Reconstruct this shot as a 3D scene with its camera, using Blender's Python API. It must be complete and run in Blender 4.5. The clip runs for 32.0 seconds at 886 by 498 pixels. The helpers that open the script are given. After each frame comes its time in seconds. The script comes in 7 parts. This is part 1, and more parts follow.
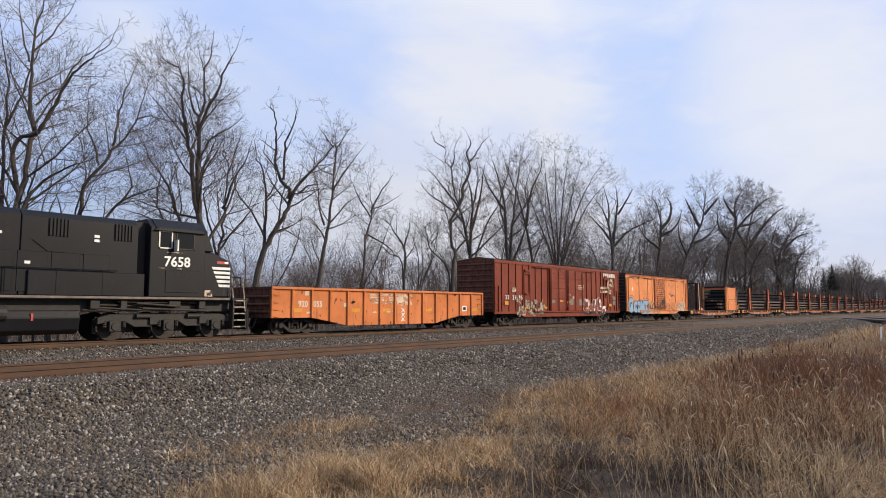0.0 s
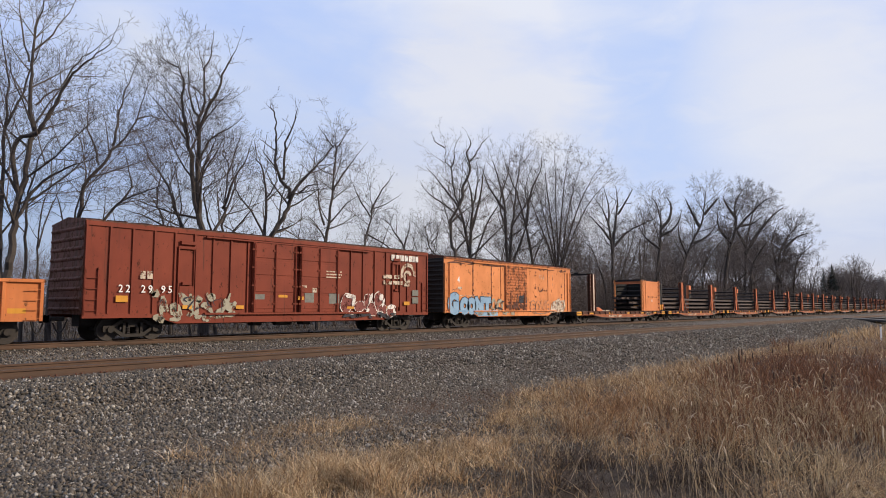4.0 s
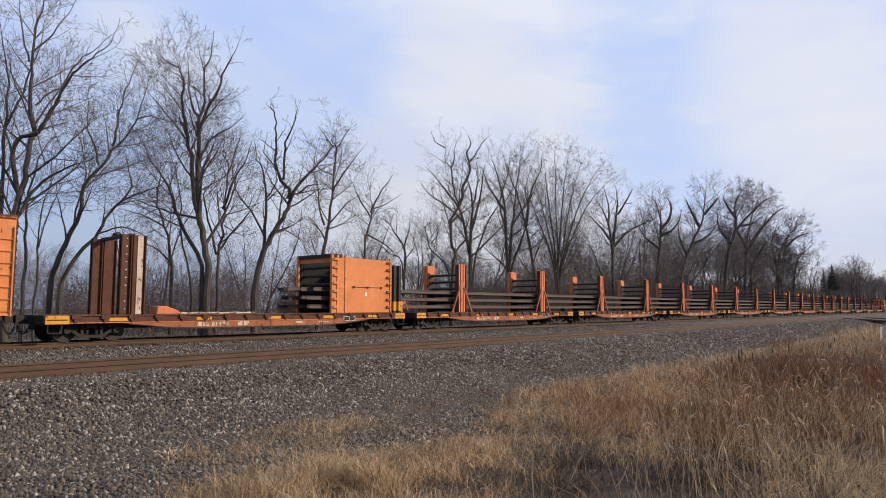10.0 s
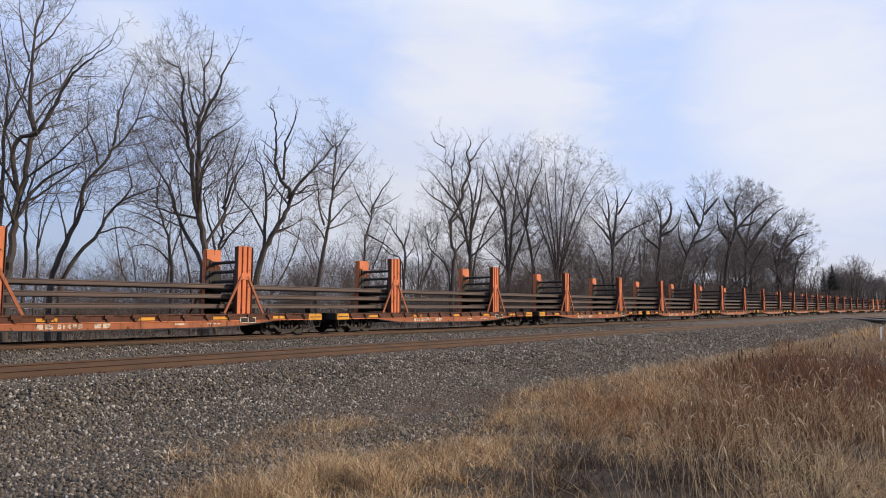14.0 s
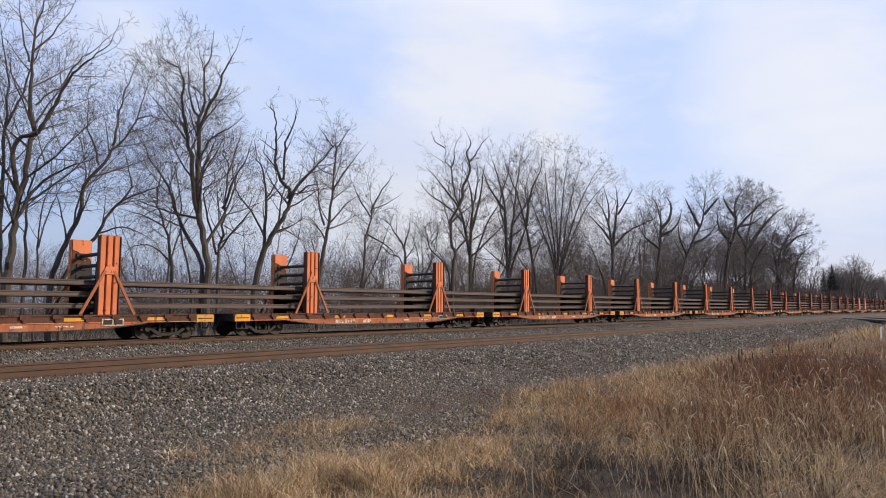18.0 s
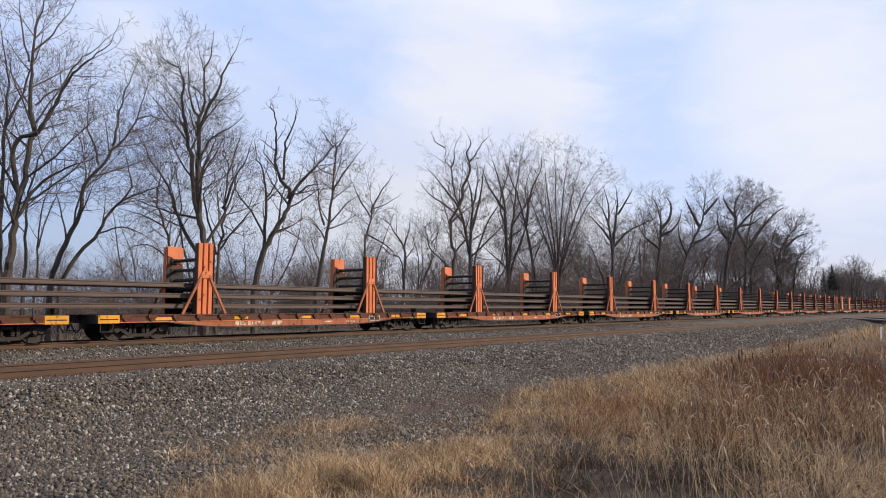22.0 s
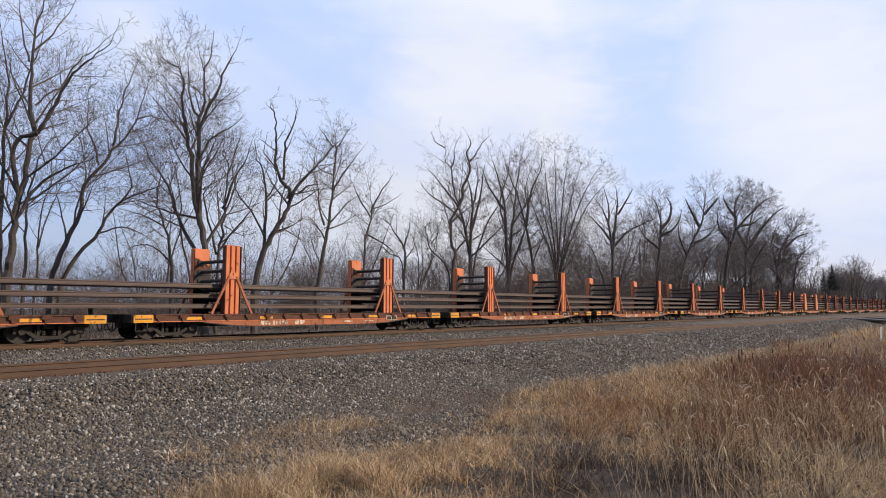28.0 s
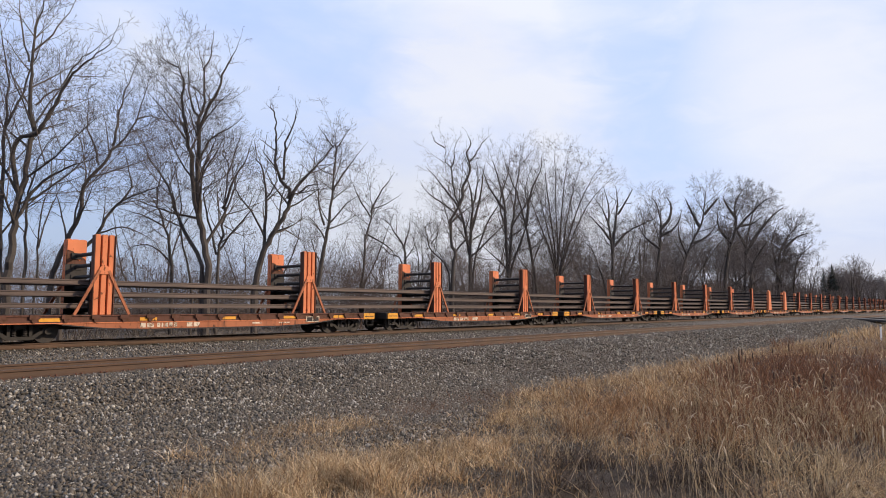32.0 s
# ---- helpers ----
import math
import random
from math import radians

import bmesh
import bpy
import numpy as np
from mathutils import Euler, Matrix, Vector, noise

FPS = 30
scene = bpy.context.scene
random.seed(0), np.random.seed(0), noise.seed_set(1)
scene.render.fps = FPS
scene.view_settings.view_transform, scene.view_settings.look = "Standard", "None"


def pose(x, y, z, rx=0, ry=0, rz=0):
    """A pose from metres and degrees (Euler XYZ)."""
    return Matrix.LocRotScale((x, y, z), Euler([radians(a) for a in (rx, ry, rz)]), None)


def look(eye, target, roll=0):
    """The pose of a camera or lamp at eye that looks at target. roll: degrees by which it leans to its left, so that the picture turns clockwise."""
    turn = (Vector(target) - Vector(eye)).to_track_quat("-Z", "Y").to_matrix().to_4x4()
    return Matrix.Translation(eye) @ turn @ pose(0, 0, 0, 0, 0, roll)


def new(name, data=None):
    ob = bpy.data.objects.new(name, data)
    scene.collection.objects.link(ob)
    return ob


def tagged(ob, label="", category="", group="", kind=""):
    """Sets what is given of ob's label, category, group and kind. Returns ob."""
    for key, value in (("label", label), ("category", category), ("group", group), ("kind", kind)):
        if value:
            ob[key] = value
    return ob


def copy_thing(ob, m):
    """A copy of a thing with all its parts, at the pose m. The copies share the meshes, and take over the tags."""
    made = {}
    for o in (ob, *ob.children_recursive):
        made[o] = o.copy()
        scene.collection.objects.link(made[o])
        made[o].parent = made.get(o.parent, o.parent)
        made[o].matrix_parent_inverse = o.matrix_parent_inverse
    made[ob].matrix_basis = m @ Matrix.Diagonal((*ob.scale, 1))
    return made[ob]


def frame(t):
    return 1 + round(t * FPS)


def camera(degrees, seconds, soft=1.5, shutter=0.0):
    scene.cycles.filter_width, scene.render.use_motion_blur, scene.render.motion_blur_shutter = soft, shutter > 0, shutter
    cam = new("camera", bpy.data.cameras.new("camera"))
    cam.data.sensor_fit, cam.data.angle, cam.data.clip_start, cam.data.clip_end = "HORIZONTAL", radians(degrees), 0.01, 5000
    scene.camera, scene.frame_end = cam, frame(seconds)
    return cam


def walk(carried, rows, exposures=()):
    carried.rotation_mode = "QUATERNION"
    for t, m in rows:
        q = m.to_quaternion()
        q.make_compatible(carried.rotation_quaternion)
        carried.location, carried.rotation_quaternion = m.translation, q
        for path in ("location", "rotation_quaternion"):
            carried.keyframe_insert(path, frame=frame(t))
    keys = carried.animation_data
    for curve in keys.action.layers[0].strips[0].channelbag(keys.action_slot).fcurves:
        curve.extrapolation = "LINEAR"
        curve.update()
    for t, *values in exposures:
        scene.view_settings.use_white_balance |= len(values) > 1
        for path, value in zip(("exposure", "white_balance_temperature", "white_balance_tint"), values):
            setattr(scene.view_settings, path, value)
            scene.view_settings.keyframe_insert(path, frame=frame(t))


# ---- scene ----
# World: x runs along the tracks, y away from the camera, z = 0 at the top of the rails.
FAR_TRACK, NEAR_TRACK = 26.7, 15.9
EYE = 1.22
cam = camera(67.8, 32.0, 0.95)
HEADING, TILT = 39.68, 5.15
AIM = Vector((math.cos(radians(HEADING)) * math.cos(radians(TILT)), math.sin(radians(HEADING)) * math.cos(radians(TILT)), math.sin(radians(TILT))))
STAND = look((0, 0, EYE), Vector((0, 0, EYE)) + AIM)
walk(cam, [(0, STAND), (32, STAND)], [(0, -0.06), (3, -0.11), (9, -0.12), (13, -0.06), (19, 0.0), (24, 0.03), (32, 0.04)])

# ---- daylight ----
SUN_TURN, SUN_HEIGHT = -52.0, 24.0  # degrees from +x, and above the horizon
to_sun = Vector((math.cos(radians(SUN_TURN)) * math.cos(radians(SUN_HEIGHT)), math.sin(radians(SUN_TURN)) * math.cos(radians(SUN_HEIGHT)), math.sin(radians(SUN_HEIGHT))))
sun_data = bpy.data.lights.new("sun", "SUN")
sun_data.energy, sun_data.angle, sun_data.color = 4.8, radians(0.8), (1.0, 0.83, 0.63)
sun = new("sun", sun_data)
sun.matrix_world = look(to_sun * 100, (0, 0, 0))


def nd(tree, kind, **values):
    """A node with its settings and the values of its inputs."""
    node = tree.nodes.new(kind)
    for key, value in values.items():
        if key.startswith("_"):
            node.inputs[key[1:].replace("_", " ")].default_value = value
        else:
            setattr(node, key, value)
    return node


def ramp(tree, fac, stops):
    node = tree.nodes.new("ShaderNodeValToRGB")
    el = node.color_ramp.elements
    while len(el) < len(stops):
        el.new(0.5)
    for e, (p, c) in zip(el, stops):
        e.position = p
        e.color = (c, c, c, 1) if isinstance(c, (int, float)) else (*c, 1)
    tree.links.new(fac, node.inputs[0])
    return node.outputs[0]


def blend(tree, fac, a, b, mode="MIX"):
    node = tree.nodes.new("ShaderNodeMix")
    node.data_type, node.blend_type = "RGBA", mode
    for slot, v in ((0, fac), (6, a), (7, b)):
        if hasattr(v, "links"):
            tree.links.new(v, node.inputs[slot])
        else:
            node.inputs[slot].default_value = v if isinstance(v, (int, float)) else (*v, 1)
    return node.outputs[2]


world = bpy.data.worlds.new("sky")
scene.world = world
world.use_nodes = True
wt = world.node_tree
wt.nodes.clear()
sky = nd(wt, "ShaderNodeTexSky", sky_type="NISHITA", sun_disc=False, sun_elevation=radians(SUN_HEIGHT), sun_rotation=radians(90 - SUN_TURN), air_density=1.3, dust_density=1.5, ozone_density=2.0)
wc = nd(wt, "ShaderNodeTexCoord")
wmap = nd(wt, "ShaderNodeMapping", _Scale=(1.3, 1.3, 3.4), _Rotation=(0.25, 0.15, 0.9))
wt.links.new(wc.outputs["Generated"], wmap.inputs[0])
wn = nd(wt, "ShaderNodeTexNoise", _Scale=1.15, _Detail=6.0, _Roughness=0.52, _Distortion=0.35)
wt.links.new(wmap.outputs[0], wn.inputs[0])
veil = ramp(wt, wn.outputs[0], [(0.40, 0.02), (0.64, 0.95)])
sep = nd(wt, "ShaderNodeSeparateXYZ")
wt.links.new(wc.outputs["Generated"], sep.inputs[0])
low = ramp(wt, sep.outputs[2], [(0.0, (8.6, 8.3, 8.5)), (0.14, (10.3, 10.2, 11.0)), (0.5, (11.5, 11.8, 12.9))])
cloudy = blend(wt, veil, (5.5, 7.5, 13.2), low)
haze = ramp(wt, sep.outputs[2], [(0.0, 0.85), (0.30, 0.0)])
toward = ramp(wt, sep.outputs[0], [(0.42, 0.12), (0.86, 1.0)])  # haze thickens toward the sun's side
haze = blend(wt, 1.0, haze, toward, "MULTIPLY")
clear = ramp(wt, sep.outputs[0], [(0.42, 0.85), (0.84, 0.0)])
lowsky = ramp(wt, sep.outputs[2], [(0.04, 1.0), (0.42, 0.0)])
cloudy = blend(wt, blend(wt, 1.0, clear, lowsky, "MULTIPLY"), cloudy, (3.55, 5.1, 8.2))
cloudy = blend(wt, haze, cloudy, (9.6, 9.5, 10.1))


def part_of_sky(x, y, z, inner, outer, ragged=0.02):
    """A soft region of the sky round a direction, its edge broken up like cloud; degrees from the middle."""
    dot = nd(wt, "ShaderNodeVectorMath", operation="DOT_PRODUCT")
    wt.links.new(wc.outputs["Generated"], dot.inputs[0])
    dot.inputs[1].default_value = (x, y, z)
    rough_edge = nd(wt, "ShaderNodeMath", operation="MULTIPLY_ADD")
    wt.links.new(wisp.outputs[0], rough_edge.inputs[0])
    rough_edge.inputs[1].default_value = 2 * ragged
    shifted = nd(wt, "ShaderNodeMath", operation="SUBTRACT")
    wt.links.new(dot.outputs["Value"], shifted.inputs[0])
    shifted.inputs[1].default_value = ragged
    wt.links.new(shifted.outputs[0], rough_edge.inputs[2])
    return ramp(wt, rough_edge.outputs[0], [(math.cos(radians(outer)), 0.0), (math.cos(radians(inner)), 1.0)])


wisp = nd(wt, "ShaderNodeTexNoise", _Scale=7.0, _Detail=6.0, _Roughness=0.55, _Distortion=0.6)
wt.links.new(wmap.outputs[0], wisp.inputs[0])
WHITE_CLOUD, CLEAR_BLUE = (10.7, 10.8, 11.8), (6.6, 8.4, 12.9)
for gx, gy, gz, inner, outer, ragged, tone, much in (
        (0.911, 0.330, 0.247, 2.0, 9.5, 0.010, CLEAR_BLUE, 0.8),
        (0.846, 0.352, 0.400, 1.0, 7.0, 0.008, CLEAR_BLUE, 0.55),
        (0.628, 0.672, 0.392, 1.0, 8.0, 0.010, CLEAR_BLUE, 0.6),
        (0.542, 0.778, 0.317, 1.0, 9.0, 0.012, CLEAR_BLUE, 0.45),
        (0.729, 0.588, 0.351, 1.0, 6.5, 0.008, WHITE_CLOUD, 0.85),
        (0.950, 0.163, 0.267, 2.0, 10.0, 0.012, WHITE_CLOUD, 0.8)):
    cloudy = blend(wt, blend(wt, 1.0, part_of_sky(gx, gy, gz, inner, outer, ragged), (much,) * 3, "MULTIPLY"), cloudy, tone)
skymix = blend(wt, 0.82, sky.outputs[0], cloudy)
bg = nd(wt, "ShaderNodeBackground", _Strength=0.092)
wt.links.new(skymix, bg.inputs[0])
wt.links.new(bg.outputs[0], nd(wt, "ShaderNodeOutputWorld").inputs[0])

# ---- materials ----


def base_mat(name, rough=0.7, metal=0.0):
    m = bpy.data.materials.new(name)
    m.use_nodes = True
    t = m.node_tree
    b = t.nodes["Principled BSDF"]
    b.inputs["Roughness"].default_value, b.inputs["Metallic"].default_value = rough, metal
    return m, t, b


def noise_of(t, scale, detail=4.0, rough=0.55, stretch=(1, 1, 1), space="Object"):
    c = nd(t, "ShaderNodeTexCoord")
    mp = nd(t, "ShaderNodeMapping", _Scale=stretch)
    t.links.new(c.outputs[space], mp.inputs[0])
    n = nd(t, "ShaderNodeTexNoise", _Scale=scale, _Detail=detail, _Roughness=rough)
    t.links.new(mp.outputs[0], n.inputs[0])
    return n.outputs[0]


def bump(t, b, height, strength=0.3, distance=0.02):
    n = nd(t, "ShaderNodeBump", _Strength=strength, _Distance=distance)
    t.links.new(height, n.inputs["Height"])
    t.links.new(n.outputs[0], b.inputs["Normal"])


def painted(name, col, dirt=(0.075, 0.036, 0.020), rust=0.36, grime=0.35, rough=0.62, fade=0.25, worn=0.0):
    """Old paint on steel: faded patches, rust spots and streaks that run down; worn paint has bare gaps."""
    m, t, b = base_mat(name, rough)
    b.inputs["Specular IOR Level"].default_value = 0.2
    pale = tuple(min(1, c * 1.12 + min(0.015, 0.25 * c)) for c in col)
    dark = tuple(c * 0.74 for c in col)
    c1 = blend(t, ramp(t, noise_of(t, 0.7, 5), [(0.3, 0.0), (0.7, 1.0)]), dark, pale)
    c1 = blend(t, fade, c1, col)
    streak = ramp(t, noise_of(t, 2.4, 6, 0.62, (1, 1, 0.10)), [(0.50, 0.0), (0.80, grime)])
    c2 = blend(t, streak, c1, tuple(c * 0.6 for c in dirt))
    edge = 0.93 - rust
    spots = ramp(t, noise_of(t, 5.5, 9, 0.70, (1, 1, 0.6)), [(edge, 0.0), (edge + 0.05, 0.9)])
    c3 = blend(t, spots, c2, dirt)
    runs = ramp(t, noise_of(t, 5.0, 5, 0.6, (1, 1, 0.06)), [(edge + 0.05, 0.0), (edge + 0.12, 0.75)])
    c3 = blend(t, runs, c3, tuple(c * 0.8 for c in dirt))
    t.links.new(c3, b.inputs["Base Color"])
    t.links.new(ramp(t, spots, [(0.0, rough), (1.0, 0.95)]), b.inputs["Roughness"])
    bump(t, b, noise_of(t, 22, 5, 0.6), 0.12, 0.01)
    if worn:
        gaps(t, b, worn)
    return m


def gaps(t, b, worn, scale=3.2):
    """Lets the surface below show where thin paint has worn or never took."""
    t.links.new(ramp(t, noise_of(t, scale, 8, 0.68), [(worn - 0.05, 0.0), (worn + 0.05, 1.0)]), b.inputs["Alpha"])


def plain(name, col, col2=None, scale=6.0, rough=0.75, metal=0.0, relief=0.25, detail=6.0, stretch=(1, 1, 1), distance=0.01, rnd=0.0):
    """A rough surface of two tones with fine relief."""
    m, t, b = base_mat(name, rough, metal)
    col2 = col2 or tuple(c * 0.6 for c in col)
    c = blend(t, ramp(t, noise_of(t, scale, detail, 0.6, stretch), [(0.3, 0.0), (0.7, 1.0)]), col2, col)
    if rnd:
        info = nd(t, "ShaderNodeObjectInfo")
        c = blend(t, 1.0, c, ramp(t, info.outputs["Random"], [(0.0, 1 - rnd), (1.0, 1.0)]), "MULTIPLY")
    t.links.new(c, b.inputs["Base Color"])
    if relief:
        bump(t, b, noise_of(t, scale * 5, 5, 0.65, stretch), relief, distance)
    return m


RUST_PLATE = painted("rusty_plate", (0.085, 0.032, 0.020), rust=0.40, grime=0.5)
ORANGE = painted("orange_paint", (0.55, 0.165, 0.066), rust=0.325, grime=0.25)
BOX_ORANGE = painted("boxcar_orange", (0.63, 0.225, 0.074), rust=0.325, grime=0.2)
SHED_ORANGE = painted("shed_orange", (0.60, 0.205, 0.070), rust=0.255, grime=0.15)
# Near-black: the dim inside of the rail shed is put into the colour.
SHED_SHADE = plain("shed_shade", (0.008, 0.007, 0.006), (0.004, 0.0035, 0.003), 3, 0.95, relief=0)
GON_ORANGE = painted("gondola_orange", (0.53, 0.165, 0.048), rust=0.34, grime=0.3)
SILL_ORANGE = painted("sill_orange", (0.31, 0.100, 0.044), dirt=(0.07, 0.032, 0.02), rust=0.35, grime=0.7)
BROWN_RED = painted("oxide_red", (0.175, 0.030, 0.014), dirt=(0.06, 0.020, 0.012), rust=0.33, grime=0.35)
ROOF_RED = painted("weathered_roof", (0.12, 0.045, 0.03), rust=0.42, grime=0.5)
DOOR_ORANGE = painted("scraped_door_orange", (0.50, 0.155, 0.050), rust=0.43, grime=0.7)
YELLOW = painted("yellow_paint", (0.60, 0.27, 0.03), rust=0.34, grime=0.3)
BLACK = painted("black_locomotive", (0.0075, 0.008, 0.0100), dirt=(0.030, 0.026, 0.023), rust=0.33, grime=0.45, rough=0.42)
WHITE = painted("white_marking", (0.70, 0.66, 0.60), dirt=(0.30, 0.20, 0.15), rust=0.36, grime=0.3, worn=0.42)
PLAIN_WHITE = plain("white_lettering", (0.78, 0.78, 0.76), (0.62, 0.61, 0.58), 8, 0.6, relief=0)
WHITE_NUMBER = painted("faded_number", (0.66, 0.58, 0.48), dirt=(0.30, 0.16, 0.10), rust=0.33, grime=0.3, worn=0.34)
CREAM = painted("faded_cream", (0.56, 0.45, 0.34), rust=0.36, grime=0.3, worn=0.46)
BLUE_SPRAY = plain("blue_spray", (0.15, 0.27, 0.42), (0.28, 0.40, 0.50), 1.1, 0.6, relief=0)
DARK_SPRAY = plain("dark_spray", (0.025, 0.028, 0.04), (0.04, 0.035, 0.04), 3, 0.6, relief=0)
GREY_SPRAY = plain("grey_spray", (0.36, 0.33, 0.25), (0.25, 0.22, 0.16), 2, 0.7, relief=0)
MAROON_SPRAY = plain("maroon_spray", (0.22, 0.075, 0.062), (0.15, 0.042, 0.034), 2, 0.7, relief=0)
for m_, w_ in ((BLUE_SPRAY, 0.36), (DARK_SPRAY, 0.40), (GREY_SPRAY, 0.45), (MAROON_SPRAY, 0.42)):
    gaps(m_.node_tree, m_.node_tree.nodes["Principled BSDF"], w_)
    m_.node_tree.nodes["Principled BSDF"].inputs["Specular IOR Level"].default_value = 0.2
DIRTY_STEEL = plain("grimy_steel", (0.026, 0.020, 0.017), (0.012, 0.010, 0.009), 5, 0.8)
TRUCK_STEEL = plain("truck_casting", (0.027, 0.020, 0.015), (0.010, 0.008, 0.0065), 4, 0.8)
LOCO_TRUCK = plain("locomotive_truck", (0.024, 0.021, 0.018), (0.009, 0.008, 0.007), 4, 0.7)
WHEEL_STEEL = plain("wheel_steel", (0.032, 0.023, 0.018), (0.014, 0.010, 0.008), 8, 0.7, 0.1)
RAIL_SIDE = plain("rusty_rail", (0.088, 0.043, 0.020), (0.046, 0.023, 0.012), 3.0, 0.75, relief=0.2, stretch=(0.4, 1, 1))
RAIL_TOP = plain("dark_rail_top", (0.040, 0.034, 0.030), (0.022, 0.019, 0.017), 2.0, 0.6, 0.1, relief=0)
LOAD_RAIL = plain("new_welded_rail", (0.088, 0.055, 0.043), (0.045, 0.031, 0.026), 2.0, 0.6, 0.2, relief=0.15, stretch=(0.3, 1, 1))
GLASS = base_mat("cab_glass", 0.08)[0]
GLASS.node_tree.nodes["Principled BSDF"].inputs["Base Color"].default_value = (0.008, 0.009, 0.010, 1)
GLASS.node_tree.nodes["Principled BSDF"].inputs["Specular IOR Level"].default_value = 0.25
DUSTY = plain("dusty_stripe", (0.20, 0.165, 0.135), (0.10, 0.08, 0.066), 3, 0.8, relief=0)
RED_LENS = plain("red_plate", (0.45, 0.05, 0.04), (0.35, 0.04, 0.03), 8, 0.5, relief=0)
SILVER = plain("silver_frame", (0.55, 0.55, 0.53), (0.4, 0.4, 0.38), 9, 0.5, 0.4, relief=0)
GREENGREY = plain("grey_placard", (0.17, 0.17, 0.14), (0.11, 0.10, 0.09), 5, 0.7, relief=0)
BARK = plain("bark", (0.090, 0.072, 0.061), (0.038, 0.030, 0.026), 2.2, 0.9, relief=0.5, stretch=(2, 2, 0.35), distance=0.04, rnd=0.35)
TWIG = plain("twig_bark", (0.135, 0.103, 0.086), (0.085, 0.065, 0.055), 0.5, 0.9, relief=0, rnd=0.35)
# Paler than the near twigs: distance haze put into the colour.
HAZED_TWIG = plain("hazed_twigs", (0.190, 0.155, 0.138), (0.130, 0.105, 0.093), 0.5, 0.9, relief=0, rnd=0.4)
LITTER = plain("leaf_litter", (0.20, 0.17, 0.145), (0.10, 0.084, 0.070), 1.5, 0.95, relief=0)
BUSH = plain("russet_brush", (0.14, 0.085, 0.058), (0.08, 0.055, 0.042), 0.4, 0.9, relief=0)
# Pale grey with the haze of distance mixed into it.
HAZED_WOOD = plain("far_woods", (0.175, 0.150, 0.138), (0.120, 0.102, 0.094), 0.06, 0.95, relief=0)
EVERGREEN = plain("evergreen", (0.040, 0.045, 0.035), (0.02, 0.025, 0.02), 0.6, 0.9, relief=0)
TIE_WOOD = plain("creosote_tie", (0.075, 0.060, 0.050), (0.035, 0.028, 0.024), 3, 0.9, relief=0.4)
# ---- mesh helpers ----


def box(bm, x0, x1, y0, y1, z0, z1, m=None):
    vs = [bm.verts.new((x, y, z)) for x in (x0, x1) for y in (y0, y1) for z in (z0, z1)]
    if m is not None:
        for v in vs:
            v.co = m @ v.co
    for f in ((0, 1, 3, 2), (4, 6, 7, 5), (0, 4, 5, 1), (2, 3, 7, 6), (0, 2, 6, 4), (1, 5, 7, 3)):
        bm.faces.new([vs[i] for i in f])
    return bm


def prism(bm, pts, a, b, axis="y"):
    """A polygon given in two axes, drawn out along the third from a to b."""
    def at(p, q):
        return {"y": (p[0], q, p[1]), "x": (q, p[0], p[1]), "z": (p[0], p[1], q)}[axis]
    lo = [bm.verts.new(at(p, a)) for p in pts]
    hi = [bm.verts.new(at(p, b)) for p in pts]
    n = len(pts)
    made = [bm.faces.new(lo), bm.faces.new(hi[::-1])]
    for i in range(n):
        made.append(bm.faces.new((lo[(i + 1) % n], lo[i], hi[i], hi[(i + 1) % n])))
    bmesh.ops.recalc_face_normals(bm, faces=made)
    return bm


def tube(bm, p, q, r, seg=8, r2=None):
    p, q = Vector(p), Vector(q)
    r2 = r if r2 is None else r2
    d = (q - p).normalized()
    u = d.orthogonal().normalized()
    w = d.cross(u)
    lo, hi = [], []
    for i in range(seg):
        a = 2 * math.pi * i / seg
        o = u * math.cos(a) + w * math.sin(a)
        lo.append(bm.verts.new(p + o * r))
        hi.append(bm.verts.new(q + o * r2))
    bm.faces.new(lo[::-1]), bm.faces.new(hi)
    for i in range(seg):
        bm.faces.new((lo[i], lo[(i + 1) % seg], hi[(i + 1) % seg], hi[i]))
    return bm


def bar(bm, p, q, w, h):
    """A square bar from p to q."""
    p, q = Vector(p), Vector(q)
    m = Matrix.Translation(p) @ (q - p).to_track_quat("X", "Z").to_matrix().to_4x4()
    return box(bm, 0, (q - p).length, -w / 2, w / 2, -h / 2, h / 2, m)


def part(name, bm, material, parent, label="", bevel=0.0, at=None):
    me = bpy.data.meshes.new(name)
    bmesh.ops.recalc_face_normals(bm, faces=bm.faces[:]) if len(bm.faces) < 400 else None
    bm.to_mesh(me)
    bm.free()
    me.materials.append(material)
    ob = new(name, me)
    ob.parent = parent
    if at is not None:
        ob.matrix_basis = at
    if bevel:
        mod = ob.modifiers.new("bevel", "BEVEL")
        mod.width, mod.segments, mod.limit_method = bevel, 1, "ANGLE"
    if label:
        ob["label"] = label
    return ob


def again(ob, parent, at):
    """The same mesh once more as a part, at another place."""
    twin = ob.copy()
    scene.collection.objects.link(twin)
    twin.parent, twin.matrix_basis = parent, at
    return twin


def thing(name, label, category, group="", kind="", at=None):
    ob = new(name)
    ob.empty_display_size = 0.3
    if at is not None:
        ob.matrix_basis = at
    return tagged(ob, label, category, group, kind)


def solid(name, verts, faces, material, label, category="", kind="", group=""):
    me = bpy.data.meshes.new(name)
    me.from_pydata(verts, [], faces)
    me.materials.append(material)
    return tagged(new(name, me), label, category, group, kind)


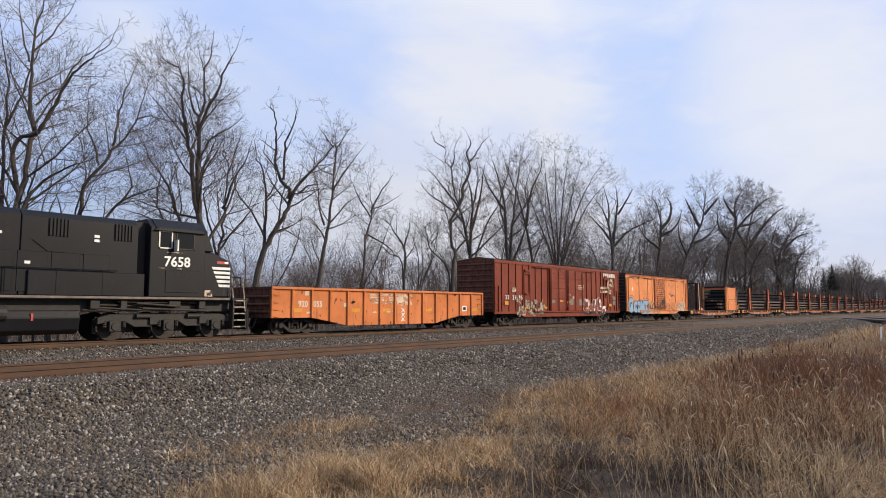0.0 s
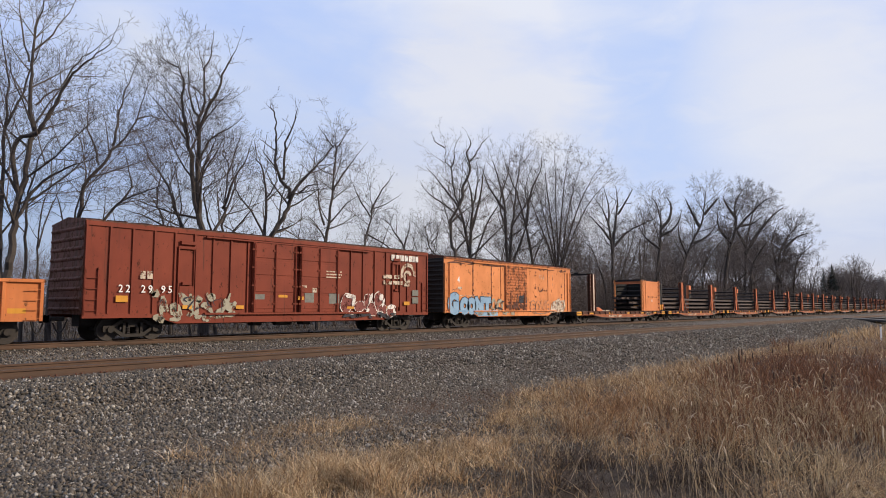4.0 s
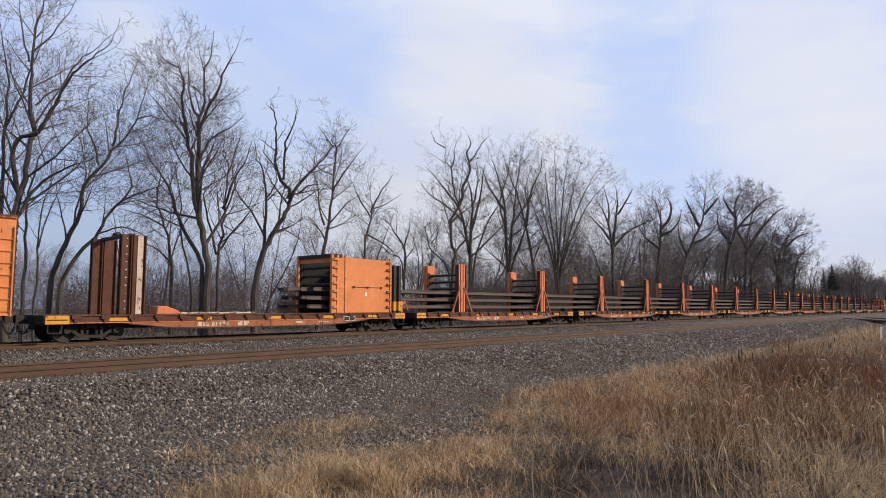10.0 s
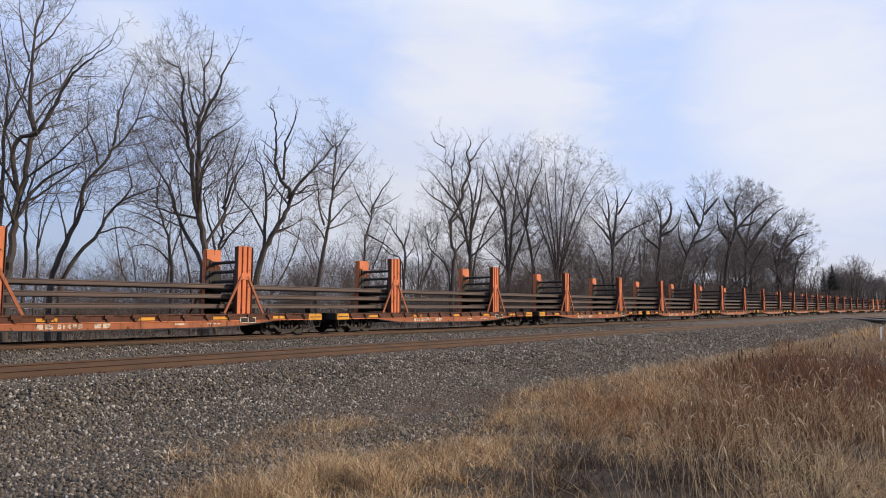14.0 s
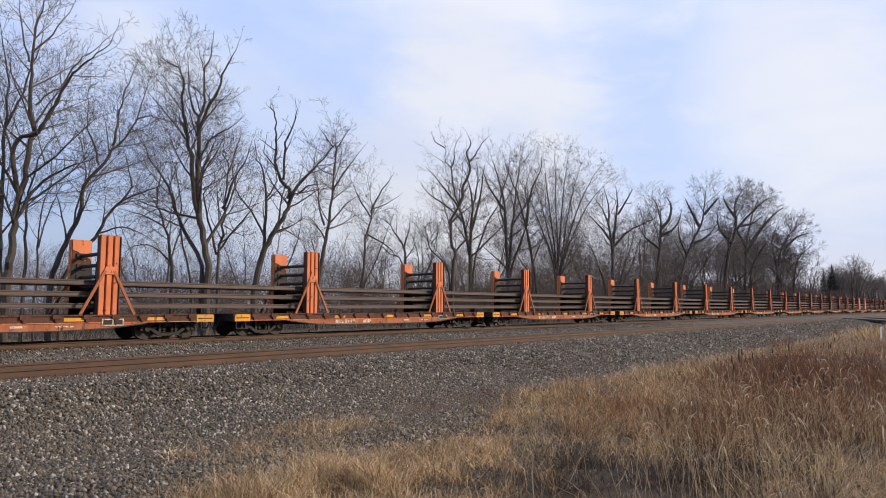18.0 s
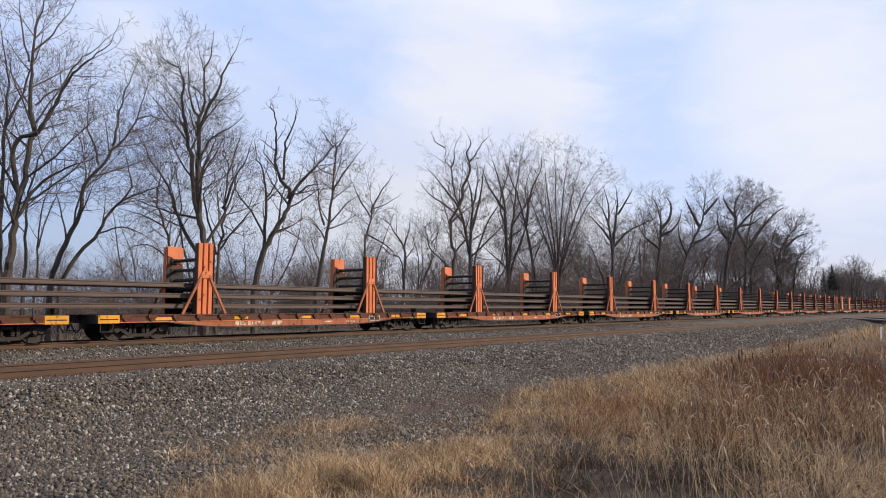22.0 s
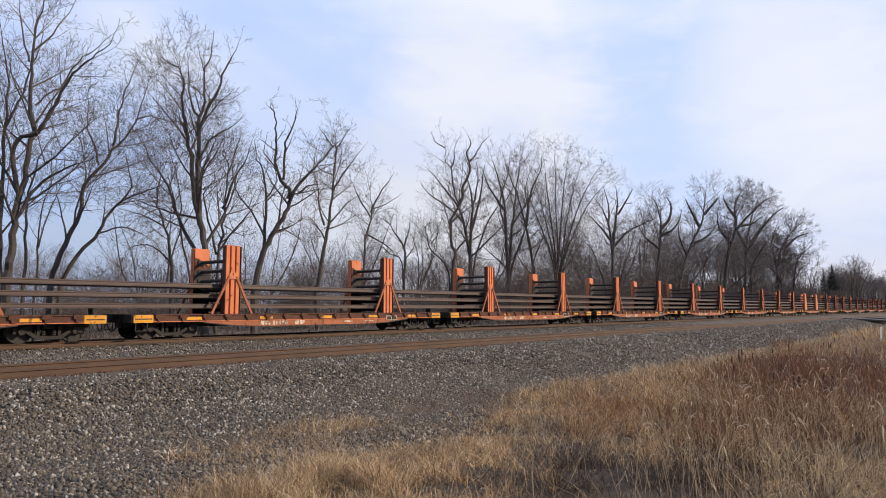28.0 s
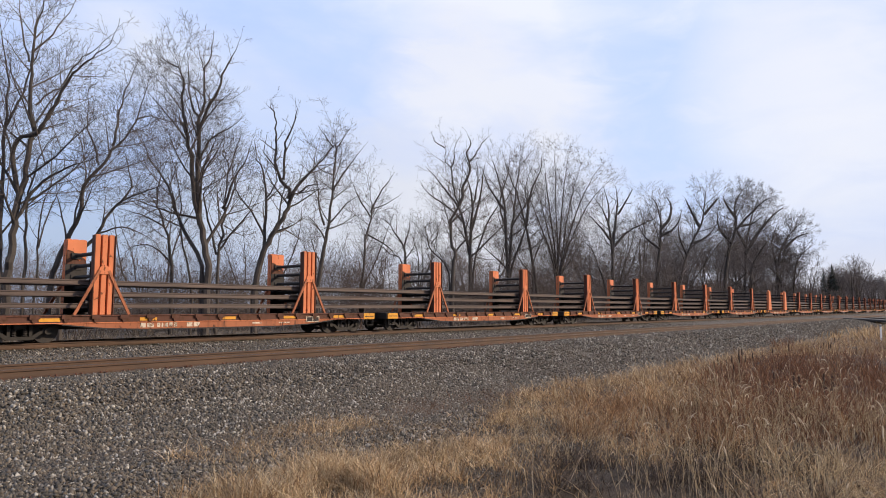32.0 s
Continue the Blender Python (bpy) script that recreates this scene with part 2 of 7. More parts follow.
def lettering(name, text, size, material, parent, x, y, z, squeeze=1.0, label="", fat=0.0):
    """Letters on a side that faces the camera's side (-y), from the built-in font."""
    cu = bpy.data.curves.new(name, "FONT")
    cu.body, cu.size, cu.offset, cu.extrude, cu.resolution_u = text, size, fat, 0.002, 3
    tmp = bpy.data.objects.new(name, cu)
    me = bpy.data.meshes.new_from_object(tmp)
    bpy.data.objects.remove(tmp)
    me.materials.clear()
    me.materials.append(material)
    ob = new(name, me)
    ob.parent = parent
    ob.matrix_basis = Matrix.Translation((x, y, z)) @ Matrix.Rotation(radians(90), 4, "X") @ Matrix.Diagonal((squeeze, 1, 1, 1))
    if label:
        ob["label"] = label
    return ob


# ---- the ground and the tracks ----


def smooth(a, b, v):
    t = min(1.0, max(0.0, (v - a) / (b - a)))
    return t * t * (3 - 2 * t)


def ground_z(x, y):
    """Height of the bare ground under ballast, grass and trees."""
    z = -1.0 + 0.62 * smooth(9.2, 13.6, y) + 0.05 * smooth(29.0, 32.5, y)
    z += 0.10 * noise.noise(Vector((x * 0.13, y * 0.2, 3.1))) * (1 - smooth(9, 12, y)) + 0.035 * noise.noise(Vector((x * 0.7, y * 0.7, 1.7)))
    r = math.hypot(x, y)
    z += 0.55 * (1 - smooth(1.5, 4.5, r))
    return z


def bed_z(y):
    """Height of the ballast, from its toe by the grass up to the tracks and down behind them."""
    return -1.08 + 0.86 * smooth(9.4, 13.9, y) - 0.5 * smooth(29.0, 32.0, y)


def bed_surface(x, y):
    z = bed_z(y) + 0.03 * noise.noise(Vector((x * 1.1, y * 1.1, 0)))
    return z + (0.10 * noise.noise(Vector((x * 0.35, y * 0.4, 8))) * (1 - smooth(11.5, 13.0, y)))


def ladder(lo, hi, step, grow):
    out, v = [0.0], step
    while out[-1] < hi:
        out.append(out[-1] + v)
        v *= grow
    neg, v = [0.0], step
    while neg[-1] > lo:
        neg.append(neg[-1] - v)
        v *= grow
    return sorted(set(out + neg))


def sheet(name, xs, ys, zf, material, label, kind="structure", category="ground"):
    verts = [(x, y, zf(x, y)) for x in xs for y in ys]
    n = len(ys)
    faces = [(i * n + j, (i + 1) * n + j, (i + 1) * n + j + 1, i * n + j + 1) for i in range(len(xs) - 1) for j in range(n - 1)]
    ob = solid(name, verts, faces, material, label, category, kind)
    ob.data.polygons.foreach_set("use_smooth", [True] * len(faces))
    return ob


def ground_material():
    m, t, b = base_mat("dry_ground", 0.95)
    c = blend(t, ramp(t, noise_of(t, 1.3, 6), [(0.35, 0.0), (0.65, 1.0)]), (0.052, 0.042, 0.032), (0.120, 0.093, 0.066))
    c = blend(t, ramp(t, noise_of(t, 0.35, 4), [(0.42, 0.0), (0.62, 1.0)]), c, (0.11, 0.072, 0.040))
    c = blend(t, ramp(t, noise_of(t, 30, 4), [(0.45, 0.0), (0.75, 0.7)]), c, (0.08, 0.07, 0.065))
    t.links.new(c, b.inputs["Base Color"])
    bump(t, b, noise_of(t, 18, 9, 0.78), 1.0, 0.08)
    return m


def ballast_material():
    m, t, b = base_mat("ballast", 0.9)
    co = nd(t, "ShaderNodeTexCoord")
    vo = nd(t, "ShaderNodeTexVoronoi", _Scale=11.0)
    t.links.new(co.outputs["Object"], vo.inputs[0])
    grey = ramp(t, vo.outputs["Color"], [(0.1, (0.027, 0.022, 0.016)), (0.5, (0.082, 0.067, 0.050)), (0.9, (0.148, 0.123, 0.096))])
    c = blend(t, ramp(t, noise_of(t, 0.5, 4), [(0.4, 0.0), (0.7, 0.6)]), grey, (0.095, 0.074, 0.052))
    t.links.new(c, b.inputs["Base Color"])
    inv = nd(t, "ShaderNodeMath", operation="SUBTRACT")
    inv.inputs[0].default_value = 0.6
    t.links.new(vo.outputs["Distance"], inv.inputs[1])
    bump(t, b, inv.outputs[0], 1.0, 0.05)
    return m


def stone_material():
    m, t, b = base_mat("ballast_stone", 0.85)
    g = nd(t, "ShaderNodeNewGeometry")
    c = ramp(t, g.outputs["Random Per Island"], [(0.0, (0.022, 0.019, 0.015)), (0.35, (0.070, 0.060, 0.046)), (0.6, (0.088, 0.064, 0.042)), (0.88, (0.160, 0.137, 0.107)), (0.98, (0.38, 0.345, 0.29))])
    c = blend(t, ramp(t, noise_of(t, 0.6, 4), [(0.4, 0.0), (0.75, 0.5)]), c, (0.105, 0.078, 0.054))
    t.links.new(c, b.inputs["Base Color"])
    return m


GROUND, BALLAST, STONE = ground_material(), ballast_material(), stone_material()
xs = ladder(-1500, 3000, 0.8, 1.055)
ys = [v for v in ladder(-1200, 3000, 0.7, 1.06)]
sheet("ground", xs, ys, ground_z, GROUND, "dry brown soil with gravel and thin dead grass")
xs2 = ladder(-160, 620, 0.5, 1.045)
ys2 = [9.2 + 0.3 * i for i in range(22)] + [16 + 0.8 * i for i in range(16)] + [29 + 0.35 * i for i in range(8)]
sheet("ballast_bed", xs2, ys2, bed_surface, BALLAST, "grey crushed-stone railway ballast sloping to the grass", category="ballast")

RAIL_PROFILE = [(-0.075, -0.185), (0.075, -0.185), (0.075, -0.172), (0.012, -0.150), (0.009, -0.055), (0.036, -0.042), (0.037, -0.008), (0.028, 0.0), (-0.028, 0.0), (-0.037, -0.008), (-0.036, -0.042), (-0.009, -0.055), (-0.012, -0.150), (-0.075, -0.172)]


def track(name, y, x0, x1, label):
    """Two rails on a row of ties; the running surface is a dark band."""
    root = thing(name, label, "railway track", kind="structure", at=pose(0, y, 0))
    for side in (-0.755, 0.755):
        bm = bmesh.new()
        prism(bm, [(a + side, b) for a, b in RAIL_PROFILE], x0, x1, "x")
        rail = part("rail", bm, RAIL_SIDE, root)
        bm = bmesh.new()
        box(bm, x0, x1, side - 0.025, side + 0.025, 0.0015, 0.004)
        part("running_surface", bm, RAIL_TOP, rail, "narrow dark band along the rail top")
    return root


far_track = track("track_far", FAR_TRACK, -160, 620, "rusty steel rails carrying the work train")
near_track = track("track_near", NEAR_TRACK, -160, 620, "empty rusty steel rails on ballast")
# ---- rolling stock; each car's own space has x along it, z = 0 at the rail tops ----
TRAIN = []  # (thing, x at the start)


def place_car(ob, x):
    ob.matrix_basis = pose(x, FAR_TRACK, 0)
    TRAIN.append((ob, x))
    return ob


def wheelset_mesh(radius, seg=20):
    bm = bmesh.new()
    tube(bm, (0, -0.95, 0), (0, 0.95, 0), 0.075, 8)
    for s in (-1, 1):
        tube(bm, (0, s * 0.70, 0), (0, s * 0.735, 0), radius + 0.028, seg)
        tube(bm, (0, s * 0.735, 0), (0, s * 0.83, 0), radius, seg)
        tube(bm, (0, s * 0.83, 0), (0, s * 0.845, 0), radius * 0.45, 10)
        for k in range(5):
            a = k * 2 * math.pi / 5
            tube(bm, (radius * 0.66 * math.cos(a), s * 0.828, radius * 0.66 * math.sin(a)), (radius * 0.66 * math.cos(a), s * 0.836, radius * 0.66 * math.sin(a)), radius * 0.12, 6)
    return bm


def coil(x, y, z0, z1, r, turns=4):
    """A coil spring as one turned form with a waist between the turns."""
    bm = bmesh.new()
    rings = []
    for k in range(2 * turns + 1):
        z = z0 + (z1 - z0) * k / (2 * turns)
        q = r if k % 2 else r * 0.72
        rings.append([bm.verts.new((x + q * math.cos(a * math.pi / 4), y + q * math.sin(a * math.pi / 4), z)) for a in range(8)])
    for lo, hi in zip(rings, rings[1:]):
        for a in range(8):
            bm.faces.new((lo[a], lo[(a + 1) % 8], hi[(a + 1) % 8], hi[a]))
    bm.faces.new(rings[0][::-1]), bm.faces.new(rings[-1])
    return bm


def truck(parent, x, base=1.73, radius=0.42):
    """A two-axle freight truck: bolster, two cast side frames with springs, two wheelsets."""
    bm = bmesh.new()
    box(bm, -0.2, 0.2, -1.05, 1.05, 0.50, 0.72)
    tube(bm, (0, 0, 0.72), (0, 0, 0.80), 0.2, 12)
    tr = part("truck", bm, TRUCK_STEEL, parent, "grimy two-axle freight truck", 0.015, pose(x, 0, 0))
    h = base / 2
    for s in (-1, 1):
        bm = bmesh.new()
        # upper and lower members with the spring window between them
        prism(bm, [(-h - 0.26, 0.34), (-h - 0.26, 0.55), (-h + 0.1, 0.60), (-0.40, 0.82), (0.40, 0.82), (h - 0.1, 0.60), (h + 0.26, 0.55), (h + 0.26, 0.34), (h - 0.05, 0.34), (h - 0.10, 0.50), (0.36, 0.68), (-0.36, 0.68), (-h + 0.10, 0.50), (-h + 0.05, 0.34)], s * 0.93, s * 1.05)
        prism(bm, [(-h + 0.04, 0.44), (-0.40, 0.13), (0.40, 0.13), (h - 0.04, 0.44), (h - 0.12, 0.52), (0.34, 0.25), (-0.34, 0.25), (-h + 0.12, 0.52)], s * 0.94, s * 1.06)
        for k in (-1, 1):
            box(bm, k * 0.34 - 0.05, k * 0.34 + 0.05, s * 0.99 - 0.06, s * 0.99 + 0.06, 0.2, 0.72)
            tube(bm, (k * h, s * 1.05, 0.42), (k * h, s * 1.12, 0.42), 0.12, 10)
        part("side_frame", bm, TRUCK_STEEL, tr)
        for k in (-0.17, 0.17):
            part("spring", coil(k, s * 1.0, 0.26, 0.50, 0.085), DIRTY_STEEL, tr)
    for k in (-1, 1):
        w = part("wheelset", wheelset_mesh(radius), WHEEL_STEEL, tr, at=pose(k * h, 0, radius))
        w["spin"] = radius
    return tr


def coupler(parent, x, way):
    bm = bmesh.new()
    box(bm, min(x, x + way * 0.75), max(x, x + way * 0.75), -0.07, 0.07, 0.76, 0.92)
    box(bm, min(x + way * 0.55, x + way * 0.82), max(x + way * 0.55, x + way * 0.82), -0.14, 0.14, 0.70, 0.98)
    c = part("coupler", bm, DIRTY_STEEL, parent, "", 0.02)
    bm = bmesh.new()
    last = Vector((x + way * 0.05, -0.45, 0.82))
    for k in range(1, 7):
        a = k / 6
        nxt = Vector((x + way * (0.05 + 0.45 * a), -0.45 + 0.1 * a, 0.82 - 0.5 * math.sin(math.pi * a * 0.92)))
        tube(bm, last, nxt, 0.028, 6)
        last = nxt
    part("brake_hose", bm, DIRTY_STEEL, parent)
    return c


def gondola():
    car = thing("gondola_car", "weathered orange steel gondola with ribbed sides", "gondola")
    L, W, top = 8.05, 1.50, 2.20
    bays = 14
    edges = [-L + 2 * L * k / bays for k in range(bays + 1)]

    def low(x):
        a = L - abs(x)
        return 0.78 if a < 2.6 else 0.78 - 0.42 * min(1, (a - 2.6) / 1.8)
    for s in (-1, 1):
        y0, y1 = (-W, -W + 0.03) if s < 0 else (W - 0.03, W)
        for a, b in zip(edges, edges[1:]):
            bm = bmesh.new()
            prism(bm, [(a + 0.002, low(a)), (a + 0.002, top - 0.05), (b - 0.002, top - 0.05), (b - 0.002, low(b))], y0, y1)
            part("side_panel", bm, GON_ORANGE, car)
        for x in edges:
            bm = bmesh.new()
            box(bm, x - 0.055, x + 0.055, s * W - 0.02 if s > 0 else s * W - 0.085, s * W + 0.085 if s > 0 else s * W + 0.02, low(x), top - 0.06)
            part("rib", bm, GON_ORANGE, car, "", 0.01)
        bm = bmesh.new()
        box(bm, -L - 0.05, L + 0.05, s * W - 0.10, s * W + 0.10, top - 0.10, top + 0.02)
        part("top_rail", bm, GON_ORANGE, car, "dented orange top chord with dark rim", 0.012)
    for e in (-1, 1):
        bm = bmesh.new()
        box(bm, e * L - 0.04, e * L + 0.04, -W, W, 0.78, top - 0.02)
        end = part("end_wall", bm, ROOF_RED, car, "dark rusty end wall")
        for z in (1.05, 1.4, 1.75):
            bm = bmesh.new()
            tube(bm, (e * (L + 0.04), -W + 0.06, z), (e * (L + 0.04), W - 0.06, z), 0.07, 8)
            part("end_rib", bm, ROOF_RED, end)
        bm = bmesh.new()
        box(bm, e * L - 0.07, e * L + 0.09, -W - 0.08, W + 0.08, top - 0.10, top + 0.025)
        part("end_cap", bm, ROOF_RED, car, "", 0.012)
        truck(car, e * (L - 1.7))
        coupler(car, e * L, e)
        bm = bmesh.new()
        for k in range(4):
            box(bm, e * L - (0.45 if e > 0 else -0.05), e * L + (-0.05 if e > 0 else 0.45), -W - 0.14, -W - 0.11, 0.86 + 0.33 * k, 0.885 + 0.33 * k)
        part("ladder", bm, GON_ORANGE, car)
    bm = bmesh.new()
    box(bm, -L, L, -W + 0.03, W - 0.03, 0.98, 1.06)
    part("floor", bm, ROOF_RED, car)
    bm = bmesh.new()
    box(bm, -L + 0.3, L - 0.3, -0.3, 0.3, 0.52, 0.97)
    part("center_sill", bm, DIRTY_STEEL, car)
    rng = random.Random(5)
    bm = bmesh.new()
    for k in range(46):
        x, y = rng.uniform(-L + 0.4, L - 0.4), rng.uniform(-1.2, 1.2)
        bar(bm, (x, y, rng.uniform(1.9, 2.16)), (x + rng.uniform(-0.9, 0.9), y + rng.uniform(-0.5, 0.5), rng.uniform(1.95, 2.32)), 0.09, 0.06)
    for k in range(10):
        box(bm, -L + 0.4 + k * 1.56, -L + 1.9 + k * 1.56, -1.3, 1.3, 1.07, 1.7 + rng.uniform(0, 0.35))
    part("scrap_load", bm, DIRTY_STEEL, car, "dark scrap metal heaped to the rim")
    y = -W - 0.005
    lettering("number", "920", 0.40, WHITE_NUMBER, car, -L + 1.50, y, 1.30, 0.95, "white painted number", 0.008)
    lettering("number", "055", 0.40, WHITE_NUMBER, car, -L + 2.40, y, 1.30, 0.95, "white painted number", 0.008)
    rows = [(-L + 1.9, -L + 2.12, 1.84, 2.04, CREAM), (-L + 2.2, -L + 2.4, 1.84, 2.04, CREAM), (-L + 2.0, -L + 2.4, 0.98, 1.06, CREAM), (-L + 4.3, -L + 4.6, 1.3, 1.5, CREAM), (-0.6, 0.2, 1.0, 1.06, CREAM), (-1.8, -1.0, 1.0, 1.06, CREAM)]
    for k in range(4):
        rows.append((-1.9 + 0.03 * k, 0.45 - 0.22 * k, 1.90 - 0.14 * k, 1.99 - 0.14 * k, CREAM))
    for x0, x1, z0, z1, m in rows:
        bm = bmesh.new()
        xx = x0
        while xx < x1:
            b = min(x1, xx + 1.02)
            box(bm, xx, b, y, y + 0.004, z0, z1)
            xx = b + 0.06
        part("marking", bm, m, car, "faded white stencilled mark")
    for cx, cz, r in ((0.75, 1.75, 0.28), (1.25, 1.70, 0.30), (0.35, 1.62, 0.22)):
        bm = bmesh.new()
        blob(bm, cx, cz, r, r, y, 12, 0.2 * math.pi, 1.7 * math.pi, 0.5)
        part("marking", bm, CREAM, car, "flaking white painted emblem")
    bm = bmesh.new()
    blob(bm, 0.72, 1.66, 0.62, 0.30, y + 0.0015, 18, 0, 2 * math.pi, 0.0)
    part("marking", bm, CREAM, car, "flaking pale painted emblem ground")
    for k, cz in enumerate((0.62, 0.86, 1.12)):
        bm = bmesh.new()
        bar(bm, (0.55, y, cz - 0.1), (0.8, y, cz + 0.12), 0.006, 0.06)
        bar(bm, (0.8, y - 0.001, cz - 0.1), (0.55, y - 0.001, cz + 0.12), 0.006, 0.06)
        part("graffiti", bm, WHITE, car, "white spray scrawl")
    for x0 in (-L + 1.15, -L + 4.9, -0.9, 2.6, L - 1.0):
        bm = bmesh.new()
        box(bm, x0, x0 + 0.55, y + 0.001, y + 0.005, 1.05, 1.22)
        part("reflector", bm, YELLOW, car, "yellow reflective strip")
    bm = bmesh.new()
    box(bm, L - 2.05, L - 1.6, y, y + 0.004, 1.05, 1.38)
    pl = part("placard", bm, PLAIN_WHITE, car)
    bm = bmesh.new()
    box(bm, L - 1.98, L - 1.67, y - 0.003, y + 0.001, 1.12, 1.31)
    part("panel", bm, DIRTY_STEEL, pl)
    return car


def boxcar(kind, L, eave, colour, label):
    """A boxcar with ribbed or smooth sides, doors, roof, ends, ladders and sill."""
    car = thing("boxcar", label, "boxcar")
    W, sill = 1.52, 0.95
    bm = bmesh.new()
    box(bm, -L, L, -W, W, 1.0, eave - 0.02)
    body = part("body", bm, colour, car, "", 0.02)
    bm = bmesh.new()
    prism(bm, [(-W - 0.05, eave - 0.02), (-W - 0.05, eave + 0.05), (0, eave + 0.24), (W + 0.05, eave + 0.05), (W + 0.05, eave - 0.02)], -L - 0.03, L + 0.03, "x")
    roof = part("roof", bm, ROOF_RED, car, "rusty ribbed steel roof")
    for k in range(int(L * 2 / 0.95)):
        x = -L + 0.5 + k * 0.95
        bm = bmesh.new()
        prism(bm, [(-W - 0.06, eave + 0.03), (-W - 0.06, eave + 0.09), (0, eave + 0.28), (W + 0.06, eave + 0.09), (W + 0.06, eave + 0.03), (0, eave + 0.2)], x - 0.04, x + 0.04, "x")
        part("roof_rib", bm, ROOF_RED, roof)
    for e in (-1, 1):
        bm = bmesh.new()
        n = 9 if kind == "ribbed" else 11
        box(bm, e * L - 0.03, e * L + 0.03, -W + 0.01, W - 0.01, 1.0, eave - 0.03)
        end = part("end_panel", bm, DIRTY_STEEL if kind != "ribbed" else ROOF_RED, car, "dark corrugated end wall")
        for k in range(n):
            z = 1.2 + k * (eave - 1.45) / (n - 1)
            bm = bmesh.new()
            tube(bm, (e * L, -W + 0.08, z), (e * L, W - 0.08, z), 0.085, 8)
            part("end_rib", bm, DIRTY_STEEL if kind != "ribbed" else ROOF_RED, end)
        truck(car, e * (L - 2.1))
        coupler(car, e * L, e)
        bm = bmesh.new()
        lx = e * (L - 0.28)
        top = eave - 0.35 if kind != "ribbed" else 2.7
        for k in range(int((top - 1.0) / 0.4)):
            box(bm, lx - 0.22, lx + 0.22, -W - 0.075, -W - 0.05, 1.12 + 0.4 * k, 1.145 + 0.4 * k)
        for q in (-0.22, 0.22):
            box(bm, lx + q - 0.02, lx + q + 0.02, -W - 0.075, -W, 0.95, top)
        part("ladder", bm, colour, car)
    bm = bmesh.new()
    box(bm, -L + 0.4, L - 0.4, -0.35, 0.35, 0.55, 0.98)
    part("center_sill", bm, DIRTY_STEEL, car)
    for x in (-1.9, -0.6, 0.9):
        bm = bmesh.new()
        if x == -0.6:
            tube(bm, (x, -0.75, 0.62), (x + 0.9, -0.75, 0.62), 0.19, 12)
        else:
            box(bm, x, x + 0.45, -1.0, -0.55, 0.45, 0.95)
        part("brake_gear", bm, DIRTY_STEEL, car)
    return car, body, W


def scrap_load(x):
    """Rusty scrap heaped along the gondola, just showing over its rim."""
    rng = random.Random(88)
    load = thing("scrap_load", "dark rusty scrap steel heaped inside the gondola", "scrap")
    for k in range(150):
        a, y = rng.uniform(-7.4, 7.4), rng.uniform(-1.2, 1.2)
        z = 1.1 + 1.02 * rng.random() ** 0.6 * (0.75 + 0.25 * math.sin(a * 1.3))
        d = Vector((rng.gauss(0, 1), rng.gauss(0, 0.7), rng.gauss(0, 0.22))).normalized() * rng.uniform(0.15, 0.55)
        c = Vector((a, y, z + 0.13))
        bm = bmesh.new()
        bar(bm, c - d, c + d, rng.uniform(0.05, 0.16), rng.uniform(0.04, 0.12))
        part("scrap_piece", bm, (DIRTY_STEEL, RUST_PLATE, ROOF_RED)[k % 3], load)
    bm = bmesh.new()
    box(bm, -7.6, 7.6, -1.4, 1.4, 1.065, 1.75)
    part("scrap_bed", bm, RUST_PLATE, load, "packed rusty scrap underneath")
    return place_car(load, x)


def flat_bars(car, material, y, bars, name="marking", label=""):
    for x0, x1, z0, z1 in bars:
        bm = bmesh.new()
        box(bm, x0, x1, y, y + 0.004, z0, z1)
        part(name, bm, material, car, label)


def blob(bm, cx, cz, rx, rz, y, n=14, a0=0.0, a1=2 * math.pi, inner=0.0):
    """A flat oval, or part of a ring when inner is given, on the side of a car."""
    rows = []
    for k in range(n + 1):
        a = a0 + (a1 - a0) * k / n
        rows.append([bm.verts.new((cx + q * rx * math.cos(a), y, cz + q * rz * math.sin(a))) for q in (1.0, inner)])
    for p, q in zip(rows, rows[1:]):
        bm.faces.new((p[0], q[0], q[1], p[1]))
    return bm


def scrawl(car, x0, x1, z0, z1, y, seed, material, n, width, label):
    """Spray strokes: curved ribbons that swell and taper within a patch of the side."""
    rng = random.Random(seed)
    for k in range(n):
        cx = x0 + (x1 - x0) * (k + rng.uniform(0.1, 0.9)) / n
        reach = (x1 - x0) / n * rng.uniform(0.7, 1.8)
        p = [Vector((min(x1, max(x0, cx + rng.uniform(-1, 1) * reach)), rng.uniform(z0, z1))) for _ in range(3)]
        pts, ribs = [], []
        for i in range(9):
            t = i / 8
            pts.append(p[0] * (1 - t) ** 2 + p[1] * 2 * t * (1 - t) + p[2] * t * t)
        w = width * rng.uniform(0.6, 1.4)
        bm = bmesh.new()
        rows = []
        for i, q in enumerate(pts):
            d = (pts[min(i + 1, 8)] - pts[max(i - 1, 0)]).normalized()
            o = Vector((-d.y, d.x)) * w * (0.35 + 0.65 * math.sin(math.pi * i / 8))
            rows.append((bm.verts.new((q.x - o.x, y - 0.0004 * k, q.y - o.y)), bm.verts.new((q.x + o.x, y - 0.0004 * k, q.y + o.y))))
        for a, b in zip(rows, rows[1:]):
            bm.faces.new((a[0], a[1], b[1], b[0]))
        part("graffiti", bm, material, car, label)


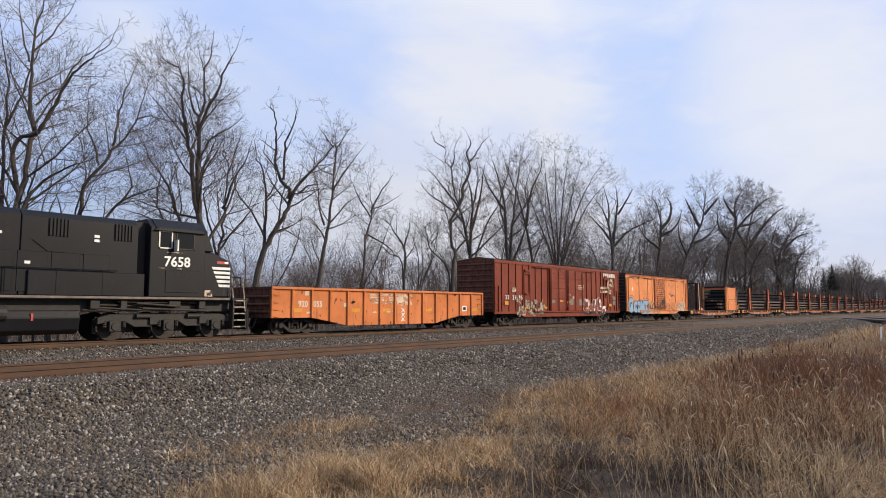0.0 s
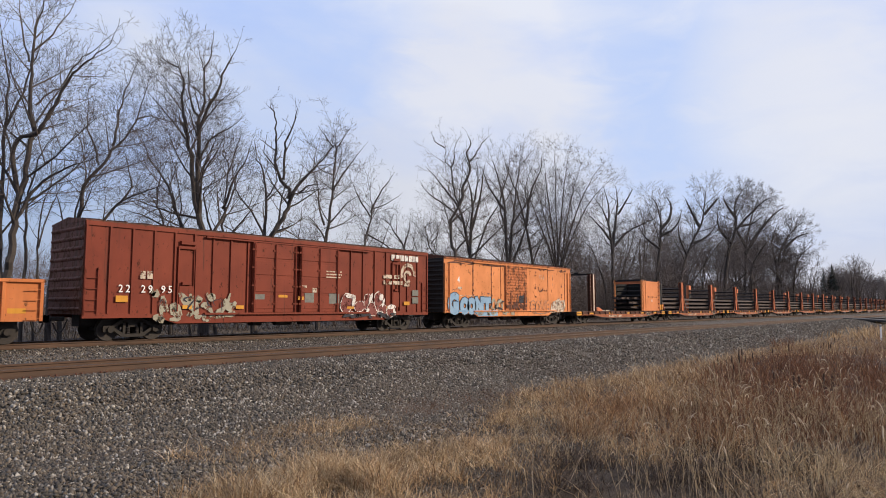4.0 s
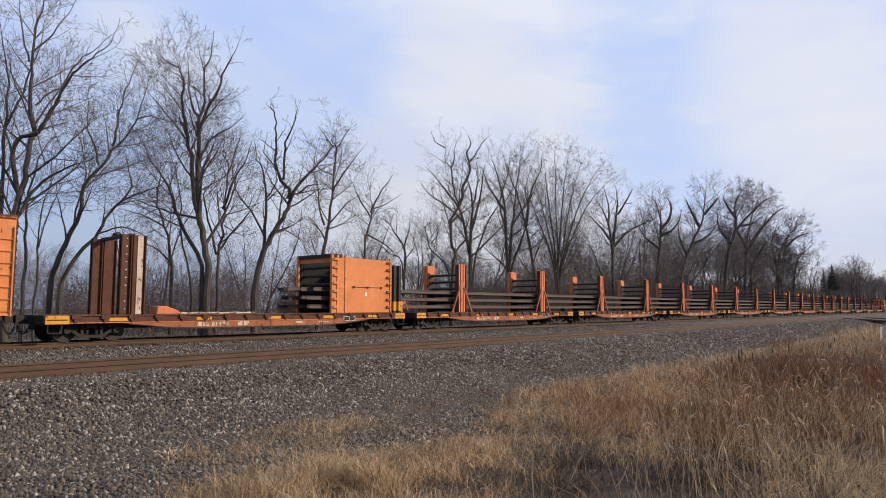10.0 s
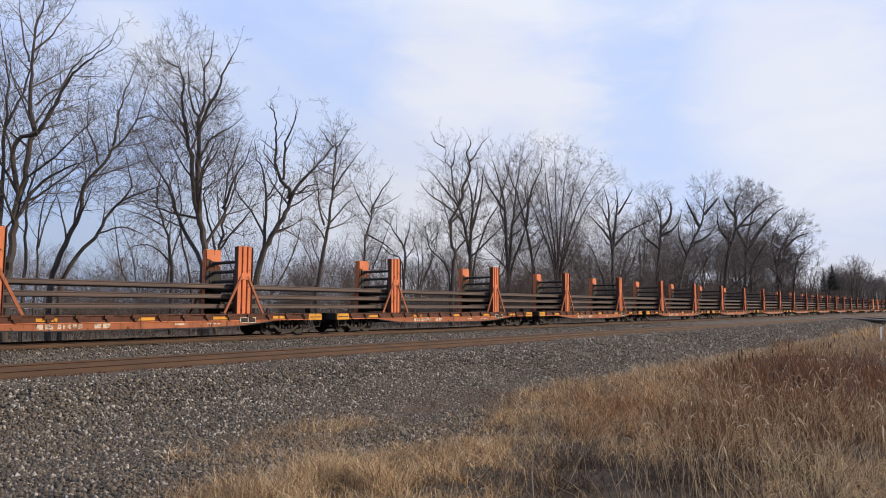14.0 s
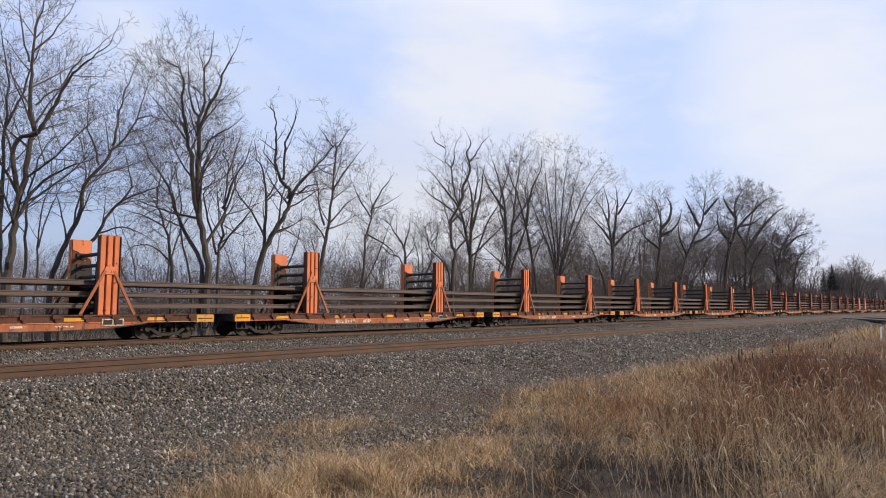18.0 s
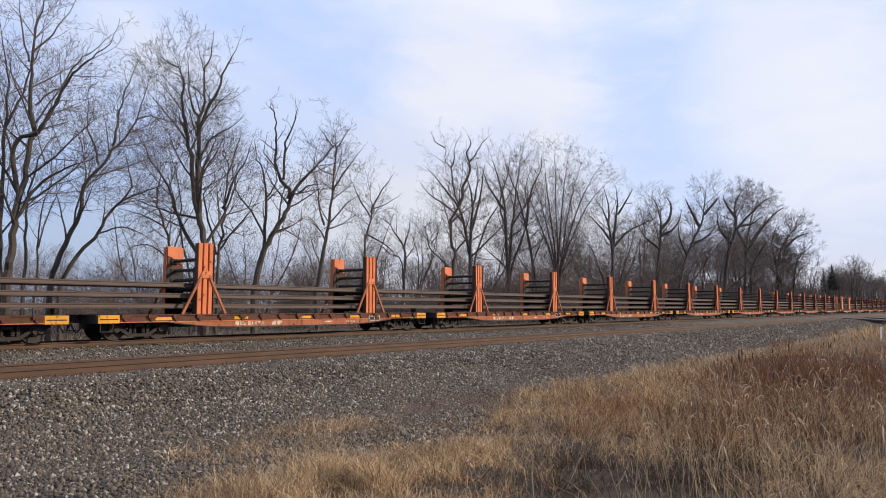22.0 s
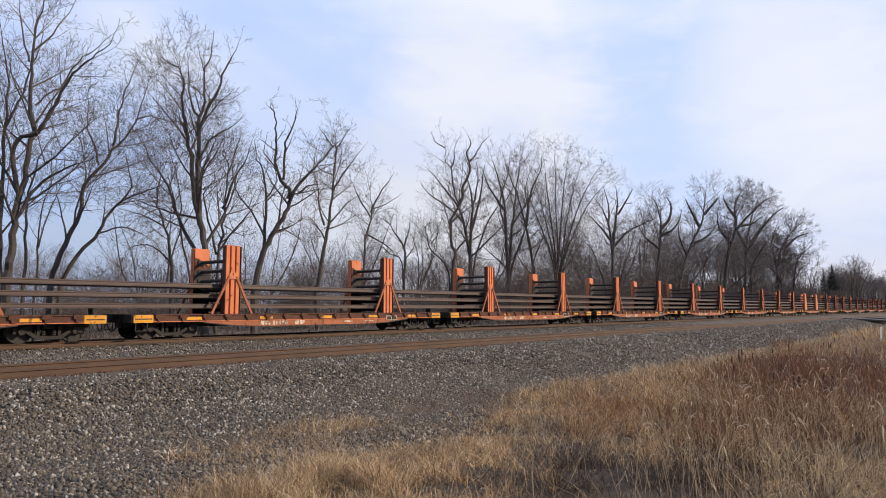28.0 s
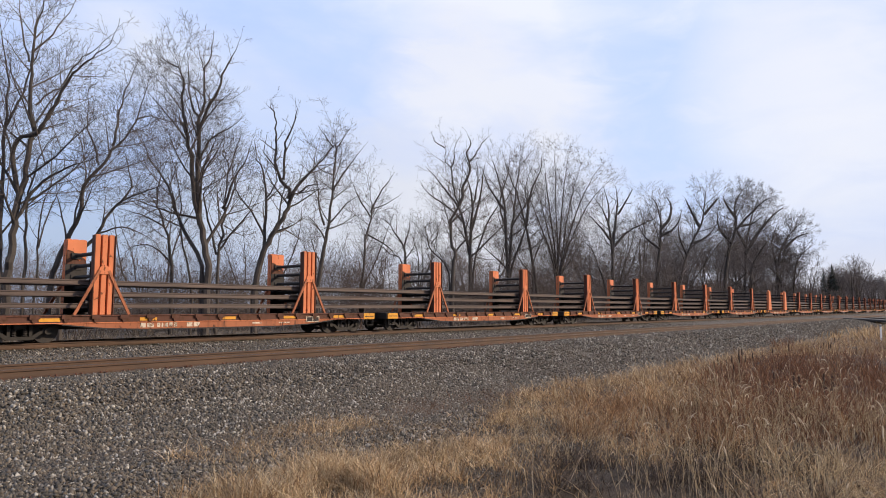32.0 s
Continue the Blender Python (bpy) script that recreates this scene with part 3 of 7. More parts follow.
def spray_letter(car, cx, cz, rx, rz, y, k):
    """One fat spray letter: a lumpy dull fill with a broken, thin white rim."""
    rng = random.Random(610 + k)
    lumps = [1 + 0.10 * math.sin(2 * a * math.pi / 9 + k) + rng.uniform(-0.07, 0.07) for a in range(18)]
    ring = [(cx + rx * lumps[a] * math.cos(a * math.pi / 9), cz + rz * lumps[a] * math.sin(a * math.pi / 9)) for a in range(18)]
    bm = bmesh.new()
    prism(bm, ring, y, y + 0.002)
    part("graffiti", bm, MAROON_SPRAY, car, "dull maroon spray fill")
    bm = bmesh.new()
    rows = [(bm.verts.new((p, y - 0.0015, q)), bm.verts.new((cx + (p - cx) * 0.90, y - 0.0015, cz + (q - cz) * 0.90))) for p, q in ring]
    for a in range(18):
        if (a + k) % 6 != 0:
            b = (a + 1) % 18
            bm.faces.new((rows[a][0], rows[b][0], rows[b][1], rows[a][1]))
    part("graffiti", bm, WHITE, car, "thin broken white spray rim")


def red_boxcar():
    L, eave = 9.45, 4.42
    car, body, W = boxcar("ribbed", L, eave, BROWN_RED, "oxide-red boxcar with ribbed sides, double doors and graffiti")
    y = -W
    for s in (-1, 1):
        for e in (-1, 1):
            for k in range(9):
                x = e * (2.62 + k * (L - 2.67) / 8)
                bm = bmesh.new()
                box(bm, x - 0.035, x + 0.035, s * W - 0.062, s * W + 0.062, 1.0, eave - 0.12)
                part("rib", bm, BROWN_RED, car)
            a, c = (-5.9, -5.1) if e < 0 else (6.45, 7.1)
            bm = bmesh.new()
            box(bm, a, a + 0.05, s * W - 0.10, s * W + 0.10, 1.1, 3.72)
            box(bm, c - 0.05, c, s * W - 0.10, s * W + 0.10, 1.1, 3.72)
            box(bm, a + 0.05, c - 0.05, s * W - 0.085, s * W + 0.085, 3.62, 3.74)
            hatch = part("hatch_frame", bm, BROWN_RED, car, "narrow red hatch frame", 0.006)
            bm = bmesh.new()
            box(bm, a + 0.09, c - 0.09, s * W - 0.07, s * W + 0.07, 1.3, 2.12)
            box(bm, a + 0.2, c - 0.2, s * W - 0.12, s * W + 0.12, 2.16, 2.28)
            box(bm, a + 0.1, c - 0.05, s * W - 0.12, s * W + 0.12, 3.8, 3.95)
            part("hatch", bm, BROWN_RED, hatch, "", 0.01)
        bm = bmesh.new()
        prism(bm, [(-L, 0.86), (-L, 1.02), (L, 1.02), (L, 0.86), (L - 2.8, 0.86), (L - 3.6, 0.62), (-L + 3.6, 0.62), (-L + 2.8, 0.86)], s * W - 0.05, s * W + 0.05)
        part("side_sill", bm, BROWN_RED, car, "dirty red side sill with overspray")
        bm = bmesh.new()
        box(bm, -L, L, s * W - 0.06, s * W + 0.06, eave - 0.16, eave)
        part("eave_rail", bm, BROWN_RED, car)
        for d in (-1, 1):
            x0, x1 = (-2.42, -0.04) if d < 0 else (0.16, 2.54)
            bm = bmesh.new()
            box(bm, x0, x1, s * (W + 0.09) - 0.03, s * (W + 0.09) + 0.03, 1.05, eave - 0.25)
            door = part("door", bm, BROWN_RED, car, "red plug door with raised panels", 0.01)
            for i in range(2):
                for j in range(4):
                    a, c = x0 + 0.13 + i * 1.10, 1.2 + j * 0.76
                    bm = bmesh.new()
                    box(bm, a, a + 0.98, s * (W + 0.13) - 0.016, s * (W + 0.13) + 0.016, c, c + 0.62)
                    part("panel", bm, BROWN_RED, door, "", 0.012)
            for q in (0.06, 1.18, 2.3):
                bm = bmesh.new()
                tube(bm, (x0 + q, s * (W + 0.18), 1.05), (x0 + q, s * (W + 0.18), eave - 0.3), 0.035, 8)
                for z in (1.4, 2.2, 3.0, 3.8):
                    box(bm, x0 + q - 0.14, x0 + q + 0.14, s * (W + 0.16) - 0.03, s * (W + 0.16) + 0.03, z, z + 0.07)
                part("lock_rod", bm, BROWN_RED, door)
        bm = bmesh.new()
        box(bm, -4.7, 4.7, s * (W + 0.12) - 0.06, s * (W + 0.12) + 0.06, 0.96, 1.04)
        box(bm, -4.7, 4.7, s * (W + 0.10) - 0.05, s * (W + 0.10) + 0.05, eave - 0.26, eave - 0.20)
        part("door_track", bm, BROWN_RED, car)
    y = -W - 0.066
    # broken white bars where the owner's name and emblem stand
    x = 6.4
    for k in range(7):
        w = (0.26, 0.29, 0.28, 0.27, 0.30, 0.11, 0.22)[k]
        bm = bmesh.new()
        box(bm, x, x + w, y, y + 0.004, 3.84, 4.16)
        part("marking", bm, WHITE, car, "white block letter worn to a bar")
        x += w + 0.075
    bm = bmesh.new()
    blob(bm, 7.75, 3.12, 0.62, 0.62, y, 18, -0.05 * math.pi, 1.12 * math.pi, 0.68)
    part("marking", bm, CREAM, car, "cream emblem arch")
    bm = bmesh.new()
    blob(bm, 7.70, 2.98, 0.33, 0.36, y, 14, 0.1 * math.pi, 1.75 * math.pi, 0.5)
    part("marking", bm, CREAM, car, "cream emblem ring")
    flat_bars(car, CREAM, y, [(5.8, 6.5, 2.84, 3.04), (5.8, 7.3, 2.52, 2.72), (6.6, 7.15, 2.84, 3.04), (7.4, 7.85, 2.45, 2.65)], label="cream emblem bar")
    flat_bars(car, YELLOW, y - 0.012, [(7.4, 7.85, 1.40, 1.60), (3.2, 3.68, 1.20, 1.32), (5.55, 6.05, 1.20, 1.32), (-8.3, -7.85, 1.46, 1.70), (-5.65, -5.25, 1.2, 1.35), (-3.2, -2.8, 1.2, 1.35)], "reflector", "yellow reflective strip")
    flat_bars(car, GREENGREY, y, [(8.1, 8.6, 1.92, 2.25), (8.1, 8.6, 1.5, 1.86)], "placard", "grey stencilled notice panel")
    flat_bars(car, CREAM, -W - 0.153, [(1.75, 2.75, 3.0, 3.06), (1.75, 2.75, 2.86, 2.92), (1.75, 2.7, 2.72, 2.78), (0.9, 1.15, 1.98, 2.2), (0.15, 0.55, 2.2, 2.3)], label="small white stencil")
    flat_bars(car, YELLOW, -W - 0.15, [(0.05, 0.4, 1.62, 1.78), (-1.05, -0.55, 1.72, 1.84)], "reflector", "yellow sticker")
    flat_bars(car, GREENGREY, -W - 0.15, [(0.45, 1.0, 1.5, 1.95), (1.95, 2.6, 1.45, 1.95), (-2.3, -1.8, 1.62, 1.85)], "placard", "dark notice board")
    for k, (digit, x) in enumerate(zip("222995", (-8.22, -7.95, -7.36, -7.08, -6.56, -6.28))):
        lettering("number", digit, 0.41, PLAIN_WHITE, car, x, y, 1.83, 0.9, "white car number", 0.004)
    flat_bars(car, CREAM, y, [(-7.4, -7.2, 2.36, 2.66), (-7.13, -6.92, 2.36, 2.66)], label="white initial worn to a bar")
    # white and maroon spray lettering near the doors, and a pale tag near the other end
    for k, (cx, cz, rx, rz) in enumerate(((3.18, 1.46, 0.44, 0.54), (4.05, 1.32, 0.36, 0.32), (4.66, 1.52, 0.30, 0.50), (4.98, 1.18, 0.40, 0.36), (5.42, 1.58, 0.36, 0.54), (5.72, 1.12, 0.34, 0.34), (6.38, 1.10, 0.38, 0.34))):
        spray_letter(car, cx, cz, rx, rz, y - 0.006 - 0.004 * k, k)
    for cx, cz, rx, rz, lean in ((3.40, 1.84, 0.34, 0.11, -0.25), (3.62, 1.58, 0.11, 0.26, 0.3), (3.50, 0.98, 0.24, 0.08, -0.3), (4.82, 1.74, 0.11, 0.28, 0.35), (4.60, 1.05, 0.10, 0.18, 0.4), (5.60, 1.82, 0.15, 0.18, 0.2), (5.76, 1.52, 0.07, 0.24, 0.35), (5.55, 0.98, 0.20, 0.10, 0.2), (6.34, 1.30, 0.28, 0.12, 0.15), (6.62, 1.02, 0.10, 0.20, -0.2)):
        bm = bmesh.new()
        pts = [(math.cos(q * math.pi / 7), math.sin(q * math.pi / 7)) for q in range(14)]
        prism(bm, [(cx + rx * c + lean * rz * v, cz + rz * v) for c, v in pts], y - 0.044, y - 0.040)
        part("graffiti", bm, WHITE, car, "white spray highlight")
    scrawl(car, 2.95, 7.0, 0.70, 1.0, y - 0.05, 63, DARK_SPRAY, 9, 0.12, "dark overspray")
    scrawl(car, -6.9, -3.2, 0.90, 1.9, y - 0.004, 64, GREY_SPRAY, 15, 0.15, "pale yellow-grey spray tag")
    scrawl(car, -6.9, -3.2, 0.66, 1.02, y - 0.012, 65, GREY_SPRAY, 8, 0.11, "pale overspray on the sill")
    scrawl(car, -6.6, -3.6, 1.0, 1.7, y - 0.016, 66, DARK_SPRAY, 8, 0.03, "thin dark spray outline")
    return place_car(car, 45.05)


def orange_boxcar():
    L, eave = 7.72, 4.30
    car, body, W = boxcar("smooth", L, eave, BOX_ORANGE, "faded orange boxcar with rust spots and blue graffiti")
    for s in (-1, 1):
        bm = bmesh.new()
        prism(bm, [(-L, 0.98), (-L, 1.04), (L, 1.04), (L, 0.98), (L - 2.9, 0.92), (L - 3.4, 0.70), (-L + 3.4, 0.70), (-L + 2.9, 0.92)], s * W - 0.04, s * W + 0.045)
        part("side_sill", bm, BOX_ORANGE, car)
        for x in (-4.84, -2.81, -1.75, -1.32, 1.44, 4.34, 6.8):
            bm = bmesh.new()
            box(bm, x - 0.022, x + 0.022, s * W - 0.022, s * W + 0.022, 1.0, eave - 0.08)
            part("seam", bm, SILL_ORANGE, car, "rust-stained panel seam")
        bm = bmesh.new()
        box(bm, -1.28, 1.40, s * (W + 0.06) - 0.03, s * (W + 0.06) + 0.03, 1.1, eave - 0.18)
        door = part("door", bm, DOOR_ORANGE, car, "orange corrugated sliding door with rust scrapes", 0.01)
        for k in range(15):
            z = 1.25 + k * 0.19
            bm = bmesh.new()
            box(bm, -1.22, 1.34, s * (W + 0.10) - 0.022, s * (W + 0.10) + 0.022, z, z + 0.11)
            part("slat", bm, DOOR_ORANGE, door, "", 0.015)
        for x in (-0.75, 0.95):
            bm = bmesh.new()
            box(bm, x, x + 0.06, s * (W + 0.14) - 0.02, s * (W + 0.14) + 0.02, 1.2, 2.3)
            part("door_bar", bm, SILL_ORANGE, door)
        bm = bmesh.new()
        box(bm, -4.84, 4.34, s * (W + 0.07) - 0.05, s * (W + 0.07) + 0.05, eave - 0.20, eave - 0.13)
        box(bm, -4.84, 5.3, s * (W + 0.08) - 0.06, s * (W + 0.08) + 0.06, 1.02, 1.08)
        part("door_track", bm, BOX_ORANGE, car, "orange door track")
        bm = bmesh.new()
        box(bm, -L, L, s * (W + 0.03) - 0.03, s * (W + 0.03) + 0.03, eave - 0.07, eave - 0.01)
        part("eave_rail", bm, DOOR_ORANGE, car)
    y = -W - 0.006
    bm = bmesh.new()
    prism(bm, [(0.28, 1.66), (0.26, 2.02), (0.36, 2.10), (0.74, 2.12), (0.86, 2.02), (0.84, 1.62), (0.58, 1.58)], -W - 0.132, -W - 0.127)
    part("soot_patch", bm, DARK_SPRAY, car, "black soot patch on the door")
    scrawl(car, 0.0, 1.3, 1.2, 2.3, -W - 0.134, 69, DARK_SPRAY, 7, 0.05, "dark smear on the door")
    scrawl(car, -1.2, 1.3, 1.12, 1.5, -W - 0.137, 68, ROOF_RED, 14, 0.07, "rust scabs at the foot of the door")
    scrawl(car, -1.2, 1.3, 1.15, 1.8, -W - 0.135, 70, ROOF_RED, 12, 0.05, "dark rusty scrape")
    rng = random.Random(8)
    for sx in (-4.84, -2.81, 2.6, 6.3, 6.8):
        for k in range(7):
            z = rng.uniform(1.9, 4.0)
            scrawl(car, sx - 0.07, sx + 0.07, z - 0.10, z + 0.10, y - 0.022, rng.randint(0, 9999), ROOF_RED, 1, 0.045, "dark rust spot by a seam")
    lettering("marking", "4", 0.5, PLAIN_WHITE, car, -6.4, y, 2.82, 0.9, "white painted digit", 0.012)
    flat_bars(car, CREAM, y, [(-6.45, -5.95, 2.4, 2.55), (3.20, 3.26, 3.35, 3.65), (3.42, 3.48, 3.35, 3.65), (3.72, 3.77, 3.3, 3.62), (5.05, 5.11, 3.3, 3.7), (5.05, 5.10, 2.9, 3.15), (-6.9, -2.9, 1.98, 2.03)], label="worn pale stencil")
    gx, gs = (-7.32, -6.12, -5.42, -4.62, -3.66), (1.55, 1.15, 1.15, 1.25, 1.2)
    for k, ch in enumerate("GOONT"):
        lettering("graffiti", ch, gs[k], DARK_SPRAY, car, gx[k], y - 0.030, 0.98, 0.86, "dark spray outline", 0.19)
        lettering("graffiti", ch, gs[k], BLUE_SPRAY, car, gx[k], y - 0.038, 0.98, 0.86, "light blue spray fill", 0.135)
    for cx in (-2.6, -1.9):
        bm = bmesh.new()
        blob(bm, cx, 1.42, 0.36, 0.46, y - 0.03, 14, 0, 2 * math.pi, 0.45)
        part("graffiti", bm, GREY_SPRAY, car, "smeared grey spray letter")
    scrawl(car, 2.9, 4.2, 2.35, 2.75, y - 0.02, 71, ROOF_RED, 6, 0.05, "rubbed rusty smudge")
    scrawl(car, -7.4, 7.4, 3.9, 4.15, y - 0.02, 74, ROOF_RED, 16, 0.05, "rust bleeding from the eave")
    scrawl(car, -3.2, -1.4, 0.95, 1.9, y - 0.046, 72, DARK_SPRAY, 9, 0.05, "dark spray outline")
    bm = bmesh.new()
    prism(bm, [(-6.9, 0.99), (-4.7, 0.99), (-4.3, 0.73), (-2.2, 0.73), (-2.2, 1.12), (-6.9, 1.12)], y - 0.054, y - 0.050)
    part("graffiti", bm, BLUE_SPRAY, car, "blue overspray along the sill")
    scrawl(car, -4.4, 0.2, 0.74, 1.1, y - 0.07, 73, GREY_SPRAY, 9, 0.12, "grey overspray along the sill")
    for k, ch in enumerate("CONE"):
        lettering("graffiti", ch, 1.05, GREENGREY, car, 1.85 + 0.72 * k, y - 0.030, 0.98, 0.80, "thin dark grey outline letter", 0.085)
        lettering("graffiti", ch, 1.05, BOX_ORANGE, car, 1.85 + 0.72 * k, y - 0.036, 0.98, 0.80, "letter left in the car's orange", 0.055)
    scrawl(car, 1.7, 4.6, 0.78, 1.10, y - 0.07, 75, GREENGREY, 9, 0.022, "thin grey tag")
    bm = bmesh.new()
    prism(bm, [(4.55, 0.90), (6.55, 0.98), (6.85, 1.35), (6.70, 1.85), (6.05, 1.80), (5.9, 2.05), (5.55, 1.86), (5.0, 1.72), (4.75, 1.45)], y - 0.036, y - 0.030)
    part("graffiti", bm, CREAM, car, "pale cream-grey spray block")
    scrawl(car, 4.7, 6.6, 1.1, 1.9, y - 0.04, 77, DARK_SPRAY, 8, 0.022, "thin dark spray line")
    scrawl(car, -6.9, -6.1, 2.3, 2.45, y, 78, DARK_SPRAY, 6, 0.014, "small dark handwriting")
    scrawl(car, -4.0, -2.9, 2.05, 2.25, y, 79, DARK_SPRAY, 7, 0.014, "small dark handwriting")
    return place_car(car, 63.72)


def flatcar():
    """A fish-bellied flatcar for welded rail: sills, stake pockets, deck, trucks."""
    car = thing("flatcar", "rusty orange flatcar with fish-belly sill and stake pockets", "flatcar", "welded-rail flatcars")
    L, W = 9.1, 1.45
    for s in (-1, 1):
        bm = bmesh.new()
        prism(bm, [(-L, 0.67), (-L, 0.96), (L, 0.96), (L, 0.67), (L - 2.7, 0.67), (L - 4.4, 0.50), (L - 6.0, 0.44), (-L + 6.0, 0.44), (-L + 4.4, 0.50), (-L + 2.7, 0.67)], s * W - 0.04, s * W + 0.04)
        part("side_sill", bm, SILL_ORANGE, car, "rust-streaked orange side sill")
        # near-black flange colour draws the shadow line below the sill
        bm = bmesh.new()
        prism(bm, [(-L + 2.9, 0.62), (-L + 4.4, 0.46), (-L + 6.0, 0.40), (L - 6.0, 0.40), (L - 4.4, 0.46), (L - 2.9, 0.62), (L - 2.9, 0.66), (L - 4.4, 0.50), (L - 6.0, 0.44), (-L + 6.0, 0.44), (-L + 4.4, 0.50), (-L + 2.9, 0.66)], s * W - 0.10, s * W + 0.10)
        part("bottom_flange", bm, DIRTY_STEEL, car, "near-black bottom flange, the shadow line in its colour")
        # dark rust here also draws a shadow line along the deck edge
        bm = bmesh.new()
        box(bm, -L + 0.8, L - 0.8, s * W - 0.10, s * W + 0.10, 0.945, 0.985)
        part("top_flange", bm, ROOF_RED, car, "dark rusty top flange, a shadow line in its colour")
        bm = bmesh.new()
        a, b = (s * W - 0.048, s * W - 0.03) if s < 0 else (s * W + 0.03, s * W + 0.048)
        box(bm, -L + 0.8, L - 0.8, a, b, 0.715, 0.944)
        part("web_plate", bm, RUST_PLATE, car, "dark rust-brown upper web")
        # the rib's brighter orange is a highlight line put into colour
        bm = bmesh.new()
        a, b = (s * W - 0.066, s * W - 0.03) if s < 0 else (s * W + 0.03, s * W + 0.066)
        box(bm, -L + 0.8, L - 0.8, a, b, 0.685, 0.712)
        part("web_rib", bm, ORANGE, car, "thin rib, its highlight put into the bright orange")
        for k in range(17):
            x = -L + 1.0 + k * (2 * L - 2.0) / 16
            bm = bmesh.new()
            a, b = (s * W - 0.13, s * W - 0.02) if s < 0 else (s * W + 0.02, s * W + 0.13)
            box(bm, x - 0.16, x + 0.16, a, b, 0.84, 0.99)
            prism(bm, [(x - 0.10, 0.86), (x + 0.10, 0.86), (x + 0.05, 0.72), (x - 0.05, 0.72)], a + 0.02 if s < 0 else a, b if s < 0 else b - 0.02)
            part("stake_pocket", bm, RUST_PLATE, car)
        for e in (-1, 1):
            bm = bmesh.new()
            x0, x1 = sorted((e * L, e * (L - 0.78)))
            a, b = (s * W - 0.062, s * W - 0.03) if s < 0 else (s * W + 0.03, s * W + 0.062)
            box(bm, x0, x1, a, b, 0.66, 0.965)
            ep = part("end_plate", bm, YELLOW, car, "yellow painted sill end", 0.008)
            bm = bmesh.new()
            box(bm, x0 + 0.06, x1 - 0.06, a - 0.004 if s < 0 else b - 0.004, a + 0.004 if s < 0 else b + 0.004, 0.79, 0.83)
            part("slot", bm, DIRTY_STEEL, ep)
            bm = bmesh.new()
            for q in (0.10, 0.55):
                box(bm, e * (L - q) - 0.015, e * (L - q) + 0.015, s * (W + 0.03) - 0.015, s * (W + 0.03) + 0.015, 0.36, 0.72)
            box(bm, min(e * (L - 0.10), e * (L - 0.55)), max(e * (L - 0.10), e * (L - 0.55)), s * (W + 0.03) - 0.03, s * (W + 0.03) + 0.03, 0.34, 0.37)
            part("step", bm, DIRTY_STEEL, car)
    for x in (-6.6, -3.1, 0.4, 3.6, 6.6):
        bm = bmesh.new()
        box(bm, x - 0.34, x + 0.34, -W - 0.060, -W - 0.046, 0.755, 0.875)
        part("reflector", bm, YELLOW, car, "yellow reflective strip")
    # the car's painted marks, worn to bars
    x = -3.4
    for w, gap in ((0.20, 0.06), (0.26, 0.14), (0.12, 0.06), (0.07, 0.06), (0.13, 0.06), (0.13, 0.06), (0.13, 0.42), (0.24, 0.06), (0.26, 0.1)):
        bm = bmesh.new()
        box(bm, x, x + w, -W - 0.050, -W - 0.042, 0.49, 0.665)
        part("marking", bm, CREAM, car, "white painted mark worn to a bar")
        x += w + gap
    for x0, x1, z0, z1 in ((1.6, 2.1, 0.55, 0.62), (3.0, 3.6, 0.55, 0.60)):
        bm = bmesh.new()
        box(bm, x0, x1, -W - 0.050, -W - 0.042, z0, z1)
        part("marking", bm, CREAM, car, "small faded stencil")
    bm = bmesh.new()
    box(bm, 4.55, 5.35, -W - 0.078, -W - 0.044, 0.58, 0.84)
    pl = part("placard", bm, CREAM, car, "white-edged stencil panel")
    for k in range(2):
        bm = bmesh.new()
        box(bm, 4.60 + k * 0.37, 4.93 + k * 0.37, -W - 0.082, -W - 0.07, 0.62, 0.80)
        part("panel", bm, DIRTY_STEEL, pl)
    for k in range(12):
        bm = bmesh.new()
        a, b = -L + k * 2 * L / 12, -L + (k + 1) * 2 * L / 12
        box(bm, a + 0.01, b - 0.01, -W + 0.05, W - 0.05, 0.93, 0.985)
        part("deck_plank", bm, TIE_WOOD, car)
    bm = bmesh.new()
    box(bm, -L + 0.1, L - 0.1, -0.28, 0.28, 0.45, 0.92)
    part("center_sill", bm, DIRTY_STEEL, car)
    for e in (-1, 1):
        bm = bmesh.new()
        box(bm, e * L - 0.05, e * L + 0.05, -W, W, 0.66, 0.97)
        part("end_sill", bm, DIRTY_STEEL, car)
        truck(car, e * (L - 1.75))
        coupler(car, e * L, e)
    bm = bmesh.new()
    tube(bm, (L - 0.25, -0.8, 0.97), (L - 0.25, -0.8, 1.12), 0.03, 8)
    tube(bm, (L - 0.29, -0.8, 1.14), (L - 0.24, -0.8, 1.14), 0.20, 14)
    part("hand_brake", bm, DIRTY_STEEL, car)
    return car


TIERS = [1.15 + 0.43 * k for k in range(6)]


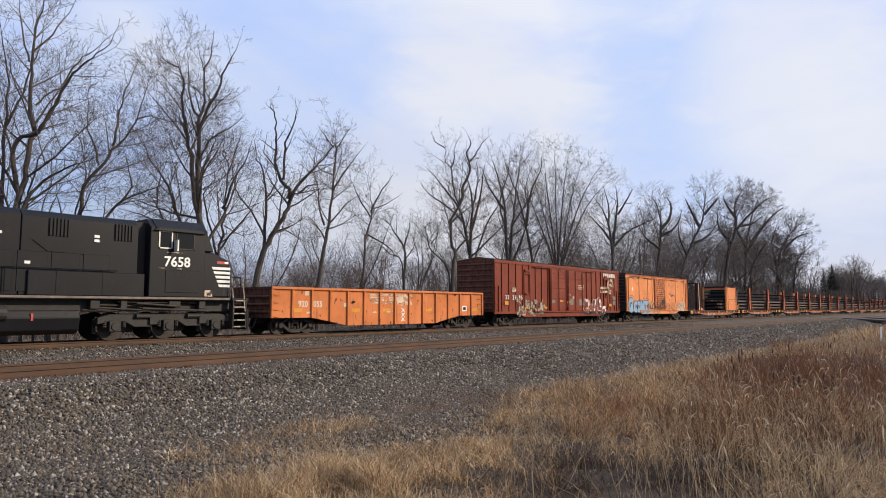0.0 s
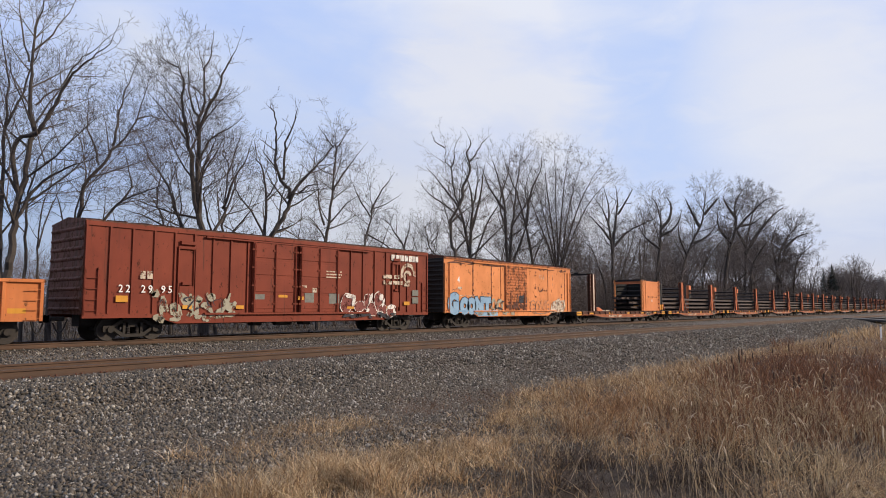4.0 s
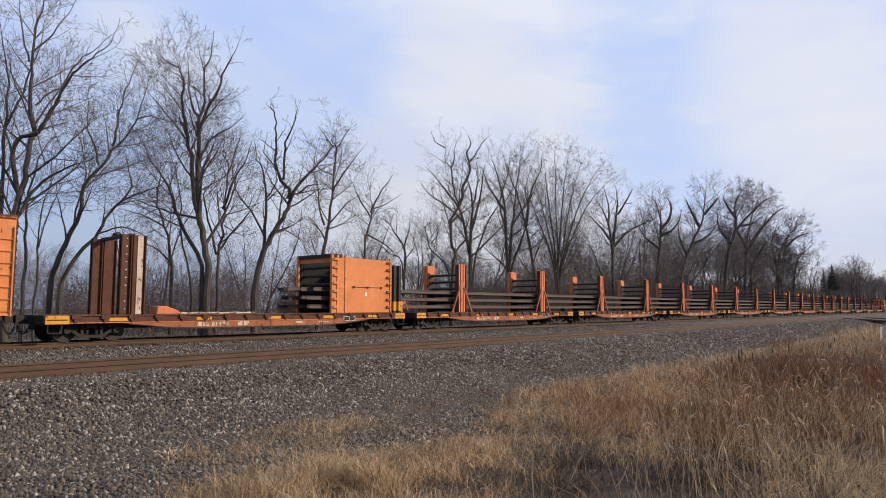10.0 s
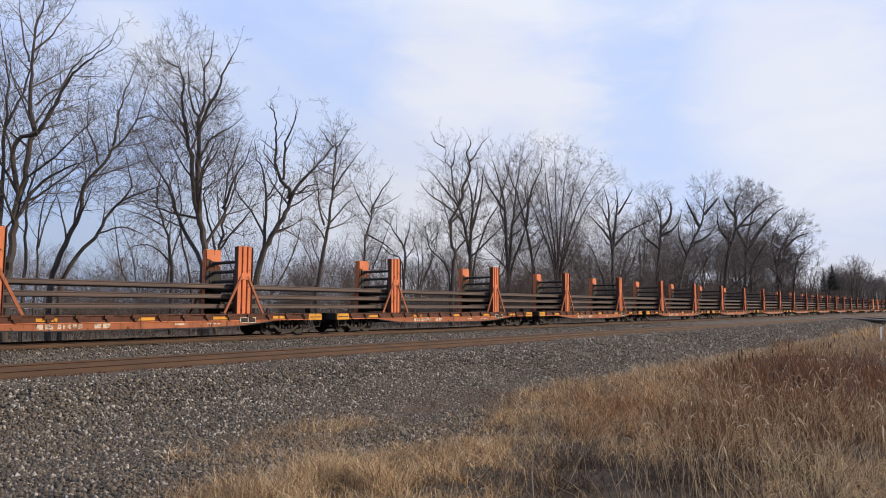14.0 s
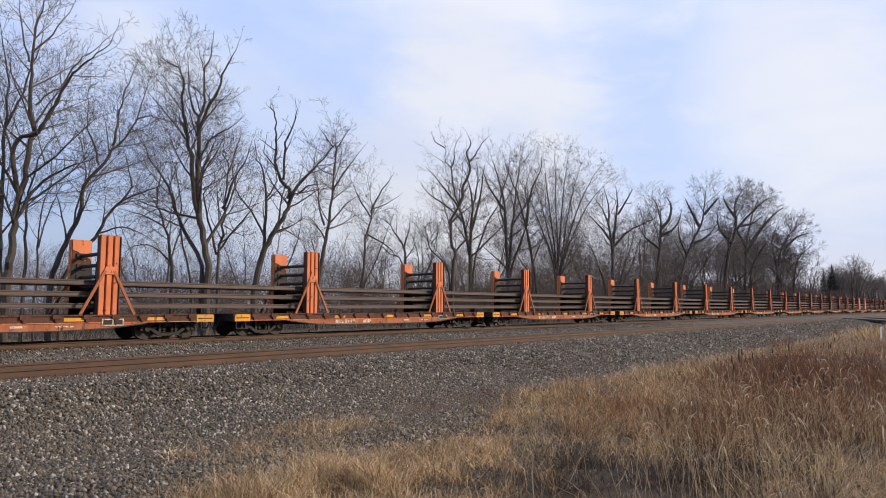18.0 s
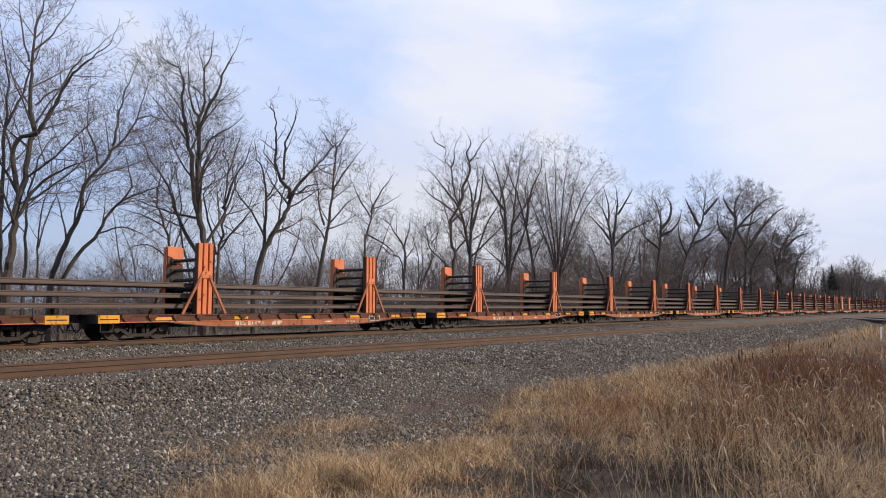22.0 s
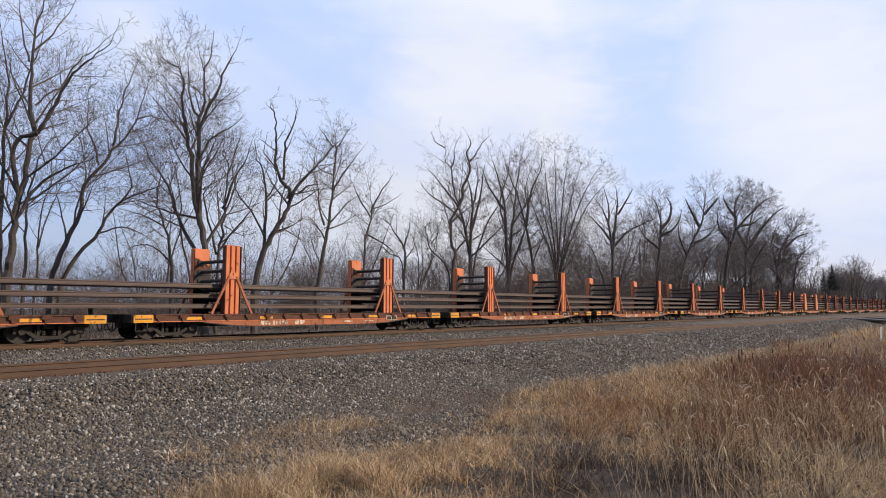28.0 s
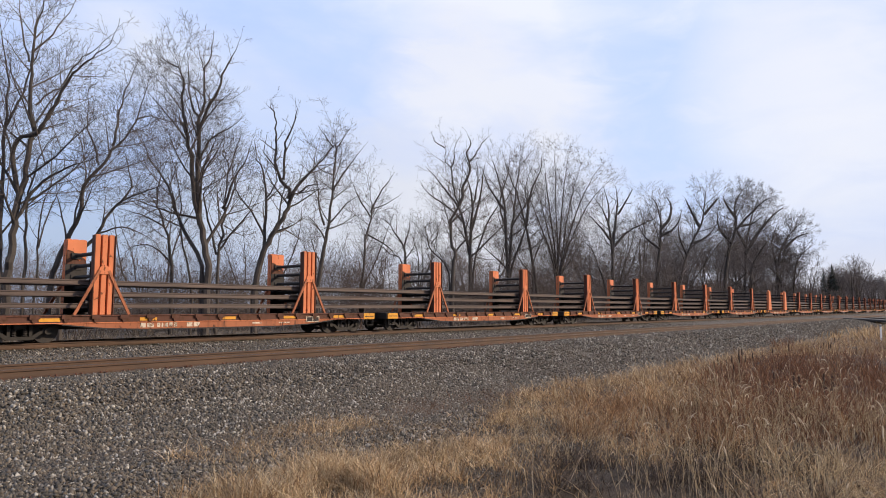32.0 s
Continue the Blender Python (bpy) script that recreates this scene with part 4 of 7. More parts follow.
def stand(car, x, wide=False):
    """A rail stand: two orange posts of three channels with braces, and roller beams between them."""
    for s in (-1, 1):
        y = s * 1.22
        bm = bmesh.new()
        if wide:
            prism(bm, [(x - 0.95, 0.97), (x + 0.75, 0.97), (x + 0.38, 3.8), (x - 0.38, 3.8)], y - 0.13, y + 0.13)
            part("post", bm, ORANGE, car, "wide tapered orange anchor post", 0.02)
            continue
        box(bm, x - 0.36, x + 0.36, y - s * 0.02 - 0.05, y - s * 0.02 + 0.05, 0.98, 3.92)
        post = part("post", bm, RUST_PLATE, car, "orange stand post on a rusty back plate", 0.008)
        # dark flanges put the shade of the post's unlit side into colour
        for k in (-1, 1):
            bm = bmesh.new()
            box(bm, x + k * 0.372 - 0.014, x + k * 0.372 + 0.014, y + s * 0.09 - 0.13, y + s * 0.09 + 0.13, 0.985, 3.93)
            part("side_flange", bm, ORANGE if s > 0 and k < 0 else RUST_PLATE, post, "side flange, dark ones carrying the unlit side's shade")
        for k in (-1, 0, 1):
            bm = bmesh.new()
            xx = x + k * 0.255
            box(bm, xx - 0.092, xx + 0.092, y + s * 0.09 - 0.08, y + s * 0.09 + 0.08, 0.985, 3.96)
            part("channel", bm, ORANGE, post, "", 0.012)
        for k in (-1, 1):
            bm = bmesh.new()
            bar(bm, (x + k * 0.16, y + s * 0.19, 2.62), (x + k * 0.98, y + s * 0.19, 0.99), 0.06, 0.10)
            part("brace", bm, SILL_ORANGE, post, "rust-brown raking brace")
        bm = bmesh.new()
        prism(bm, [(x - 0.22, 2.48), (x + 0.22, 2.48), (x + 0.17, 2.74), (x + 0.05, 2.82), (x - 0.05, 2.82), (x - 0.17, 2.74)], y + s * 0.165, y + s * 0.21)
        part("gusset", bm, ORANGE, post, "", 0.01)
        bm = bmesh.new()
        for k in range(9):
            tube(bm, (x - 0.37, y + s * 0.06, 1.2 + 0.3 * k), (x - 0.40, y + s * 0.06, 1.2 + 0.3 * k), 0.025, 6)
        part("bolt", bm, DIRTY_STEEL, post)
    for z in TIERS:
        bm = bmesh.new()
        tube(bm, (x, -1.2, z), (x, 1.2, z), 0.075, 8)
        roller = part("roller_beam", bm, DIRTY_STEEL, car, "dark steel roller beam")
    for s in (-1, 1):
        bm = bmesh.new()
        box(bm, x - 0.40, x + 0.40, s * 1.13 - 0.012, s * 1.13 + 0.012, 0.99, 2.95)
        part("guide_plate", bm, DIRTY_STEEL, car, "dark guide plate on the post's inner face")
        bm = bmesh.new()
        prism(bm, [(x - 0.36, 3.52), (x - 0.12, 3.46), (x - 0.04, 3.22), (x + 0.12, 3.10), (x + 0.24, 3.24), (x + 0.36, 3.12), (x + 0.36, 3.93), (x - 0.36, 3.93)], s * 1.138 - 0.014, s * 1.138 + 0.014)
        part("cap_plate", bm, ORANGE, car, "orange inner plate at the top of the post", 0.004)
        bm = bmesh.new()
        for z in TIERS[3:]:
            box(bm, x - 0.20, x + 0.20, s * 1.12 - 0.04, s * 1.12 + 0.04, z - 0.13, z + 0.10)
        part("bearing_block", bm, DIRTY_STEEL, car, "dark roller bearing blocks")


def make_flats():
    base = flatcar()
    lead = copy_thing(base, Matrix())
    stand(base, -4.8)
    stand(base, 4.8)
    odd = copy_thing(lead, Matrix())
    tagged(odd, "rusty orange flatcar with wide tapered anchor posts", "flatcar", "welded-rail flatcars")
    stand(odd, -4.8, True)
    stand(odd, 4.8, True)
    place_car(base, 100.77)
    for k in range(1, 21):
        if k == 11:
            place_car(odd, 100.77 + 19.2 * k)
        else:
            place_car(copy_thing(base, Matrix()), 100.77 + 19.2 * k)
    return lead


def lead_flat(car):
    """The first flatcar: a tall open gate near one end, a panelled shed that holds the rail ends at the other."""
    tagged(car, "orange flatcar with open steel gate and panelled rail shed", "flatcar", "welded-rail flatcars")
    RUST_POST = RUST_PLATE
    CREAM_PLATE = painted("pale_primer", (0.52, 0.40, 0.32), rust=0.36, grime=0.4)
    for s in (-1, 1):
        y = s * 1.27
        for x, w in ((-6.35, 0.20), (-5.85, 0.26)):
            bm = bmesh.new()
            box(bm, x - w, x + w, y - 0.05, y + 0.05, 0.98, 4.05)
            for q in (-1, 1):
                box(bm, x + q * (w - 0.02) - 0.02, x + q * (w - 0.02) + 0.02, y - 0.14, y + 0.14, 0.98, 4.05)
            post = part("gate_post", bm, RUST_PLATE if x < -6 else RUST_POST, car, "rust-streaked steel gate post", 0.01)
            if x > -6:
                bm = bmesh.new()
                box(bm, x - 0.06, x + 0.16, y + s * 0.06 - 0.012, y + s * 0.06 + 0.012, 1.0, 4.02)
                part("face_plate", bm, CREAM_PLATE, post, "pale primer-coloured bolted plate")
            bm = bmesh.new()
            for k in range(10):
                tube(bm, (x + 0.02, y + s * 0.05, 1.2 + 0.3 * k), (x + 0.02, y + s * 0.075, 1.2 + 0.3 * k), 0.03, 6)
            part("bolt", bm, CREAM, post)
    bm = bmesh.new()
    box(bm, -6.2, -6.02, -1.3, 1.3, 3.98, 4.1)
    tube(bm, (-6.1, -0.1, 4.17), (-6.1, 0.3, 4.17), 0.09, 8)
    part("gate_beam", bm, DIRTY_STEEL, car)
    bm = bmesh.new()
    prism(bm, [(-5.0, 0.985), (-3.9, 0.985), (-4.1, 1.15), (-4.6, 1.32), (-4.95, 1.30)], -1.2, -0.6)
    part("winch_cover", bm, ORANGE, car, "orange sheet-metal cover", 0.03)
    bm = bmesh.new()
    for k in range(4):
        bar(bm, (-3.2 + k * 0.9, 0.3, 1.02), (-2.1 + k * 0.9, 0.45, 1.04), 0.2, 0.06)
    part("dunnage", bm, CREAM, car, "pale timber lying on the deck")
    x0, x1, top = 3.9, 8.0, 3.86
    for s in (-1, 1):
        y = s * 1.34
        bm = bmesh.new()
        box(bm, x0, x1, y - 0.03, y + 0.03, 1.0, top - 0.04)
        panel = part("shed_panel", bm, SHED_ORANGE, car, "flat bright orange steel panel", 0.01)
        # near-black lining carries the shade inside the shed
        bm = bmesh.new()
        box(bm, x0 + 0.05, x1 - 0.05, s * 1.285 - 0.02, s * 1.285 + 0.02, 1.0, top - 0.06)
        part("lining", bm, SHED_SHADE, car, "near-black inner lining, the shed's shade in its colour")
        for xx in (x0, x0 + 0.35, x0 + 0.88, x1 + 0.06):
            bm = bmesh.new()
            box(bm, xx - 0.06, xx + 0.06, y - 0.07, y + 0.07, 0.99, top + 0.06)
            part("shed_post", bm, BOX_ORANGE, car, "", 0.01)
        for xx in (x0 + 0.16, x1 - 0.12):
            for k in range(7):
                bm = bmesh.new()
                z = 1.25 + k * 0.4
                prism(bm, [(xx - 0.16, z), (xx + 0.16, z), (xx + 0.05, z + 0.11), (xx - 0.10, z + 0.11)], y + s * 0.04, y + s * 0.15)
                part("clip", bm, SILL_ORANGE if xx > 6 else BOX_ORANGE, panel)
        bm = bmesh.new()
        for k in range(8):
            box(bm, x0 + 0.38, x0 + 0.86, y + s * 0.03 - 0.02, y + s * 0.03 + 0.02, 1.15 + 0.36 * k, 1.18 + 0.36 * k)
        part("ladder", bm, BOX_ORANGE, car)
        bm = bmesh.new()
        tube(bm, (x0 + 1.4, y + s * 0.05, 2.32), (x1 - 0.6, y + s * 0.05, 2.32), 0.014, 6)
        for k in range(3):
            box(bm, x0 + 1.38 + k * 1.0, x0 + 1.48 + k * 1.0, y + s * 0.06 - 0.03, y + s * 0.06 + 0.03, 2.27, 2.37)
        part("latch_rod", bm, RUST_PLATE, panel)
        bm = bmesh.new()
        box(bm, x0 + 2.25, x0 + 2.38, y + s * 0.04 - 0.006, y + s * 0.04 + 0.006, 1.85, 2.05)
        part("marking", bm, PLAIN_WHITE, panel)
        for xx in (x1 + 0.45, x1 + 0.85):
            bm = bmesh.new()
            box(bm, xx - 0.1, xx + 0.1, s * 1.25 - 0.1, s * 1.25 + 0.1, 0.99, 3.6)
            post = part("end_post", bm, DIRTY_STEEL, car, "dark rusty post with yellow foot", 0.01)
            bm = bmesh.new()
            box(bm, xx - 0.105, xx + 0.105, s * 1.25 - 0.105, s * 1.25 + 0.105, 1.1, 1.6)
            part("foot_band", bm, YELLOW, post)
    bm = bmesh.new()
    box(bm, x0 - 0.05, x0 + 0.6, -1.4, 1.4, top - 0.08, top + 0.10)
    part("shed_beam", bm, DIRTY_STEEL, car)
    bm = bmesh.new()
    box(bm, x0 + 0.02, x0 + 0.1, -1.25, 1.25, top - 0.32, top - 0.08)
    part("warning_board", bm, ORANGE, car)
    # bulkhead in the same near-black, shade put into its colour
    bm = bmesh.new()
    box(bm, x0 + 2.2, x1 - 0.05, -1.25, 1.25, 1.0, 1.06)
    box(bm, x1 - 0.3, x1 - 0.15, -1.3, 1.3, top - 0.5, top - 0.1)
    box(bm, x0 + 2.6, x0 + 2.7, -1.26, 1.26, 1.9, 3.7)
    part("bulkhead", bm, SHED_SHADE, car, "near-black bulkhead, the shed's inner shade in its colour")
    for z in TIERS:
        bm = bmesh.new()
        tube(bm, (x0 + 0.3, -1.3, z), (x0 + 0.3, 1.3, z), 0.075, 8)
        part("roller_beam", bm, DIRTY_STEEL, car)
    # the small orange hand winch by the end
    bm = bmesh.new()
    box(bm, 8.98, 9.25, -1.2, -0.85, 0.985, 1.3)
    bar(bm, (9.0, -1.25, 1.3), (9.35, -1.25, 1.62), 0.08, 0.08)
    bar(bm, (9.35, -1.25, 1.62), (9.6, -1.25, 1.1), 0.08, 0.08)
    tube(bm, (9.1, -1.28, 1.5), (9.1, -1.0, 1.5), 0.14, 10)
    part("winch", bm, ORANGE, car, "small orange hand winch", 0.02)
    return place_car(car, 81.57)


def rail_strings():
    """Long welded rails lying on three tiers of rollers, each rail one thing."""
    rng = random.Random(9)
    bm = bmesh.new()
    prism(bm, [(a * 0.95, b + 0.185) for a, b in RAIL_PROFILE], 0, 400, "x")
    me = bpy.data.meshes.new("welded_rail")
    bm.to_mesh(me)
    bm.free()
    me.materials.append(LOAD_RAIL)
    for k, z in enumerate(TIERS[:3]):
        for j in range(8):
            ob = tagged(new("welded_rail", me), "dark brown new rail resting on roller beams", "rail", "welded rails on the train")
            x = 81.57 + 3.9 - rng.uniform(0.5, 1.9)
            y = -0.98 + j * 0.28
            ob.matrix_basis = pose(x, FAR_TRACK + y, z + 0.076)
            TRAIN.append((ob, x))


def locomotive():
    car = thing("diesel_locomotive", "black diesel locomotive with white numbers and cab", "locomotive")
    F = 11.15  # half length; the cab is at the +x end
    # walkway frame
    bm = bmesh.new()
    box(bm, -F + 0.3, F - 1.15, -1.5, 1.5, 1.55, 1.68)
    part("walkway", bm, BLACK, car, "", 0.01)
    bm = bmesh.new()
    box(bm, -F + 0.3, F - 1.2, -1.525, -1.50, 1.585, 1.665)
    part("sill_stripe", bm, DUSTY, car, "dirty white reflective sill stripe")
    bm = bmesh.new()
    box(bm, -F + 0.3, F - 1.0, -1.1, 1.1, 1.1, 1.55)
    part("underframe", bm, LOCO_TRUCK, car)
    # long hood in sections
    spans = [(-F + 1.2, -7.0, 4.65, 1.45), (-7.0, -2.0, 4.5, 1.0), (-2.0, 1.95, 4.66, 1.36), (1.95, 6.0, 4.64, 1.36)]
    hoods = []
    for a, b, top, w in spans:
        bm = bmesh.new()
        prism(bm, [(-w, 1.68), (-w, top - 0.22), (-w + 0.25, top), (w - 0.25, top), (w, top - 0.22), (w, 1.68)], a + 0.01, b - 0.01, "x")
        hoods.append(part("hood", bm, BLACK, car, "black hood section", 0.02))
    # doors, louvres and rails on the hood side toward the viewer and the other side
    for s in (-1, 1):
        for k in range(11):
            x = -6.6 + k * 1.06
            bm = bmesh.new()
            w = 1.0 if x < -2.2 else 1.36
            box(bm, x, x + 0.94, s * w - 0.02, s * w + 0.02, 1.8, 3.2)
            part("hood_door", bm, BLACK, hoods[1] if x < -2.2 else hoods[2], "", 0.012)
        for x in (3.15, 5.42):
            bm = bmesh.new()
            box(bm, x - 0.34, x + 0.34, s * 1.36 - 0.015, s * 1.36 + 0.015, 3.78, 4.40)
            grille = part("grille", bm, DIRTY_STEEL, hoods[3], "dark intake louvre")
            for k in range(6):
                bm = bmesh.new()
                xx = x - 0.30 + k * 0.12
                box(bm, xx - 0.02, xx + 0.02, s * 1.39 - 0.03, s * 1.39 + 0.03, 3.78, 4.40)
                part("louvre", bm, BLACK, grille)
        bm = bmesh.new()
        prism(bm, [(2.3, 3.60), (4.6, 3.52), (4.1, 3.18), (2.8, 3.22)], s * 1.37 - 0.02, s * 1.37 + 0.02)
        part("panel", bm, BLACK, hoods[3])
        bm = bmesh.new()
        tube(bm, (-F + 1.4, s * 1.46, 2.62), (5.2, s * 1.46, 2.62), 0.018, 6)
        for k in range(10):
            x = -F + 1.6 + k * 1.58
            tube(bm, (x, s * 1.46, 1.68), (x, s * 1.46, 2.62), 0.018, 6)
        part("handrail", bm, BLACK, car)
        bm = bmesh.new()
        box(bm, 2.2, 6.24, s * 1.42 - 0.05, s * 1.42 + 0.05, 1.68, 2.55)
        part("side_panel", bm, BLACK, hoods[3], "lower black air-intake casing", 0.02)
    # cab
    cx0, cx1, w = 6.4, 8.75, 1.50
    bm = bmesh.new()
    prism(bm, [(-w, 1.68), (-w, 4.42), (-w + 0.42, 4.76), (w - 0.42, 4.76), (w, 4.42), (w, 1.68)], cx0, cx1, "x")
    cab = part("cab", bm, BLACK, car, "black wide-nose crew cab", 0.02)
    bm = bmesh.new()
    box(bm, 6.0, cx0, -1.05, 1.05, 1.68, 4.6)
    part("cab_doorway", bm, DIRTY_STEEL, car, "dark recess behind the cab")
    bm = bmesh.new()
    prism(bm, [(-w - 0.10, 4.32), (-w - 0.02, 4.44), (-w + 0.40, 4.80), (w - 0.40, 4.80), (w + 0.02, 4.44), (w + 0.10, 4.32), (w, 4.36), (-w, 4.36)], cx0 + 0.2, cx1 + 0.05, "x")
    part("roof", bm, BLACK, cab, "", 0.01)
    for s in (-1, 1):
        for a, b in ((6.78, 7.25), (7.5, 8.2)):
            bm = bmesh.new()
            box(bm, a, b, s * w - 0.012, s * w + 0.012, 3.64, 4.26)
            win = part("window", bm, GLASS, cab, "dark cab window")
            bm = bmesh.new()
            for f in ((a - 0.05, a, 3.59, 4.31), (b, b + 0.05, 3.59, 4.31), (a - 0.05, b + 0.05, 3.59, 3.64), (a - 0.05, b + 0.05, 4.26, 4.31)):
                box(bm, f[0], f[1], s * w - 0.025, s * w + 0.025, f[2], f[3])
            part("window_frame", bm, SILVER if a < 7.3 else LOCO_TRUCK, win)
        bm = bmesh.new()
        box(bm, 7.36, 7.42, s * (w + 0.16) - 0.14, s * (w + 0.16) + 0.14, 3.5, 3.95)
        part("mirror", bm, SILVER, cab)
        bm = bmesh.new()
        box(bm, 7.05, 8.5, s * w - 0.02, s * w + 0.02, 1.85, 2.75)
        part("panel", bm, BLACK, cab, "", 0.012)
        bm = bmesh.new()
        prism(bm, [(6.5, 4.30), (8.7, 4.30), (8.5, 4.42), (6.7, 4.42)], s * (w + 0.02) - 0.1, s * (w + 0.02) + 0.12)
        part("visor", bm, BLACK, cab)
    # nose: slopes down to the front
    bm = bmesh.new()
    prism(bm, [(cx1, 1.68), (cx1, 3.72), (9.0, 3.68), (9.98, 3.30), (10.1, 3.18), (10.1, 1.68)], -1.28, 1.28)
    nose = part("nose", bm, BLACK, car, "black sloping nose", 0.06)
    bm = bmesh.new()
    prism(bm, [(cx1, 3.60), (cx1, 4.42), (8.86, 4.42), (9.2, 3.6)], -1.42, 1.42)
    part("windshield_frame", bm, BLACK, cab, "", 0.03)
    for k in range(5):
        z = 2.98 - 0.185 * k
        for s in (-1, 1):
            bm = bmesh.new()
            x0 = 9.2 + 0.08 * k
            prism(bm, [(x0, z), (10.08, z), (10.08, z - 0.11), (x0 + 0.06, z - 0.11)], s * 1.285 - 0.004, s * 1.285 + 0.006)
            part("stripe", bm, PLAIN_WHITE, nose, "white nose stripe")
    bm = bmesh.new()
    box(bm, 9.45, 10.0, -1.296, -1.284, 3.12, 3.23)
    part("plate", bm, RED_LENS, nose, "red and white number board")
    bm = bmesh.new()
    box(bm, 9.8, 9.97, -1.30, -1.29, 3.14, 3.22)
    part("plate", bm, PLAIN_WHITE, nose)
    lettering("number", "7658", 0.56, PLAIN_WHITE, cab, 6.98, -w - 0.006, 2.90, 1.0, "white road number", 0.012)
    for x0, x1, z0, z1, pr in ((6.75, 7.1, 2.80, 2.82, cab), (7.55, 7.72, 2.78, 2.83, cab), (7.1, 7.75, 3.44, 3.47, cab), (8.9, 9.25, 1.72, 1.98, nose)):
        bm = bmesh.new()
        yy = -w if pr is cab else -1.285
        box(bm, x0, x1, yy - 0.008, yy - 0.004 + (0.0 if pr is cab else 0.02), z0, z1)
        part("marking", bm, CREAM, pr)
    for x, z in ((4.35, 3.82), (4.35, 3.66), (1.2, 3.72), (2.1, 2.75)):
        bm = bmesh.new()
        box(bm, x, x + 0.18, -1.385, -1.365, z, z + 0.1)
        part("marking", bm, PLAIN_WHITE, hoods[3])
    # front steps and rails
    for s in (-1, 1):
        bm = bmesh.new()
        for k in range(5):
            box(bm, 10.2, 10.75, s * 1.35 - 0.14, s * 1.35 + 0.14, 0.42 + 0.28 * k, 0.46 + 0.28 * k)
        box(bm, 10.14, 10.18, s * 1.35 - 0.15, s * 1.35 + 0.15, 0.36, 1.68)
        box(bm, 10.77, 10.81, s * 1.35 - 0.15, s * 1.35 + 0.15, 0.36, 1.68)
        steps = part("steps", bm, LOCO_TRUCK, car, "open front steps with pale treads")
        bm = bmesh.new()
        for k in range(5):
            box(bm, 10.2, 10.75, s * 1.50 - 0.005, s * 1.50 + 0.006, 0.41 + 0.28 * k, 0.465 + 0.28 * k)
        part("tread_edge", bm, GREY_SPRAY, steps)
        bm = bmesh.new()
        for x in (10.2, 10.75):
            tube(bm, (x, s * 1.48, 1.1), (x - 0.12, s * 1.44, 2.55), 0.022, 6)
        part("grab_rail", bm, CREAM, car)
    bm = bmesh.new()
    box(bm, 10.1, 10.95, -1.45, 1.45, 1.5, 1.68)
    box(bm, 10.85, 10.97, -1.45, 1.45, 0.3, 1.2)
    part("pilot", bm, BLACK, car, "black end platform and pilot plate", 0.02)
    bm = bmesh.new()
    tube(bm, (10.8, -1.0, 2.6), (10.8, 1.0, 2.6), 0.02, 6)
    for y in (-1.0, -0.35, 0.35, 1.0):
        tube(bm, (10.8, y, 1.68), (10.8, y, 2.6), 0.02, 6)
    part("end_rail", bm, BLACK, car)
    coupler(car, 10.9, 1)
    coupler(car, -10.9, -1)
    # fuel tank and reservoirs
    bm = bmesh.new()
    prism(bm, [(-1.4, 1.15), (-1.5, 0.9), (-1.4, 0.45), (-1.1, 0.3), (1.1, 0.3), (1.4, 0.45), (1.5, 0.9), (1.4, 1.15)], -3.2, 3.95, "x")
    tank = part("fuel_tank", bm, BLACK, car, "grey-black fuel tank", 0.03)
    bm = bmesh.new()
    tube(bm, (-3.0, -1.42, 1.05), (1.6, -1.42, 1.05), 0.26, 14)
    part("air_tank", bm, LOCO_TRUCK, car)
    bm = bmesh.new()
    box(bm, 2.35, 2.42, -1.515, -1.48, 0.8, 1.05)
    part("fuel_gauge", bm, RED_LENS, tank)
    rng = random.Random(2)
    for k in range(9):
        bm = bmesh.new()
        z, x = rng.uniform(1.15, 1.5), 4.0 + rng.uniform(0, 2.5)
        tube(bm, (x, -1.18 - 0.03 * k, z), (x + rng.uniform(1.0, 3.2), -1.18 - 0.03 * k, z - rng.uniform(0, 0.12)), rng.uniform(0.02, 0.045), 8)
        part("pipe", bm, WHEEL_STEEL, car, "dusty air pipe under the walkway")
    for x, w, h in ((4.3, 0.35, 0.3), (5.4, 0.25, 0.34), (7.3, 0.5, 0.22), (8.6, 0.3, 0.3)):
        bm = bmesh.new()
        box(bm, x, x + w, -1.4, -1.12, 1.5 - h, 1.54)
        part("valve_box", bm, LOCO_TRUCK, car, "", 0.02)
    for cx in (7.4, -6.6):
        bm = bmesh.new()
        box(bm, -0.4, 0.4, -1.0, 1.0, 0.6, 1.0)
        tr = part("truck", bm, LOCO_TRUCK, car, "three-axle locomotive truck", 0.02, pose(cx, 0, 0))
        for s in (-1, 1):
            bm = bmesh.new()
            prism(bm, [(-2.75, 0.62), (-2.75, 0.88), (-2.3, 1.0), (2.3, 1.0), (2.75, 0.88), (2.75, 0.62), (2.35, 0.72), (1.75, 0.72), (1.35, 0.5), (0.75, 0.5), (0.35, 0.74), (-0.35, 0.74), (-0.75, 0.5), (-1.35, 0.5), (-1.75, 0.72), (-2.35, 0.72)], s * 1.08, s * 1.22)
            part("side_frame", bm, LOCO_TRUCK, tr, "", 0.02)
            for k in (-2.1, 0.0, 2.1):
                bm = bmesh.new()
                box(bm, k - 0.22, k + 0.22, s * 1.16 - 0.1, s * 1.16 + 0.1, 0.34, 0.78)
                tube(bm, (k, s * 1.2, 0.53), (k, s * 1.3, 0.53), 0.16, 12)
                part("journal_box", bm, LOCO_TRUCK, tr, "", 0.02)
                for q in (-0.36, 0.36):
                    part("spring", coil(k + q, s * 1.15, 0.5, 0.78, 0.09), DIRTY_STEEL, tr)
